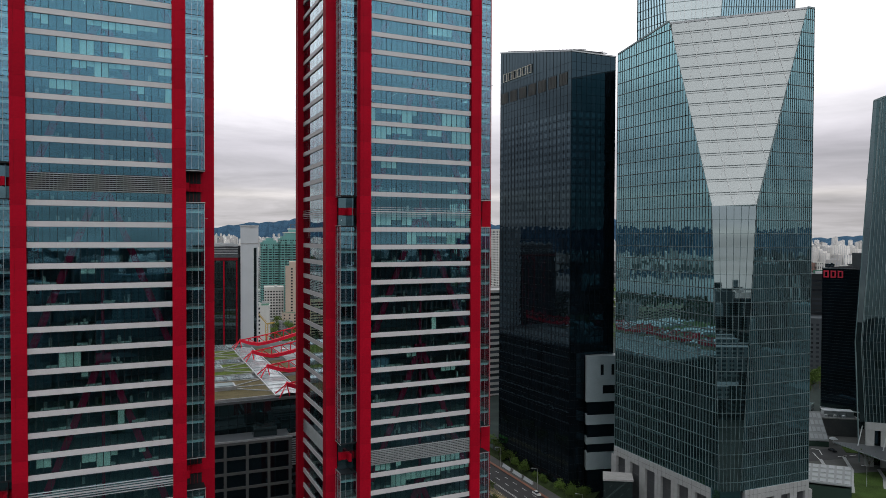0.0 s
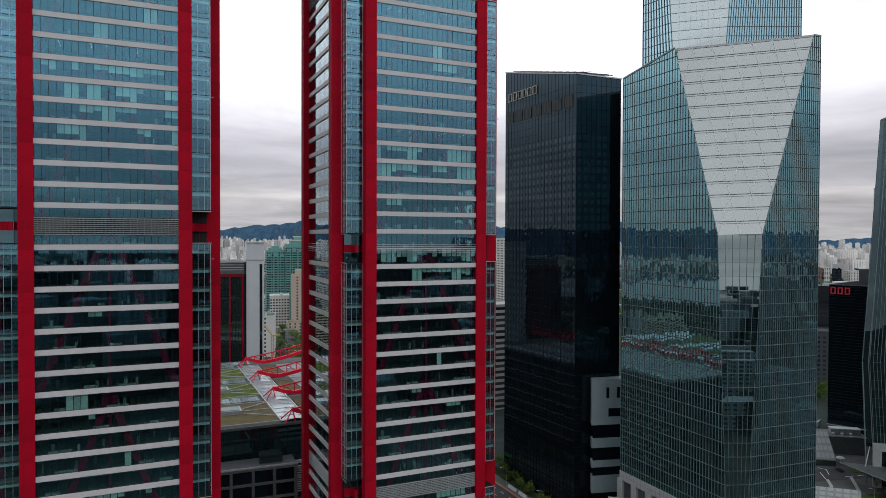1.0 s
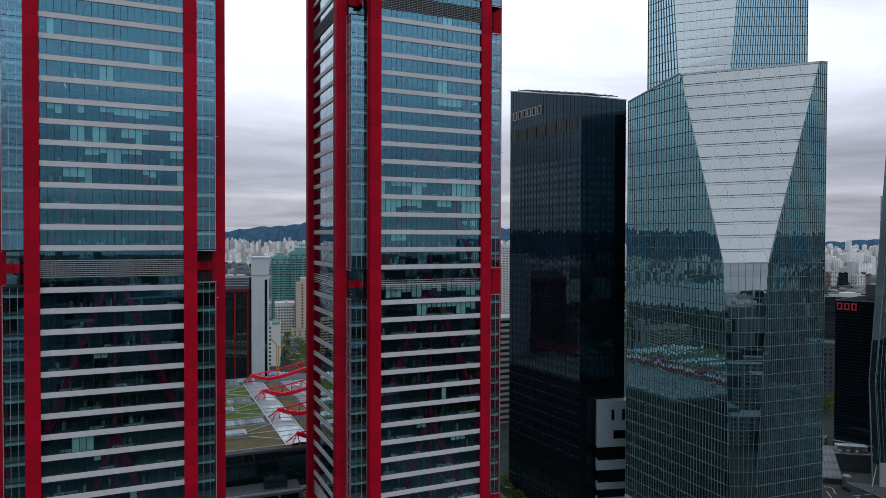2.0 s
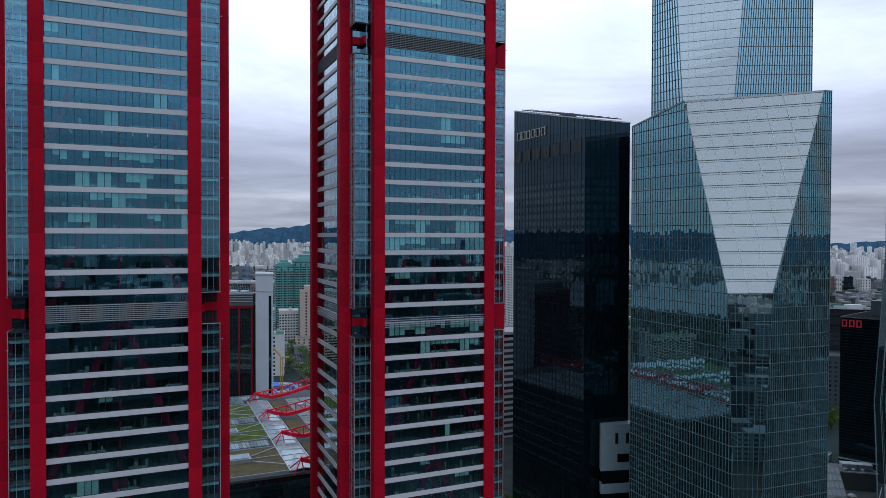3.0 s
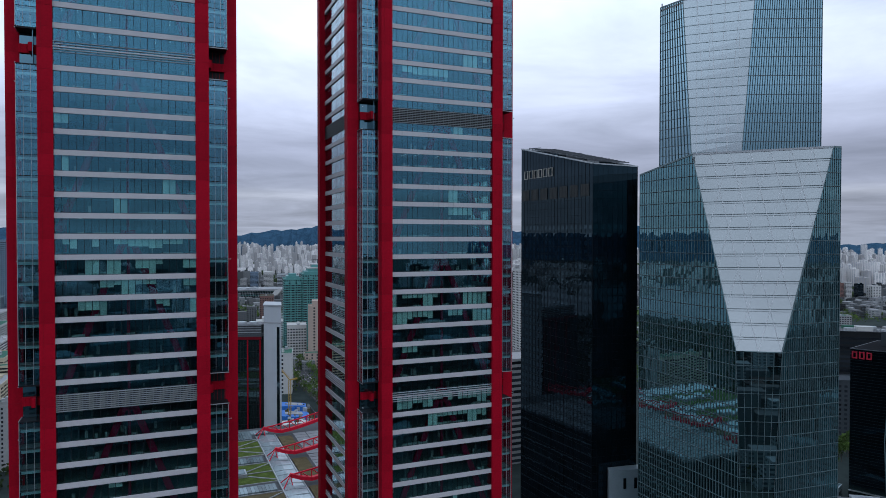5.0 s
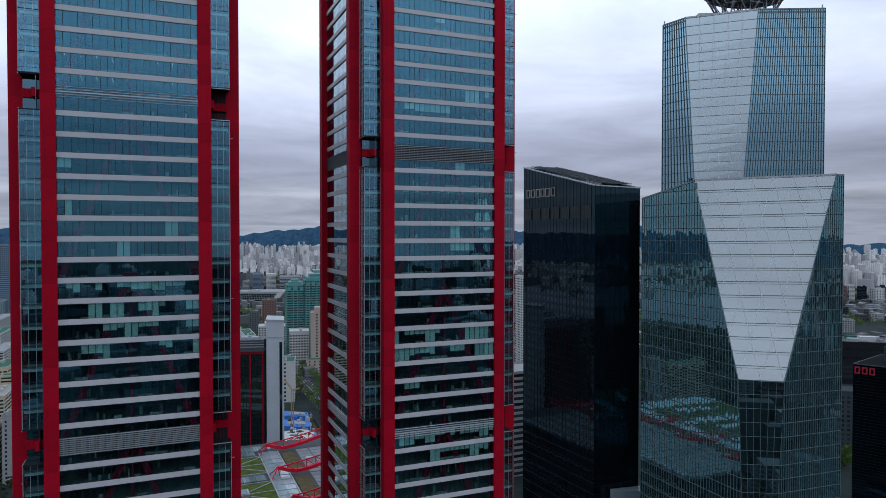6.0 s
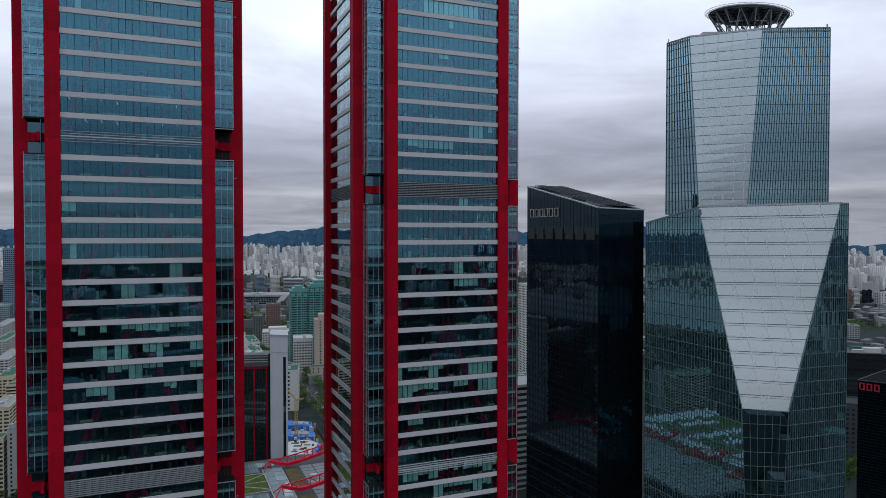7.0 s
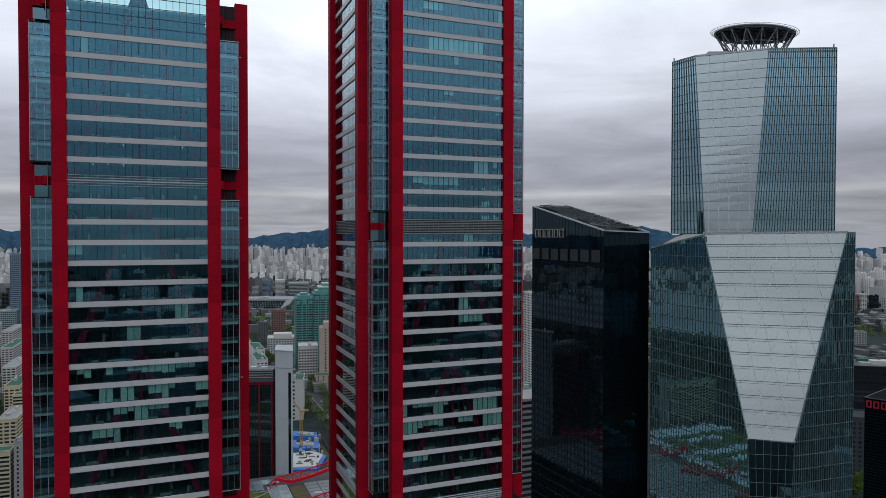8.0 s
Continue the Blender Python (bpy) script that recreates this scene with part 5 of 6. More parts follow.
def riverside_trees():
    rnd, s = random.Random(23), Solid()
    for i in range(900):
        x, y, h = rnd.uniform(-900, 1000), rnd.choice((rnd.uniform(1270, 1390), rnd.uniform(1270, 1390), rnd.uniform(1385, 1530))), rnd.uniform(6, 13)
        for k in range(26):
            p = Vector((x + rnd.gauss(0, 3), y + rnd.gauss(0, 3), max(1, h * 0.6 + rnd.gauss(0, 0.25) * h)))
            d1 = Vector((rnd.uniform(-1, 1), rnd.uniform(-1, 1), rnd.uniform(-0.6, 0.6))).normalized() * rnd.uniform(1.0, 2.0)
            d2 = d1.orthogonal().normalized() * rnd.uniform(0.9, 1.8)
            s.quad(p - d1, p - d2, p + d1, p + d2)
    for i in range(1500):
        d, a = rnd.uniform(690, 1270), radians(rnd.uniform(-42, 42))
        x, y, h = d * math.sin(a), d * math.cos(a), rnd.uniform(5, 12)
        for k in range(16):
            p = Vector((x + rnd.gauss(0, 2.6), y + rnd.gauss(0, 2.6), max(1, h * 0.6 + rnd.gauss(0, 0.25) * h)))
            d1 = Vector((rnd.uniform(-1, 1), rnd.uniform(-1, 1), rnd.uniform(-0.6, 0.6))).normalized() * rnd.uniform(0.8, 1.8)
            d2 = d1.orthogonal().normalized() * rnd.uniform(0.8, 1.6)
            s.quad(p - d1, p - d2, p + d1, p + d2)
    tagged(part("riverside_trees", s, LEAF), "green trees along the riverside park", "trees", kind="stuff")


riverside_trees()


def strip(name, a, b, w, z, material, label, category, parent=None):
    return tagged(part(name, Solid().beam((*a, z), (*b, z), w, 0.16), material, parent), label, category, kind="structure")


tagged(part("river", Solid().prism([(-1900, -700), (-850, -500), (-850, 300), (-950, 800), (-1150, 1250), (-1900, 1300)], 0.02, 0.3), glazing("river_water", 0.06, (0.8, 0.9, 0.9), base=(0.02, 0.03, 0.03), wave=0.3, wave_scale=0.05)), "grey-green river west of the towers", "river", kind="structure")


# the avenue between the red tower and the black hotel: it runs with the towers' axis
AX, AY = Vector((0.4226, -0.9063, 0)), Vector((0.9063, 0.4226, 0))
strip("road", (-49.9, 457.5), (150.1, 28.5), 24, 0.05, ASPHALT, "dark asphalt avenue with white lane dashes", "road")
for side in (-1, 1):
    o = AY * 14.7 * side
    strip("pavement", (-49.9 + o.x, 457.5 + o.y), (150.1 + o.x, 28.5 + o.y), 4.8, 0.12, PAVING, "grey paved footway beside the avenue", "pavement")
    o = AY * 12.15 * side
    strip("kerb", (-49.9 + o.x, 457.5 + o.y), (150.1 + o.x, 28.5 + o.y), 0.3, 0.16, STONE, "pale stone kerb", "kerb")
marks = Solid()
for lane in (-8, -4, 4, 8):
    for i in range(60):
        p = Vector((-49.9, 457.5, 0.14)) + AX * (i * 8) + AY * lane
        marks.beam(p, p + AX * 3.2, 0.18, 0.02)
for lane in (-0.25, 0.25):
    p = Vector((-49.9, 457.5, 0.14)) + AY * lane
    marks.beam(p, p + AX * 470, 0.15, 0.02)
tagged(part("lane_marks", marks, MARK), "white painted lane dashes", "road marking", kind="structure")
hatch = Solid()
for i in range(90):
    p = Vector((-49.9, 457.5, 0.15)) + AX * (120 + i * 1.3) - AY * 7.6
    hatch.beam(p, p + AY * 4.2 + AX * 1.2, 0.4, 0.02)
tagged(part("median_hatching", hatch, HATCH), "worn yellow hatching between the lanes", "road marking", kind="structure")
o = AY * 11.2
strip("planter", (-49.9 + o.x, 457.5 + o.y), (150.1 + o.x, 28.5 + o.y), 1.3, 0.5, PLANTER, "low terracotta planter along the kerb", "planter")
o = AY * 18.9
strip("verge", (-49.9 + o.x, 457.5 + o.y), (54.6 + o.x, 233.5 + o.y), 3.6, 0.2, PARK, "green verge beside the footway", "lawn")
strip("plaza", (120, 330), (300, 300), 170, 0.03, PAVING, "grey paved plaza between the towers", "pavement")
for lawn in ([(186, 313), (172, 284), (200, 262), (236, 280), (212, 317)], [(207, 345), (228, 338), (230, 348), (210, 354)]):
    tagged(part("lawn", Solid().prism(lawn, 0.05, 0.4), LAWN), "green lawn on the plaza", "lawn", kind="structure")
plaza_road = strip("plaza_road", (176, 338), (216, 346), 15, 0.06, ASPHALT, "dark drive across the plaza", "road")
pm = Solid()
for a, b in (((192.7, 351.9), (195.4, 348.8)), ((195.4, 348.8), (192.6, 341.2)), ((187, 333), (190, 345)), ((182, 340), (186, 341)), ((199, 338.5), (204, 339.6)), ((206, 340), (210, 341))):
    pm.beam((*a, 0.17), (*b, 0.17), 0.35, 0.02)
tagged(part("drive_marks", pm, MARK), "white painted marks on the plaza drive", "road marking", kind="structure")
for pts in (((201.1, 336.9), (193.7, 317.8), (184, 302), (177.0, 289.4)), ((187.6, 333.9), (184.8, 325.6), (180, 316)), ((207.1, 319.2), (202, 307), (193.9, 293.9))):
    tagged(part("garden_path", Solid().bent([(x, y, 0.42) for x, y in pts], 1.5, 0.1), STONE), "pale paved path across the lawn", "path", kind="structure")
strip("far_road", (-300, 1010), (-30, 425), 22, 0.06, ASPHALT, "grey street running away between buildings", "road")
far_marks, fv = Solid(), Vector((270, -585, 0)).normalized()
for lane in (-7, -3.5, 0, 3.5, 7):
    for i in range(80):
        q = Vector((-300, 1010, 0.16)) + fv * (i * 8) + Vector((fv.y, -fv.x, 0)) * lane
        far_marks.beam(q, q + fv * (8 if lane == 0 else 3), 0.22, 0.02)
for i in range(12):
    q = Vector((-300, 1010, 0.16)) + fv * 330 + Vector((fv.y, -fv.x, 0)) * (-10 + i * 1.8)
    far_marks.beam(q, q + fv * 5, 0.9, 0.02)
tagged(part("far_lane_marks", far_marks, MARK), "white lane marks and a crossing on the far street", "road marking", kind="structure")
tagged(part("park", Solid().prism([(-900, 1380), (1100, 1380), (1100, 1540), (-900, 1540)], 0.1, 0.5), PARK), "green riverside park strip", "park", kind="structure")


# ---- trees ----
def tree(seed, height, spread):
    rnd = random.Random(seed)
    t = thing("tree", "young street tree in light spring leaf", "tree", group="street trees")
    trunk, crown = Solid(), Solid()
    trunk.tube((0, 0, 0), (0.1, 0, height * 0.45), 0.16, 0.1, 6)
    tips = []
    for i in range(9):
        a, r = rnd.uniform(0, 6.28), spread * rnd.uniform(0.45, 1.0)
        tip = (r * math.cos(a), r * math.sin(a), height * rnd.uniform(0.55, 0.98))
        trunk.tube((0.08, 0, height * rnd.uniform(0.25, 0.45)), tip, 0.07, 0.02, 5)
        tips.append(Vector(tip))
    for c in tips:
        for k in range(34):
            p = c + Vector((rnd.gauss(0, 0.42), rnd.gauss(0, 0.42), rnd.gauss(0, 0.38))) * spread * 0.55
            d1 = Vector((rnd.uniform(-1, 1), rnd.uniform(-1, 1), rnd.uniform(-1, 1))).normalized() * rnd.uniform(0.2, 0.42)
            d2 = d1.orthogonal().normalized() * rnd.uniform(0.18, 0.34)
            crown.quad(p - d1, p - d2, p + d1, p + d2)
    part("trunk", trunk, BARK, t)
    part("crown", crown, LEAF, t, "loose yellow-green leaf clumps")
    return t


tree_kinds = [tree(1, 8, 2.4), tree(2, 10, 3.0), tree(3, 7, 2.8)]
rnd = random.Random(4)
spots = []
for side in (-16.0, 17.6, 19.6):
    for i in range(26):
        if side > 0 and i > 13:
            continue
        spots.append(Vector((-49.9, 457.5, 0)) + AX * (15 + i * 11 + rnd.uniform(-2, 2)) + AY * (side + rnd.uniform(-1.5, 1.5)))
for i in range(110):
    p = Vector((-300, 1010, 0)) + (Vector((270, -585, 0)) * (i // 2 / 55))
    spots.append(p + Vector(((15, -15)[i % 2] + rnd.uniform(-2, 2), rnd.uniform(-4, 4), 0)))
for i in range(16):
    spots.append(Vector((rnd.uniform(-125, -95), rnd.uniform(600, 700), 0)))
for i in range(14):
    spots.append(Vector((rnd.uniform(200, 240), rnd.uniform(296, 320), 0.5)))
for i in range(16):
    spots.append(Vector((256 + 2.3 * i + rnd.uniform(-5, 5), 470 + 3.2 * i + rnd.uniform(-6, 6), 0)))
for i, p in enumerate(spots):
    k = i % 3
    m = Matrix.Translation(p) @ Matrix.Rotation(rnd.uniform(0, 6.28), 4, "Z")
    if p.y > 480:
        tree_kinds[k].scale = (1.35, 1.35, 1.35)
    elif i > 3:
        tree_kinds[k].scale = (1, 1, 1)
    if i < 3:
        tree_kinds[k].matrix_basis = m
    else:
        copy_thing(tree_kinds[k], m)


def shrub(p, r, h, seed):
    b = thing("shrub", "dense rounded green shrub at the foot of the black tower", "shrub", Matrix.Translation(p), "shrubs")
    rs, stems, leaves = random.Random(seed), Solid(), Solid()
    for i in range(14):
        a, k = rs.uniform(0, 6.28), rs.uniform(0.2, 0.9)
        tip = Vector((r * k * math.cos(a), r * k * math.sin(a), h * rs.uniform(0.45, 0.85) * (1.1 - 0.5 * k * k)))
        stems.tube((0.1 * math.cos(a), 0.1 * math.sin(a), 0), tip, 0.06, 0.02, 5)
        for j in range(70):
            c = tip + Vector((rs.gauss(0, 0.3) * r, rs.gauss(0, 0.3) * r, rs.gauss(0, 0.16) * h))
            c.z = max(c.z, 0.2)
            d1 = Vector((rs.uniform(-1, 1), rs.uniform(-1, 1), rs.uniform(-0.7, 0.7))).normalized() * rs.uniform(0.16, 0.34)
            d2 = d1.orthogonal().normalized() * rs.uniform(0.14, 0.28)
            leaves.quad(c - d1, c - d2, c + d1, c + d2)
    part("stems", stems, BARK, b)
    part("leaves", leaves, LEAF, b, "dense green leaf clumps")


def beside_avenue(a, b, z):
    return Vector((-49.9, 457.5, z)) + AX * a + AY * b


bank = Solid()
for corners in (((110, 17.2, 0.4), (206, 17.2, 0.4), (206, 21.2, 2.8), (110, 19.0, 2.4)), ((206, 17.2, 0.4), (213, 21.5, 0.4), (206, 33, 2.8), (199, 21.2, 2.8))):
    bank.hexa([beside_avenue(a, b, 0.0) for a, b, z in corners] + [beside_avenue(a, b, z) for a, b, z in corners])
tagged(part("planted_bank", bank, WOOD), "sloping planted bank at the foot of the black tower", "lawn", kind="structure")
for i, (a, b, r, h) in enumerate(((150, 18.2, 1.6, 2.2), (161, 18.6, 2.2, 3.6), (169, 18.8, 2.3, 3.8), (184, 19.2, 1.7, 2.4), (196, 19.6, 2.5, 3.8), (203, 21.5, 2.9, 4.2), (205, 26.0, 2.4, 3.4), (178, 18.9, 1.4, 1.8))):
    shrub(beside_avenue(a, b, 1.0), r, h + 0.6, 60 + i)
for k in range(3):
    banner = thing("banner_screen", "low white sheeted screen along the footway", "screen", Matrix.Translation(Vector((-49.9, 457.5, 0.2)) + AX * (160 + 9.5 * k) + AY * 14.2) @ Matrix.Rotation(radians(-65), 4, "Z"), "footway screens")
    part("sheet", Solid().hexa([(-3.6, -0.5, 0.1), (3.6, -0.5, 0.1), (3.6, 0.5, 0.1), (-3.6, 0.5, 0.1), (-3.5, 0.1, 1.5), (3.5, 0.1, 1.3), (3.5, 0.3, 1.3), (-3.5, 0.3, 1.5)]), WHITE_WALL, banner)
    for x in (-3.4, 0, 3.4):
        part("post", Solid().tube((x, 0.4, 0), (x, 0.35, 1.6), 0.05), STEEL, banner)


# ---- vehicles ----
def car(paint_, label, m):
    c = thing("car", label, "car", m, "cars on the avenue")
    s = Solid()
    s.hexa([(-0.88, -2.2, 0.3), (0.88, -2.2, 0.3), (0.88, 2.2, 0.3), (-0.88, 2.2, 0.3), (-0.82, -2.1, 0.88), (0.82, -2.1, 0.88), (0.82, 2.15, 0.95), (-0.82, 2.15, 0.95)])
    part("body", s, paint_, c)
    part("cabin", Solid().hexa([(-0.78, -1.1, 0.9), (0.78, -1.1, 0.9), (0.78, 1.7, 0.9), (-0.78, 1.7, 0.9), (-0.62, -0.4, 1.45), (0.62, -0.4, 1.45), (0.62, 1.1, 1.45), (-0.62, 1.1, 1.45)]), WINDOW, c)
    part("roof_panel", Solid().box(-0.62, 0.62, -0.38, 1.08, 1.44, 1.49), paint_, c)
    for x in (-0.8, 0.62):
        for y in (-1.4, 1.4):
            part("wheel", Solid().tube((x, y, 0.33), (x + 0.2, y, 0.33), 0.33, 0.33, 12), RUBBER, c)


def on_avenue(along, lane, flip=0):
    return Matrix.Translation(Vector((-49.9, 457.5, 0.13)) + AX * along + AY * lane) @ Matrix.Rotation(radians(25 + flip), 4, "Z")


car(CARPAINT[0], "white saloon car on the avenue", on_avenue(193, 9.6))
car(CARPAINT[1], "black saloon car on the plaza drive", pose(200.9, 346.4, 0.2, 0, 0, 12))
car(CARPAINT[1], "black saloon car on the avenue", on_avenue(206, 13.2, 180))
car(CARPAINT[2], "silver saloon car on the avenue", on_avenue(150, -6))
car(CARPAINT[1], "black saloon car parked on the plaza", pose(222, 348, 0.12, 0, 0, 60))
for i in range(10):
    q = Vector((-300, 1010, 0.14)) + fv * (300 + 31 * i) + Vector((fv.y, -fv.x, 0)) * (-5.2, 5.2, 1.8, -1.8)[i % 4]
    car(CARPAINT[i % 3], ("white", "black", "silver")[i % 3] + " saloon car on the far street", Matrix.Translation(q) @ Matrix.Rotation(radians(24.8 + 180 * (i % 2)), 4, "Z"))
bus = thing("bus", "green city bus on the avenue", "bus", on_avenue(122, 2.2))
part("body", Solid().box(-1.25, 1.25, -5.5, 5.5, 0.4, 3.1), CARPAINT[3], bus)
part("window_band", Solid().box(-1.27, 1.27, -5.2, 5.3, 1.5, 2.5), WINDOW, bus)
for y in (-3.5, 3.2):
    for x in (-1.28, 0.98):
        part("wheel", Solid().tube((x, y, 0.5), (x + 0.3, y, 0.5), 0.5, 0.5, 12), RUBBER, bus)


def street_lamp(p):
    s = thing("street_lamp", "grey street lamp with a curved arm", "street lamp", Matrix.Translation(p), "street lamps")
    part("pole", Solid().tube((0, 0, 0), (0, 0, 9), 0.12, 0.07).tube((0, 0, 9), (-2.2, -0.8, 9.6), 0.06), PALE_STEEL, s)
    part("lamp_head", Solid().box(-2.9, -2.1, -1.1, -0.6, 9.5, 9.7), PALE_STEEL, s)


for i in range(6):
    street_lamp(Vector((-49.9, 457.5, 0.1)) + AX * (60 + 32 * i) + AY * 13.2)


# ---- the department store roof with red trusses ----
def store():
    st = thing("department_store", "low department store with planted roof and red steel roof trusses", "building", Matrix.Translation((-58.0, 252.0, 0)) @ Matrix.Rotation(radians(25), 4, "Z"))
    # here x runs along the towers' fronts and y away from them
    Z = 50.0
    part("wall", Solid().box(-66, 60, 0, 134, 0, Z - 1), DEEP_GLASS, st, "dark glass wall")
    part("roof_deck", Solid().box(-67, 61, -0.5, 135, Z - 0.9, Z), DECK, st, "dark metal roof deck")
    mul = Solid()
    for i in range(40):
        mul.box(-66 + i * 3.2 - 0.06, -66 + i * 3.2 + 0.06, -0.15, 0.0, 20, Z - 1)
    for z in (38, 41.5, 45):
        mul.box(-66, 60, -0.12, 0.0, z - 0.06, z + 0.06)
    for z in (8, 14, 20, 26, 32, 38, 44):
        part("floor_band", Solid().box(60.0, 60.3, 0, 134, z - 0.3, z + 0.3), STONE, st, "pale floor band")
    for i in range(34):
        mul.box(60.0, 60.25, i * 4 - 0.1, i * 4 + 0.1, 2, Z - 1)
    part("wall_mullions", mul, DARK, st, kind="stuff")
    # made-up boxes, added so the faceted tower mirrors a row of bright dots
    for i in range(30):
        part("edge_vent", Solid().box(58.4, 60.6, 3 + i * 4.4, 5.6 + i * 4.4, Z, Z + 1.3), WHITE_WALL, st, "pale box on the roof edge, added for the glass to mirror")
    red_truss = paint("red_truss_paint", (0.55, 0.008, 0.03), 0.5, spec=0.2)
    for k in range(4):
        ym = 0.9 + 38.8 * k
        y0, y1 = ym + 6.5, ym + 32.5
        if k < 3:
            y0 = 1.8 if k == 0 else y0
            bed = part("roof_bed", Solid().box(-66, -4.4, y0, y1, Z, Z + 0.5), BROWN if k == 0 else GRASS, st, "dry brown planting" if k == 0 else "green roof planting")
            part("bed_kerb", Solid().box(-66, -4.4, y0 - 0.5, y0, Z, Z + 0.8), STONE, bed)
            part("bed_kerb", Solid().box(-66, -4.4, y1, y1 + 0.5, Z, Z + 0.8), STONE, bed)
            # light strips along the mast lines
            bars = Solid()
            for i in range(40):
                bars.box(-66 + i * 1.5, -66 + i * 1.5 + 1.36, y1 + 2.0, y1 + 9.5, Z + 0.2, Z + 0.9)
            part("roof_light", bars, SKYLIGHT, st, "row of pale roof lights", kind="stuff")
            box_y = ym + 19.5
            part("skylight_box", Solid().box(-44, -16, box_y - 3.6, box_y + 3.6, Z + 0.5, Z + 2.0), PALE_STEEL, st, "grey skylight box")
            part("skylight_glass", Solid().box(-43.2, -16.8, box_y - 2.9, box_y + 2.9, Z + 2.0, Z + 2.3), SKYLIGHT, st)
            for dy0, dy1 in ((-3, -11.5), (0, 0.5), (3, 11.5)):
                part("path", Solid().beam((-15.6, box_y + dy0, Z + 0.7), (-4.2, box_y + dy1, Z + 0.7), 0.55, 0.35), STONE, st, "pale path across the planting")
            # glass strip along the masts, ridged at every mast
            fold, fr = Solid(), Solid()
            for a, b2, za, zb in ((ym, ym + 19.4, 1.1, 0.5), (ym + 19.4, ym + 38.8, 0.5, 1.1)):
                fold.quad((-3.8, a, Z + 0.4), (1, a, Z + za), (1, b2, Z + zb), (-3.8, b2, Z + 0.4)).quad((1, a, Z + za), (5.8, a, Z + 0.4), (5.8, b2, Z + 0.4), (1, b2, Z + zb))
                for i in range(3):
                    t = i / 3
                    y, z = a + (b2 - a) * t, za + (zb - za) * t
                    fr.beam((-3.8, y, Z + 0.5), (1, y, Z + z + 0.08), 0.16).beam((1, y, Z + z + 0.08), (5.8, y, Z + 0.5), 0.16)
            part("folded_skylight", fold, SKYLIGHT, st, "folded glass skylight strip")
            fr.beam((-4.0, ym, Z + 0.5), (-4.0, ym + 38.8, Z + 0.5), 0.5).beam((5.9, ym, Z + 0.5), (5.9, ym + 38.8, Z + 0.5), 0.5)
            part("skylight_frame", fr, PALE_STEEL, st)
        # truss: a rising top boom over a sagging lower boom
        truss = part("truss", Solid().beam((-0.4, ym, Z + 4.3), (0.4, ym, Z + 4.9), 0.8), red_truss, st, "bright red steel roof truss")
        top, low = [], []
        for i in range(9):
            x = i * 4.6
            z = Z + 4.6 + 0.14 * x + 0.0016 * x * x
            top.append((x, ym, z))
            low.append((x, ym, z - 4.4 * min(1.0, x / 10.0) ** 0.8 * (1 - 0.25 * max(0.0, x - 20) / 26)))
        part("lower_boom", Solid().bent(low, 1.9, 1.6), red_truss, truss)
        part("top_boom", Solid().bent(top, 0.55, 0.55), red_truss, truss)
        for i in range(1, 9):
            part("truss_post", Solid().beam(low[i], top[i], 0.4), red_truss, truss)
            part("truss_post", Solid().beam(low[i], top[i - 1] if i > 1 else top[1], 0.35), red_truss, truss)
        for dx, dy in ((-3.6, -4.5), (-3.6, 3.5), (0.6, -2.5)):
            part("mast_leg", Solid().tube((0, ym, Z + 4.6), (dx, ym + dy, Z + 0.5), 0.24), red_truss, truss)
        if k < 3:
            part("roof_bed", Solid().box(7, 14, y0 - 2, y1 + 2, Z, Z + 0.4), BROWN, st)
            pan = Solid()
            for i in range(8):
                for j in range(6):
                    pan.box(15.5 + j * 7, 22 + j * 7, ym + i * 4.8 + 0.3, ym + i * 4.8 + 4.6, Z, Z + 0.35)
            part("roof_panel_field", pan, ROOF_PANEL, st, "grey metal roof panels", kind="stuff")
            part("roof_unit", Solid().box(17, 21, ym + 16, ym + 18.5, Z + 0.35, Z + 2.2), WHITE_WALL, st, "white roof vent box")
    bars = Solid()
    for i in range(46):
        bars.box(-66 + i * 1.5, -66 + i * 1.5 + 1.36, 121, 128, Z + 0.2, Z + 0.9)
    part("roof_light", bars, SKYLIGHT, st, "row of pale roof lights", kind="stuff")
    # lower block in front
    fb = thing("low_block", "dark grey framed low block with wide windows before the store", "building", Matrix.Translation((-56.2, 249.0, 0)) @ Matrix.Rotation(radians(22), 4, "Z"))
    part("wall", Solid().box(-60, -2, -14, -1, 0, 39), BLACK_GLASS, fb, "dark glazing")
    fr = Solid()
    for i in range(9):
        fr.box(-60 + i * 7.2 - 0.45, -60 + i * 7.2 + 0.45, -14.6, -14, 0, 39.6)
    for k in range(8):
        fr.box(-60.4, -1.6, -14.62, -13.98, 3.5 + k * 5.1, 4.3 + k * 5.1)
    part("frame", fr, DULL, fb, "dark grey frame")
    part("roof_rail", Solid().box(-60, -1.6, -14.6, -14.3, 39.6, 40.6), PALE_STEEL, fb)
    part("roof", Solid().box(-60, -1.6, -14.2, -1, 39, 39.3), STEEL, fb)
    part("roof_plant", Solid().box(-14, -6, -8, -3, 39.3, 42.5), GREY_GLASS, fb)
    wing = thing("service_wing", "dark louvred service block beside the store", "building", Matrix.Translation((-58.0, 240.0, 0)) @ Matrix.Rotation(radians(25), 4, "Z"))
    part("wall", Solid().box(2, 30, -6, 10, 0, 38), GREY_GLASS, wing)
    sl = Solid()
    for k in range(12):
        sl.box(3, 16, -6.5, -6, 30 + k * 0.8, 30.3 + k * 0.8)
    part("slats", sl, PALE_STEEL, wing)
    part("frame", Solid().box(1.6, 2.4, -6.4, -5.8, 0, 41).box(1.6, 17, -6.4, -5.8, 40, 41).box(16.4, 17.2, -6.4, -5.8, 0, 41), CONCRETE, wing)


store()


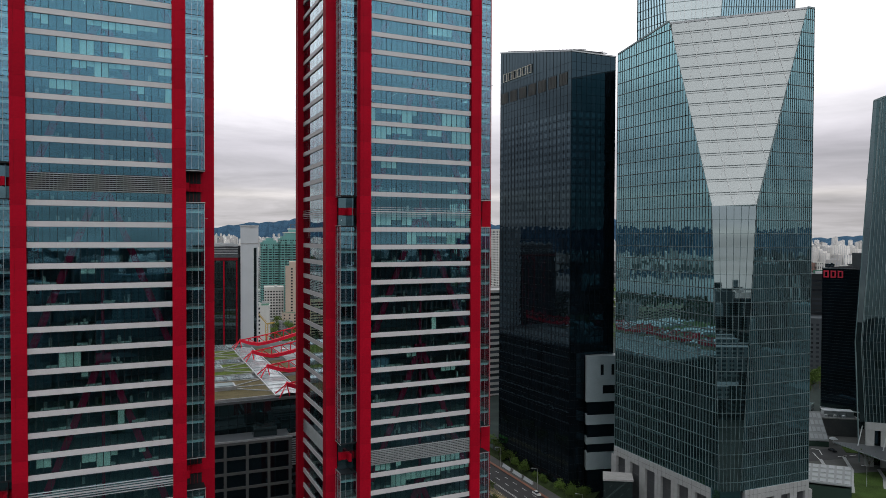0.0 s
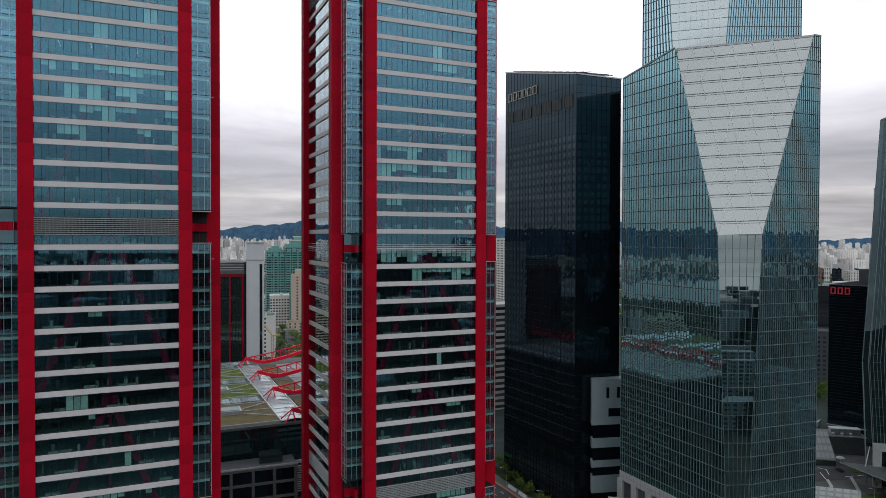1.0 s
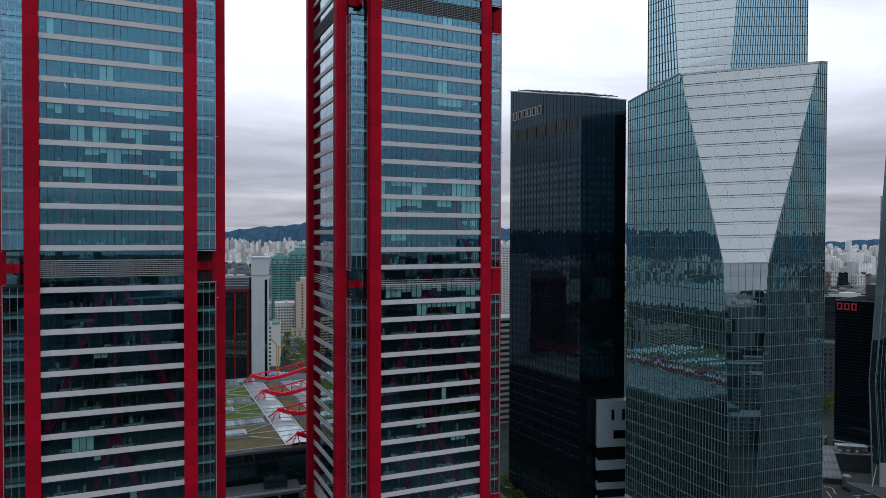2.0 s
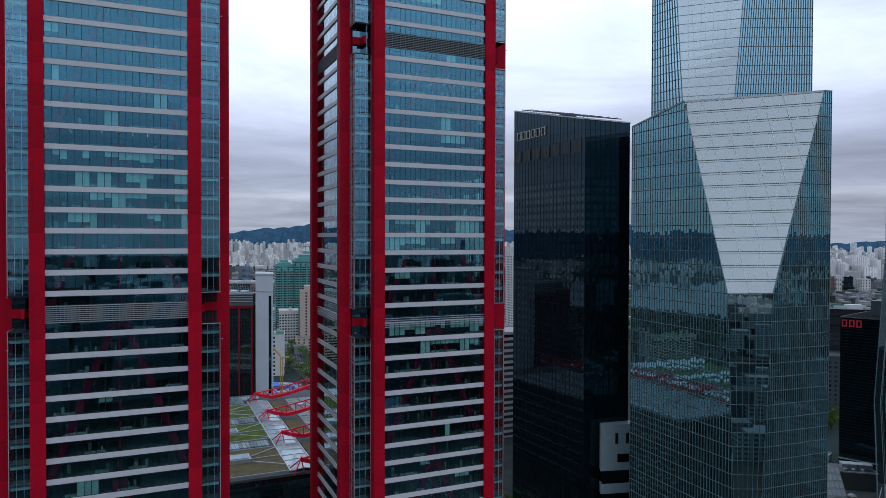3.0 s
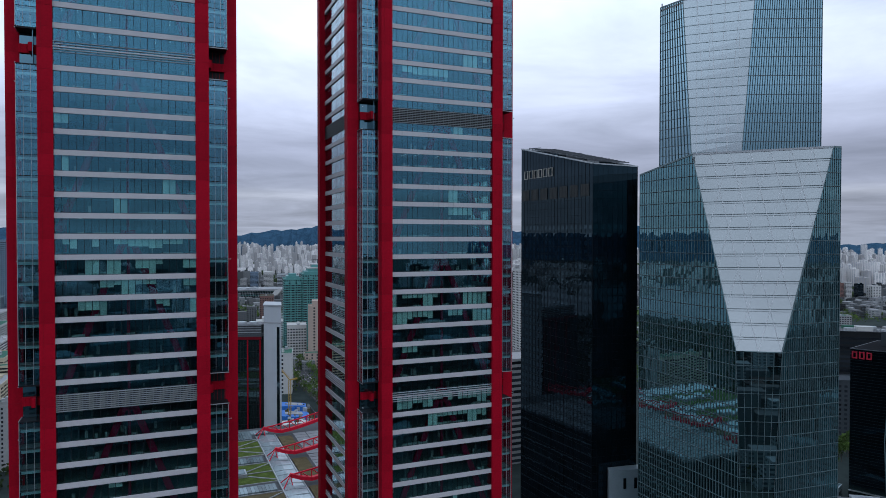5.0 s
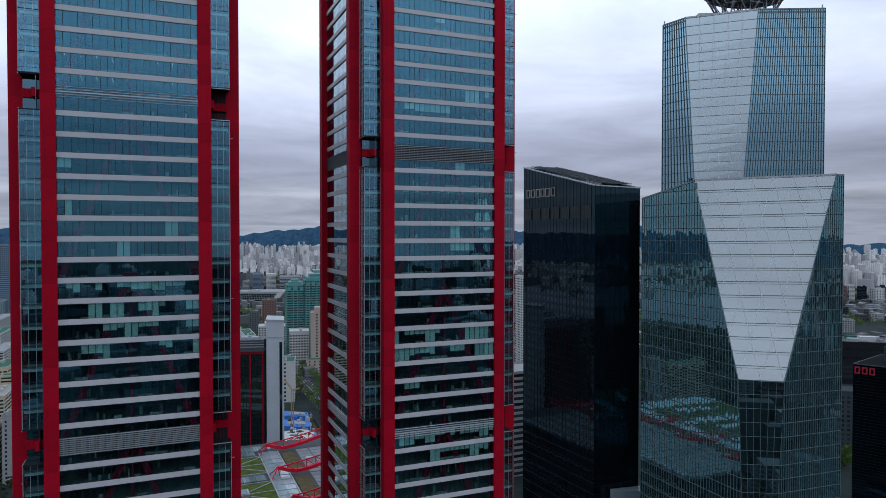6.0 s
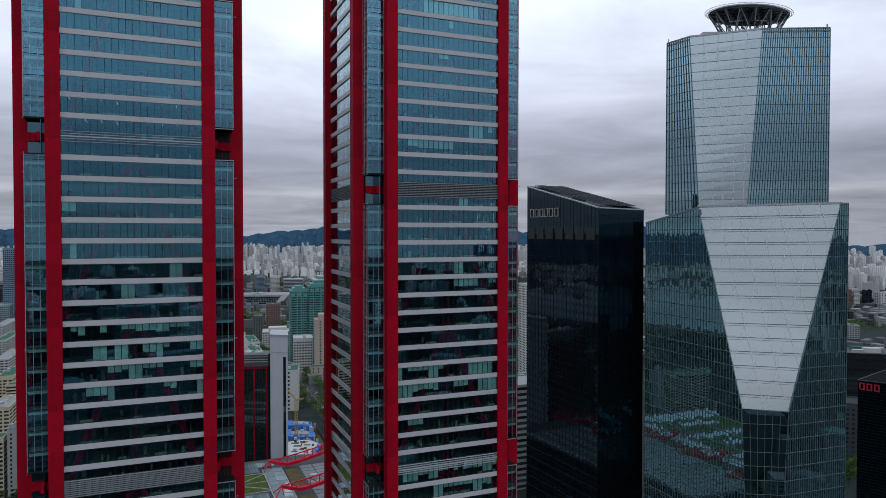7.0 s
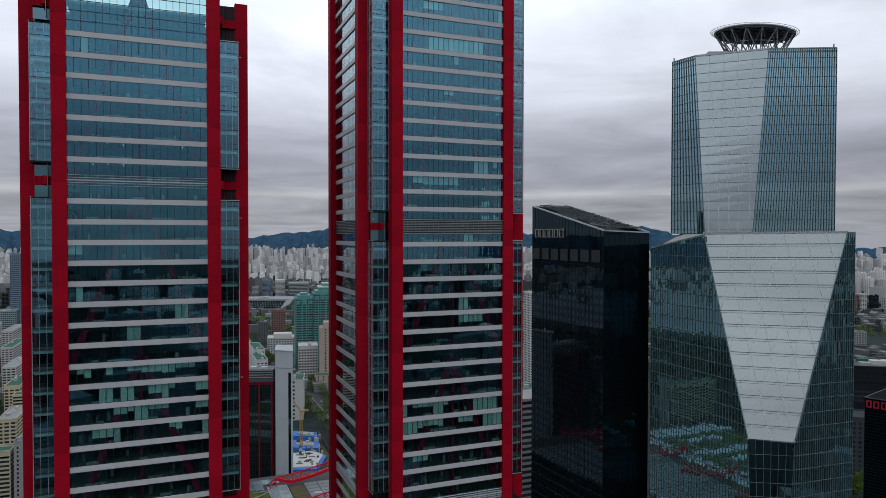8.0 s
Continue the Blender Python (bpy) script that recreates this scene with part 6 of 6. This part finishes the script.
def slab_hotel():
    h = thing("hotel", "white slab tower with a dark red-striped glass wing", "building")
    part("slab", Solid().prism([(-121.0, 404.5), (-109.6, 402.0), (-115.5, 422), (-126, 424)], 0, 115.5), WHITE_WALL, h, "plain white end wall")
    part("glass_slot", Solid().prism([(-112.5, 402.5), (-110.8, 402.13), (-110.7, 402.5), (-112.4, 402.9)], 0, 103), GREY_GLASS, h, "dark glazed slot")
    part("wing", Solid().prism([(-165, 398), (-122.5, 404), (-119, 420), (-161, 418)], 0, 97), WING, h, "dark glass wing")
    part("wing_cap", Solid().prism([(-165.3, 397.5), (-122.2, 403.6), (-119, 420), (-161, 418)], 97, 98.5).prism([(-163, 400), (-123, 406), (-120, 419), (-160, 417)], 98.5, 104), STEEL, h, "grey metal roof plant")
    part("wing_band", Solid().prism([(-165, 397.6), (-122.3, 403.7), (-122.3, 404.2), (-165, 398.1)], 95.3, 97), RED_DARK, h)
    for x in (-150, -137, -130.3, -123):
        y = 398 + (x + 165) * 6 / 42.5
        part("red_post", Solid().box(x - 0.35, x + 0.35, y - 0.5, y + 0.1, 0, 95), RED, h, "red post")
    m = Solid()
    for i in range(24):
        x = -165 + i * 1.8
        y = 398 + (x + 165) * 6 / 42.5 - 0.12
        m.box(x - 0.08, x + 0.08, y - 0.1, y + 0.1, 0, 94)
    for k in range(24):
        m.beam((-165, 397.8, 4 * k), (-122.5, 403.8, 4 * k), 0.15, 0.2)
    part("wing_mullions", m, DARK, h, kind="stuff")
    for z in (99.4, 100.9, 102.4, 103.7):
        part("roof_band", Solid().beam((-163.2, 399.7, z), (-122.9, 405.7, z), 0.3, 0.55), PALE_STEEL, h, "pale metal roof louvre")
    part("wall_groove", Solid().beam((-120.9, 404.35, 105.5), (-109.7, 401.9, 105.5), 0.25, 0.35), CONCRETE, h)
    part("slab_cap", Solid().prism([(-121.4, 404.2), (-109.3, 401.5), (-115.2, 422.4), (-126.3, 424.4)], 115.5, 116.3), PALE_STEEL, h)
    part("roof_rail", Solid().prism([(-165.3, 397.4), (-122.2, 403.5), (-122.2, 403.8), (-165.3, 397.7)], 104, 105.2), PALE_STEEL, h)
    for i in range(5):
        part("roof_unit", Solid().box(-156 + i * 6.5, -152 + i * 6.5, 404, 408, 104, 105.8), WHITE_WALL, h)


slab_hotel()


# ---- middle distance ----
def building(name, label, at, w, d, h, wall, bay, storey, roof=None, fill=0.6, band=False, steps=(), lines=False, bays=0):
    """A block with real window openings laid over its walls; steps: set-back storeys on top."""
    b = thing(name, label, "building", at)
    part("wall", Solid().box(-w / 2, w / 2, 0, d, 0, h), wall, b)
    part("parapet", Solid().box(-w / 2 - 0.2, w / 2 + 0.2, -0.2, 0.3, h, h + 1.1).box(-w / 2 - 0.2, w / 2 + 0.2, d - 0.3, d + 0.2, h, h + 1.1).box(-w / 2 - 0.2, -w / 2 + 0.3, 0.3, d - 0.3, h, h + 1.1).box(w / 2 - 0.3, w / 2 + 0.2, 0.3, d - 0.3, h, h + 1.1), wall, b)
    if roof:
        part("roof", Solid().box(-w / 2 + 0.3, w / 2 - 0.3, 0.3, d - 0.3, h, h + 0.3), roof, b)
    win = Solid()
    nz = int(h / storey)
    for k in range(nz):
        z0 = (k + 0.3) * storey
        z1 = z0 + storey * 0.5
        for face, length in ((0, w), (1, d), (2, d)):
            n = 1 if band else max(1, int(length / bay))
            step = length / n
            for j in range(n):
                a = j * step + step * (1 - fill) / 2 if not band else 0.6
                c = a + step * fill if not band else length - 0.6
                if face == 0:
                    win.box(-w / 2 + a, -w / 2 + c, -0.06, 0.1, z0, z1)
                elif face == 1:
                    win.box(-w / 2 - 0.06, -w / 2 + 0.1, a, c, z0, z1)
                else:
                    win.box(w / 2 - 0.1, w / 2 + 0.06, a, c, z0, z1)
    part("glazing_field", win, WINDOW, b, "rows of dark windows", kind="stuff")
    if h < 130 and not steps:
        rb = random.Random(int(w * 7 + h * 13 + d))
        for k in range(rb.choice((1, 2, 3))):
            x, y = rb.uniform(-w / 2 + 1, w / 2 - 4), rb.uniform(1, max(1.5, d - 4))
            part("roof_house", Solid().box(x, x + rb.uniform(2, 5), y, y + rb.uniform(1.8, 3.2), h, h + rb.uniform(1.6, 3.6)), wall if k else PALE_STEEL, b)
    if lines:
        for k in range(1, nz):
            part("floor_line", Solid().box(-w / 2 - 0.35, w / 2 + 0.35, -0.35, 0.0, k * storey - 0.2, k * storey + 0.15).box(-w / 2 - 0.35, -w / 2, 0.0, d, k * storey - 0.2, k * storey + 0.15), wall, b)
    for k in range(bays):
        x = -w / 2 + (k + 0.5) * w / bays
        bw = w / bays * 0.3
        proj = part("window_bay", Solid().box(x - bw, x + bw, -1.6, 0, 0, h - 4 + 2 * (k % 2)), wall, b)
        bwin = Solid()
        for j in range(nz - 2):
            bwin.box(x - bw + 0.4, x + bw - 0.4, -1.68, -1.5, (j + 0.3) * storey, (j + 0.8) * storey)
        part("bay_glazing_field", bwin, WINDOW, proj, kind="stuff")
    for sw, sd, sz in steps:
        part("set_back", Solid().box(-w / 2 * sw, w / 2 * sw, d * (1 - sd) / 2, d * (1 + sd) / 2, h, h + sz), wall, b)
    return b


building("apartment_tower", "teal-green stepped apartment tower with rows of windows", pose(-231, 905, 0, 0, 0, 18), 24, 34, 100, TEAL, 3.0, 3.2, None, 0.62, bays=3, lines=True, steps=((0.7, 0.8, 4), (0.4, 0.5, 7)))
teal_tower = building("apartment_tower", "taller teal-green stepped apartment tower with rows of windows", pose(-200, 911, 0, 0, 0, 18), 38, 40, 106, TEAL, 3.0, 3.2, None, 0.62, bays=5, lines=True, steps=((0.85, 0.85, 4), (0.6, 0.7, 8), (0.3, 0.4, 13)))
part("roof_crown", Solid().box(-12.5, 12.5, 5, 35, 114.0, 115.4).box(-7, 7, 12, 28, 119.0, 120.2), OFFWHITE, teal_tower, "pale flat roof crown")
part("roof_mast", Solid().tube((-3, 20, 120), (-3, 20, 126), 0.5).tube((3, 20, 120), (3, 20, 126), 0.5).beam((-6, 20, 125), (6, 20, 126.5), 0.7), STEEL, teal_tower, "dark roof mast frame")
building("office_block", "beige office block with a plain front and vertical window slots", pose(-175, 818, 0, 0, 0, 12), 30, 26, 72, BEIGE, 14, 3.6, None, 0.14, steps=((0.7, 0.7, 7),))
building("low_wing", "beige low wing before the office block", pose(-172, 800, 0, 0, 0, 12), 36, 14, 18, BEIGE, 6, 3.6, GREEN_ROOF, 0.3)
building("office_block", "white office block with square windows", pose(-211, 845, 0, 0, 0, 15), 24, 30, 45, OFFWHITE, 3.4, 3.5, None, 0.6)
building("wall_block", "plain off-white block beside a building site", pose(-182, 668, 0, 0, 0, 12), 20, 30, 40, OFFWHITE, 12, 4, GREEN_ROOF, 0.15)
building("office_block", "long white low office block with window bands", pose(-300, 1040, 0, 0, 0, 15), 46, 34, 25, OFFWHITE, 4, 3.5, None, 0.6, steps=((0.6, 0.6, 6),))
building("brick_block", "dark brick block of flats", pose(-350, 1187, 0, 0, 0, 15), 24, 26, 52, BRICK, 4, 3.3, GREEN_ROOF, 0.5)
building("office_block", "dull grey block with small windows", pose(-359, 1130, 0, 0, 0, 15), 16, 20, 38, DULL, 4, 3.3, None, 0.5)
def station_hall():
    st = thing("station_hall", "long dark glazed station hall with a pale swept roof", "building", pose(-560, 1640, 0, 0, 0, 4))
    part("wall", Solid().box(-105, 92, 0, 60, 0, 24), GREY_GLASS, st, "dark glazed front")
    for k in range(5):
        part("floor_band", Solid().box(-105, 92, -0.8, 0, 3.5 + k * 4.8, 4.6 + k * 4.8), ROOF_PANEL if k % 2 else TEAL, st)
    posts = Solid()
    for i in range(50):
        posts.beam((-105 + i * 4, -0.6, 9), (-103 + i * 4, -0.6, 24), 0.5)
    part("slanting_mullion_field", posts, PALE_STEEL, st, "pale slanting mullions", kind="stuff")
    part("roof", Solid().hexa([(-112, -5, 24), (96, -5, 24), (96, 64, 25), (-112, 64, 25), (-110, -3, 26.5), (108, -3, 29), (108, 62, 30), (-110, 62, 27.5)]), ROOF_PANEL, st, "pale metal roof")
    part("roof_edge", Solid().beam((-111, -5.3, 25.5), (102, -5.3, 27.5), 0.6, 1.6), STONE, st)
    part("end_wing", Solid().hexa([(80, -6, 3), (92, -6, 3), (92, 60, 3), (80, 60, 3), (96, -6, 26), (116, -6, 31), (116, 60, 31), (96, 60, 26)]), OFFWHITE, st, "white swept end of the roof")
    rb = random.Random(3)
    for i in range(14):
        x = rb.uniform(-100, 70)
        part("roof_unit", Solid().box(x, x + rb.uniform(3, 9), 10, 30, 26, 29.5 + rb.uniform(0.5, 3)), PALE_STEEL, st)


station_hall()
building("office_block", "pale glass office slab in the far town", pose(-502, 1900, 0, 0, 0, 12), 54, 40, 50, PALE_STEEL, 5, 4, None, 0.8, True, lines=True)
building("office_tower", "dark and white glass office tower in the far town", pose(-566, 1940, 0, 0, 0, 20), 27, 26, 53, OFFWHITE, 3, 3.6, DARK, 0.7, steps=((1.0, 1.0, 3),))
building("office_tower", "blue glass office tower in the far town", pose(-612, 1950, 0, 0, 0, 10), 22, 24, 53, BLUE_TOWER, 3, 3.6, None, 0.75)
building("office_block", "small grey office block in the far town", pose(-640, 1940, 0, 0, 0, 10), 18, 20, 34, CONCRETE, 3, 3.6, None, 0.6)
for x, y, ln, h in ((-252, 800, 50, 40), (-276, 862, 60, 42), (-318, 935, 60, 40), (-330, 850, 60, 40), (-365, 920, 60, 40)):
    building("apartment_block", "white apartment slab with a green roof", pose(x, y, 0, 0, 0, 115), ln, 13, h, OFFWHITE, 4.0, 2.9, GREEN_ROOF, 0.6, lines=True)
# estate beyond the lower red tower: slabs end-on, their balcony fronts seen aslant
for i, (x, y, ln, h, wall) in enumerate(((-352, 530, 46, 42, CREAM), (-392, 548, 46, 44, CREAM), (-432, 566, 46, 42, CREAM), (-425, 640, 50, 43, CREAM), (-470, 655, 50, 42, CREAM), (-516, 668, 50, 42, CREAM), (-500, 745, 70, 41, OFFWHITE), (-552, 765, 70, 42, OFFWHITE), (-600, 780, 70, 42, OFFWHITE), (-590, 870, 80, 42, OFFWHITE), (-640, 890, 80, 43, OFFWHITE), (-690, 905, 80, 42, OFFWHITE), (-690, 1010, 80, 42, OFFWHITE), (-740, 1030, 80, 43, OFFWHITE), (-795, 1050, 80, 42, OFFWHITE))):
    building("apartment_block", "cream apartment slab with a green roof edge" if wall is CREAM else "white apartment slab with a green roof edge", pose(x - 14, y, 0, 0, 0, 113 + 2 * (i % 3)), ln, 13, h, wall, 4.2, 2.9, GREEN_ROOF if i % 2 else ROOF_PANEL, 0.72, lines=y < 800)
building("apartment_block", "cream apartment slab with dark balcony bands", pose(-338, 428, 0, 0, 0, 22), 56, 13, 40, CREAM, 4.2, 2.9, GREEN_ROOF, 0.6, True)
building("stair_tower", "grey stair tower at the end of a cream slab", pose(-306, 441, 0, 0, 0, 22), 9, 10, 46, CONCRETE, 4.5, 2.9, GREEN_ROOF, 0.25)
building("apartment_block", "cream apartment slab with dark balcony bands", pose(-392, 596, 0, 0, 0, 22), 50, 13, 41, CREAM, 4.2, 2.9, GREEN_ROOF, 0.6, True)
building("office_tower", "blue-grey glass residential tower", pose(-856, 1225, 0, 0, 0, 35), 22, 24, 150, BLUE_TOWER, 3, 3.6, None, 0.7)
building("office_tower", "blue-grey glass residential tower", pose(-842, 1262, 0, 0, 0, 35), 26, 24, 122, BLUE_TOWER, 3, 3.6, None, 0.7)
building("office_block", "pale blue glass office block", pose(-850, 1180, 0, 0, 0, 25), 40, 30, 48, SKYLIGHT, 3, 3.6, None, 0.8)
# right of the hotel and behind the faceted tower
building("office_block", "grey office block with dark window bands", pose(40, 470, 0, 0, 0, 25), 40, 30, 72, CONCRETE, 3, 4.0, None, 0.9, True)
building("apartment_tower", "white apartment tower with balconies", pose(78, 800, 0, 0, 0, 20), 28, 20, 118, OFFWHITE, 3.5, 3.0, None, 0.5)
building("low_block", "white low block with roof plant", pose(62, 640, 0, 0, 0, 20), 36, 30, 40, OFFWHITE, 4, 3.6, GREEN_ROOF, 0.6)
building("office_block", "dark office block with roof plant", pose(338, 560, 0, 0, 0, -13), 60, 40, 79, DARK, 4, 3.8, DECK, 0.8, True)
building("office_block", "grey office block with square windows", pose(306, 530, 0, 0, 0, -13), 34, 26, 45.6, BLUE_GREY, 4, 3.6, None, 0.5)
for i, (u, v, w, d, h, wall) in enumerate(((-20, 8, 8, 5, 3, PALE_STEEL), (-8, 14, 12, 8, 4, OFFWHITE), (6, 6, 6, 4, 2.5, PALE_STEEL), (14, 20, 10, 8, 3.5, CONCRETE), (-16, 26, 9, 6, 3, GREEN_ROOF), (2, 28, 7, 5, 2.5, PALE_STEEL))):
    tagged(part("roof_plant_box", Solid().box(-w / 2, w / 2, -d / 2, d / 2, 0, h), wall, at=pose(338, 560, 79, 0, 0, -13) @ Matrix.Translation((u, v, 0))), "pale plant box on the dark block's roof", "roof plant", "roof plant boxes")
building("office_tower", "slim blue-grey glass tower", pose(450, 700, 0, 0, 0, -20), 14, 20, 172, BLUE_TOWER, 3, 3.8, None, 0.7)
building("office_block", "black office tower in the far town", pose(920, 1600, 0, 0, 0, 10), 14, 14, 48, BLACK_GLASS, 3, 3.6)
building("apartment_tower", "brown apartment tower in the far town", pose(868, 1590, 0, 0, 0, 10), 16, 20, 50, BRICK, 4, 3.0)
building("apartment_tower", "white apartment tower in the far town", pose(890, 1595, 0, 0, 0, 10), 15, 18, 52, OFFWHITE, 4, 3.0)
building("office_block", "white office block with dark window slots", pose(952, 1592, 0, 0, 0, 10), 22, 20, 44, OFFWHITE, 6, 3.6, None, 0.35)


building("podium_block", "low black glass podium before the black office block", pose(330, 450, 0, 0, 0, -40), 40, 30, 20, BLACK_GLASS, 6, 5, None, 0.8)
building("glass_link", "low glazed link building beside the plaza", pose(214, 408, 0, 0, 0, -40), 16, 8, 9, SKYLIGHT, 4, 4, None, 0.8)
for x, y, w, h in ((640, 1180, 44, 22), (800, 1240, 50, 20), (560, 1120, 40, 18)):
    building("office_block", "plain grey office block with rows of windows", pose(x, y, 0, 0, 0, -13), w, 24, h, CONCRETE, 4, 3.6, GREEN_ROOF if w > 40 else None, 0.6)


def building_site():
    s = thing("building_site", "building site with blue sheeting and pale slabs", "building site")
    part("deck", Solid().prism([(-178, 618), (-143, 612), (-117, 548), (-116, 512), (-160, 505)], 0, 1.2), BROWN, s, "muddy site floor")
    part("blue_sheet", Solid().prism([(-151.5, 550.5), (-135, 559), (-121.5, 547), (-121, 515), (-143, 512)], 1.2, 5.2), BLUE, s, "bright blue sheeting")
    part("blue_sheet", Solid().prism([(-168, 611), (-144, 607), (-140, 594), (-152, 596), (-166, 594)], 1.2, 6.5), BLUE, s, "bright blue sheeting")
    part("blue_sheet", Solid().prism([(-163, 590), (-136, 584), (-131, 569), (-146, 566), (-161, 571)], 1.2, 4.6), BLUE, s, "bright blue sheeting")
    part("pale_slab", Solid().prism([(-149.5, 549), (-135, 556.5), (-124, 546), (-124, 519), (-142, 516)], 5.2, 6.0), OFFWHITE, s, "pale concrete slab")
    part("pale_slab", Solid().prism([(-160, 608), (-147, 605), (-144, 598), (-158, 599)], 6.5, 7.0), CONCRETE, s, "pale concrete slab")
    part("pale_slab", Solid().prism([(-157, 586), (-141, 582), (-138, 574), (-154, 575)], 4.6, 5.1), CONCRETE, s, "pale concrete slab")
    part("site_fence", Solid().beam((-143, 613, 2.5), (-116, 549, 2.5), 0.2, 5).beam((-116, 549, 2.5), (-115, 511, 2.5), 0.2, 5), STEEL, s, "grey hoarding")
    for x, y, w, d in ((-143, 545, 6, 2.4), (-136, 549, 5, 2), (-140, 538, 4, 3), (-132, 541, 5, 2), (-134, 530, 3, 4), (-138, 524, 5, 1.6), (-129, 528, 2, 5)):
        part("formwork", Solid().box(x - w / 2, x + w / 2, y - d / 2, y + d / 2, 6.0, 6.35), STEEL, s)
    rb = random.Random(17)
    for i in range(46):
        x, y, w = rb.uniform(-146, -125), rb.uniform(519, 603), rb.uniform(0.5, 2.6)
        x -= max(0, y - 548) * 0.3
        part("site_clutter", Solid().box(x, x + w, y, y + rb.uniform(0.5, 2), 1.2, 6.2 + rb.uniform(0.2, 1.6)), rb.choice((BLUE, WHITE_WALL, BROWN, STEEL, CONCRETE)), s)
    c = thing("tower_crane", "yellow lattice tower crane on the building site", "crane", pose(-147.5, 566.3, 1.2))
    m = Solid()
    for k in range(16):
        for x, y in ((-0.9, -0.9), (0.9, -0.9), (0.9, 0.9), (-0.9, 0.9)):
            m.beam((x, y, k * 2.2), (x, y, k * 2.2 + 2.2), 0.3)
        m.beam((-0.9, -0.9, k * 2.2), (0.9, -0.9, k * 2.2 + 2.2), 0.2).beam((0.9, -0.9, k * 2.2 + 2.2), (0.9, 0.9, k * 2.2), 0.2)
    part("mast", m, YELLOW, c)
    part("jib", Solid().beam((0, 0, 35), (-16, -4, 56), 0.8).beam((0, 0, 37), (-16, -4, 56), 0.3).beam((0, 0, 35), (6, 2, 36), 1.2), YELLOW, c)


building_site()


def pavilion(label, plan, z0, z1):
    p = thing("pavilion", label, "pavilion")
    part("wall", Solid().prism(plan, 0, [min(z0, z1) * 0.9] * len(plan)), PAVILION, p)
    c = [Vector((x, y, z)) for (x, y), z in zip(plan, (z0, z0, z1, z1))]
    roof = part("roof", Solid().hexa([v for v in c] + [v + Vector((0, 0, 0.5)) for v in c]), ROOF_PANEL, p, "pale sloping panel roof")
    for i in range(8):
        for j in range(4):
            q = [lerp(lerp(c[0], c[1], (i + a) / 8), lerp(c[3], c[2], (i + a) / 8), (j + b) / 4) + Vector((0, 0, 0.5)) for a, b in ((0.12, 0.15), (0.82, 0.15), (0.82, 0.8), (0.12, 0.8))]
            part("roof_pane", Solid().hexa(q + [v + Vector((0, 0, 0.25)) for v in q]), ROOF_PANE, roof)


pavilion("glass pavilion with a sloping pale panel roof", [(144, 281), (166, 272.5), (176.5, 289.6), (153, 297)], 9, 11)
pavilion("glass pavilion with a steep pale panel roof", [(186, 357.5), (203.3, 354), (206.8, 369), (190, 373)], 3, 14)
plant_block = thing("roof_plant_block", "low dark slatted block with cooling units on its roof", "building", pose(219, 374, 0, 0, 0, -12))
part("wall", Solid().box(-11, 11, 0, 14, 0, 10), STEEL, plant_block)
part("roof_edge", Solid().box(-11.3, 11.3, -0.3, 0.2, 9.6, 10.3).box(-11.3, -10.8, 0.2, 14.2, 9.6, 10.3).box(10.8, 11.3, 0.2, 14.2, 9.6, 10.3), CONCRETE, plant_block)
for k in range(17):
    part("wall_slat", Solid().box(-11.14, 11.14, -0.14, -0.02, 0.7 + k * 0.52, 0.95 + k * 0.52).box(-11.14, -11.02, 0, 14, 0.7 + k * 0.52, 0.95 + k * 0.52), DULL, plant_block)
for i in range(4):
    unit = thing("cooling_unit", "white-topped rooftop cooling unit on the low block", "cooling unit", pose(219, 374, 10, 0, 0, -12) @ Matrix.Translation((-3.4 + i * 3.9, 4.6, 0)), "cooling units")
    part("body", Solid().box(-1.75, 1.75, 0, 5.2, 0.3, 2.7).box(-1.6, 1.6, 0.2, 5.0, 0, 0.3), LOUVRE, unit)
    part("lid", Solid().box(-1.85, 1.85, -0.1, 5.3, 2.7, 3.0), WHITE_WALL, unit, "white lid")
    fan = thing("roof_fan", "small round grey fan on the low block", "roof fan", pose(219, 374, 10, 0, 0, -12) @ Matrix.Translation((-9.0 + i * 4.4, 2.4, 0)), "roof fans")
    part("drum", Solid().tube((0, 0, 0), (0, 0, 1.1), 0.8, 0.95, 14), PALE_STEEL, fan)
    part("cap", Solid().tube((0, 0, 1.1), (0, 0, 1.5), 0.6, 0.2, 14), WHITE_WALL, fan)
parasol = thing("parasol", "white round canopy on a post on the plaza", "parasol", pose(208.5, 359, 0.1))
part("post", Solid().tube((0, 0, 0), (0, 0, 3.0), 0.1), PALE_STEEL, parasol)
part("canopy", Solid().tube((0, 0, 2.9), (0, 0, 3.5), 2.2, 1.4, 16).tube((0, 0, 3.5), (0, 0, 3.9), 1.4, 0.2, 16), WHITE_WALL, parasol, "white dished canopy")
street_lamp(Vector((187.5, 297, 0.4)))
plant = thing("plant_house", "dark glazed plant room box at the tower's foot", "building")
part("wall", Solid().prism([(60, 250), (70.5, 249), (72, 256), (62, 258)], 0, 19.6), WING, plant)
part("roof", Solid().prism([(59.7, 249.7), (70.8, 248.7), (72.3, 256.3), (61.7, 258.3)], 19.6, 20.2), CONCRETE, plant, "pale flat roof slab")
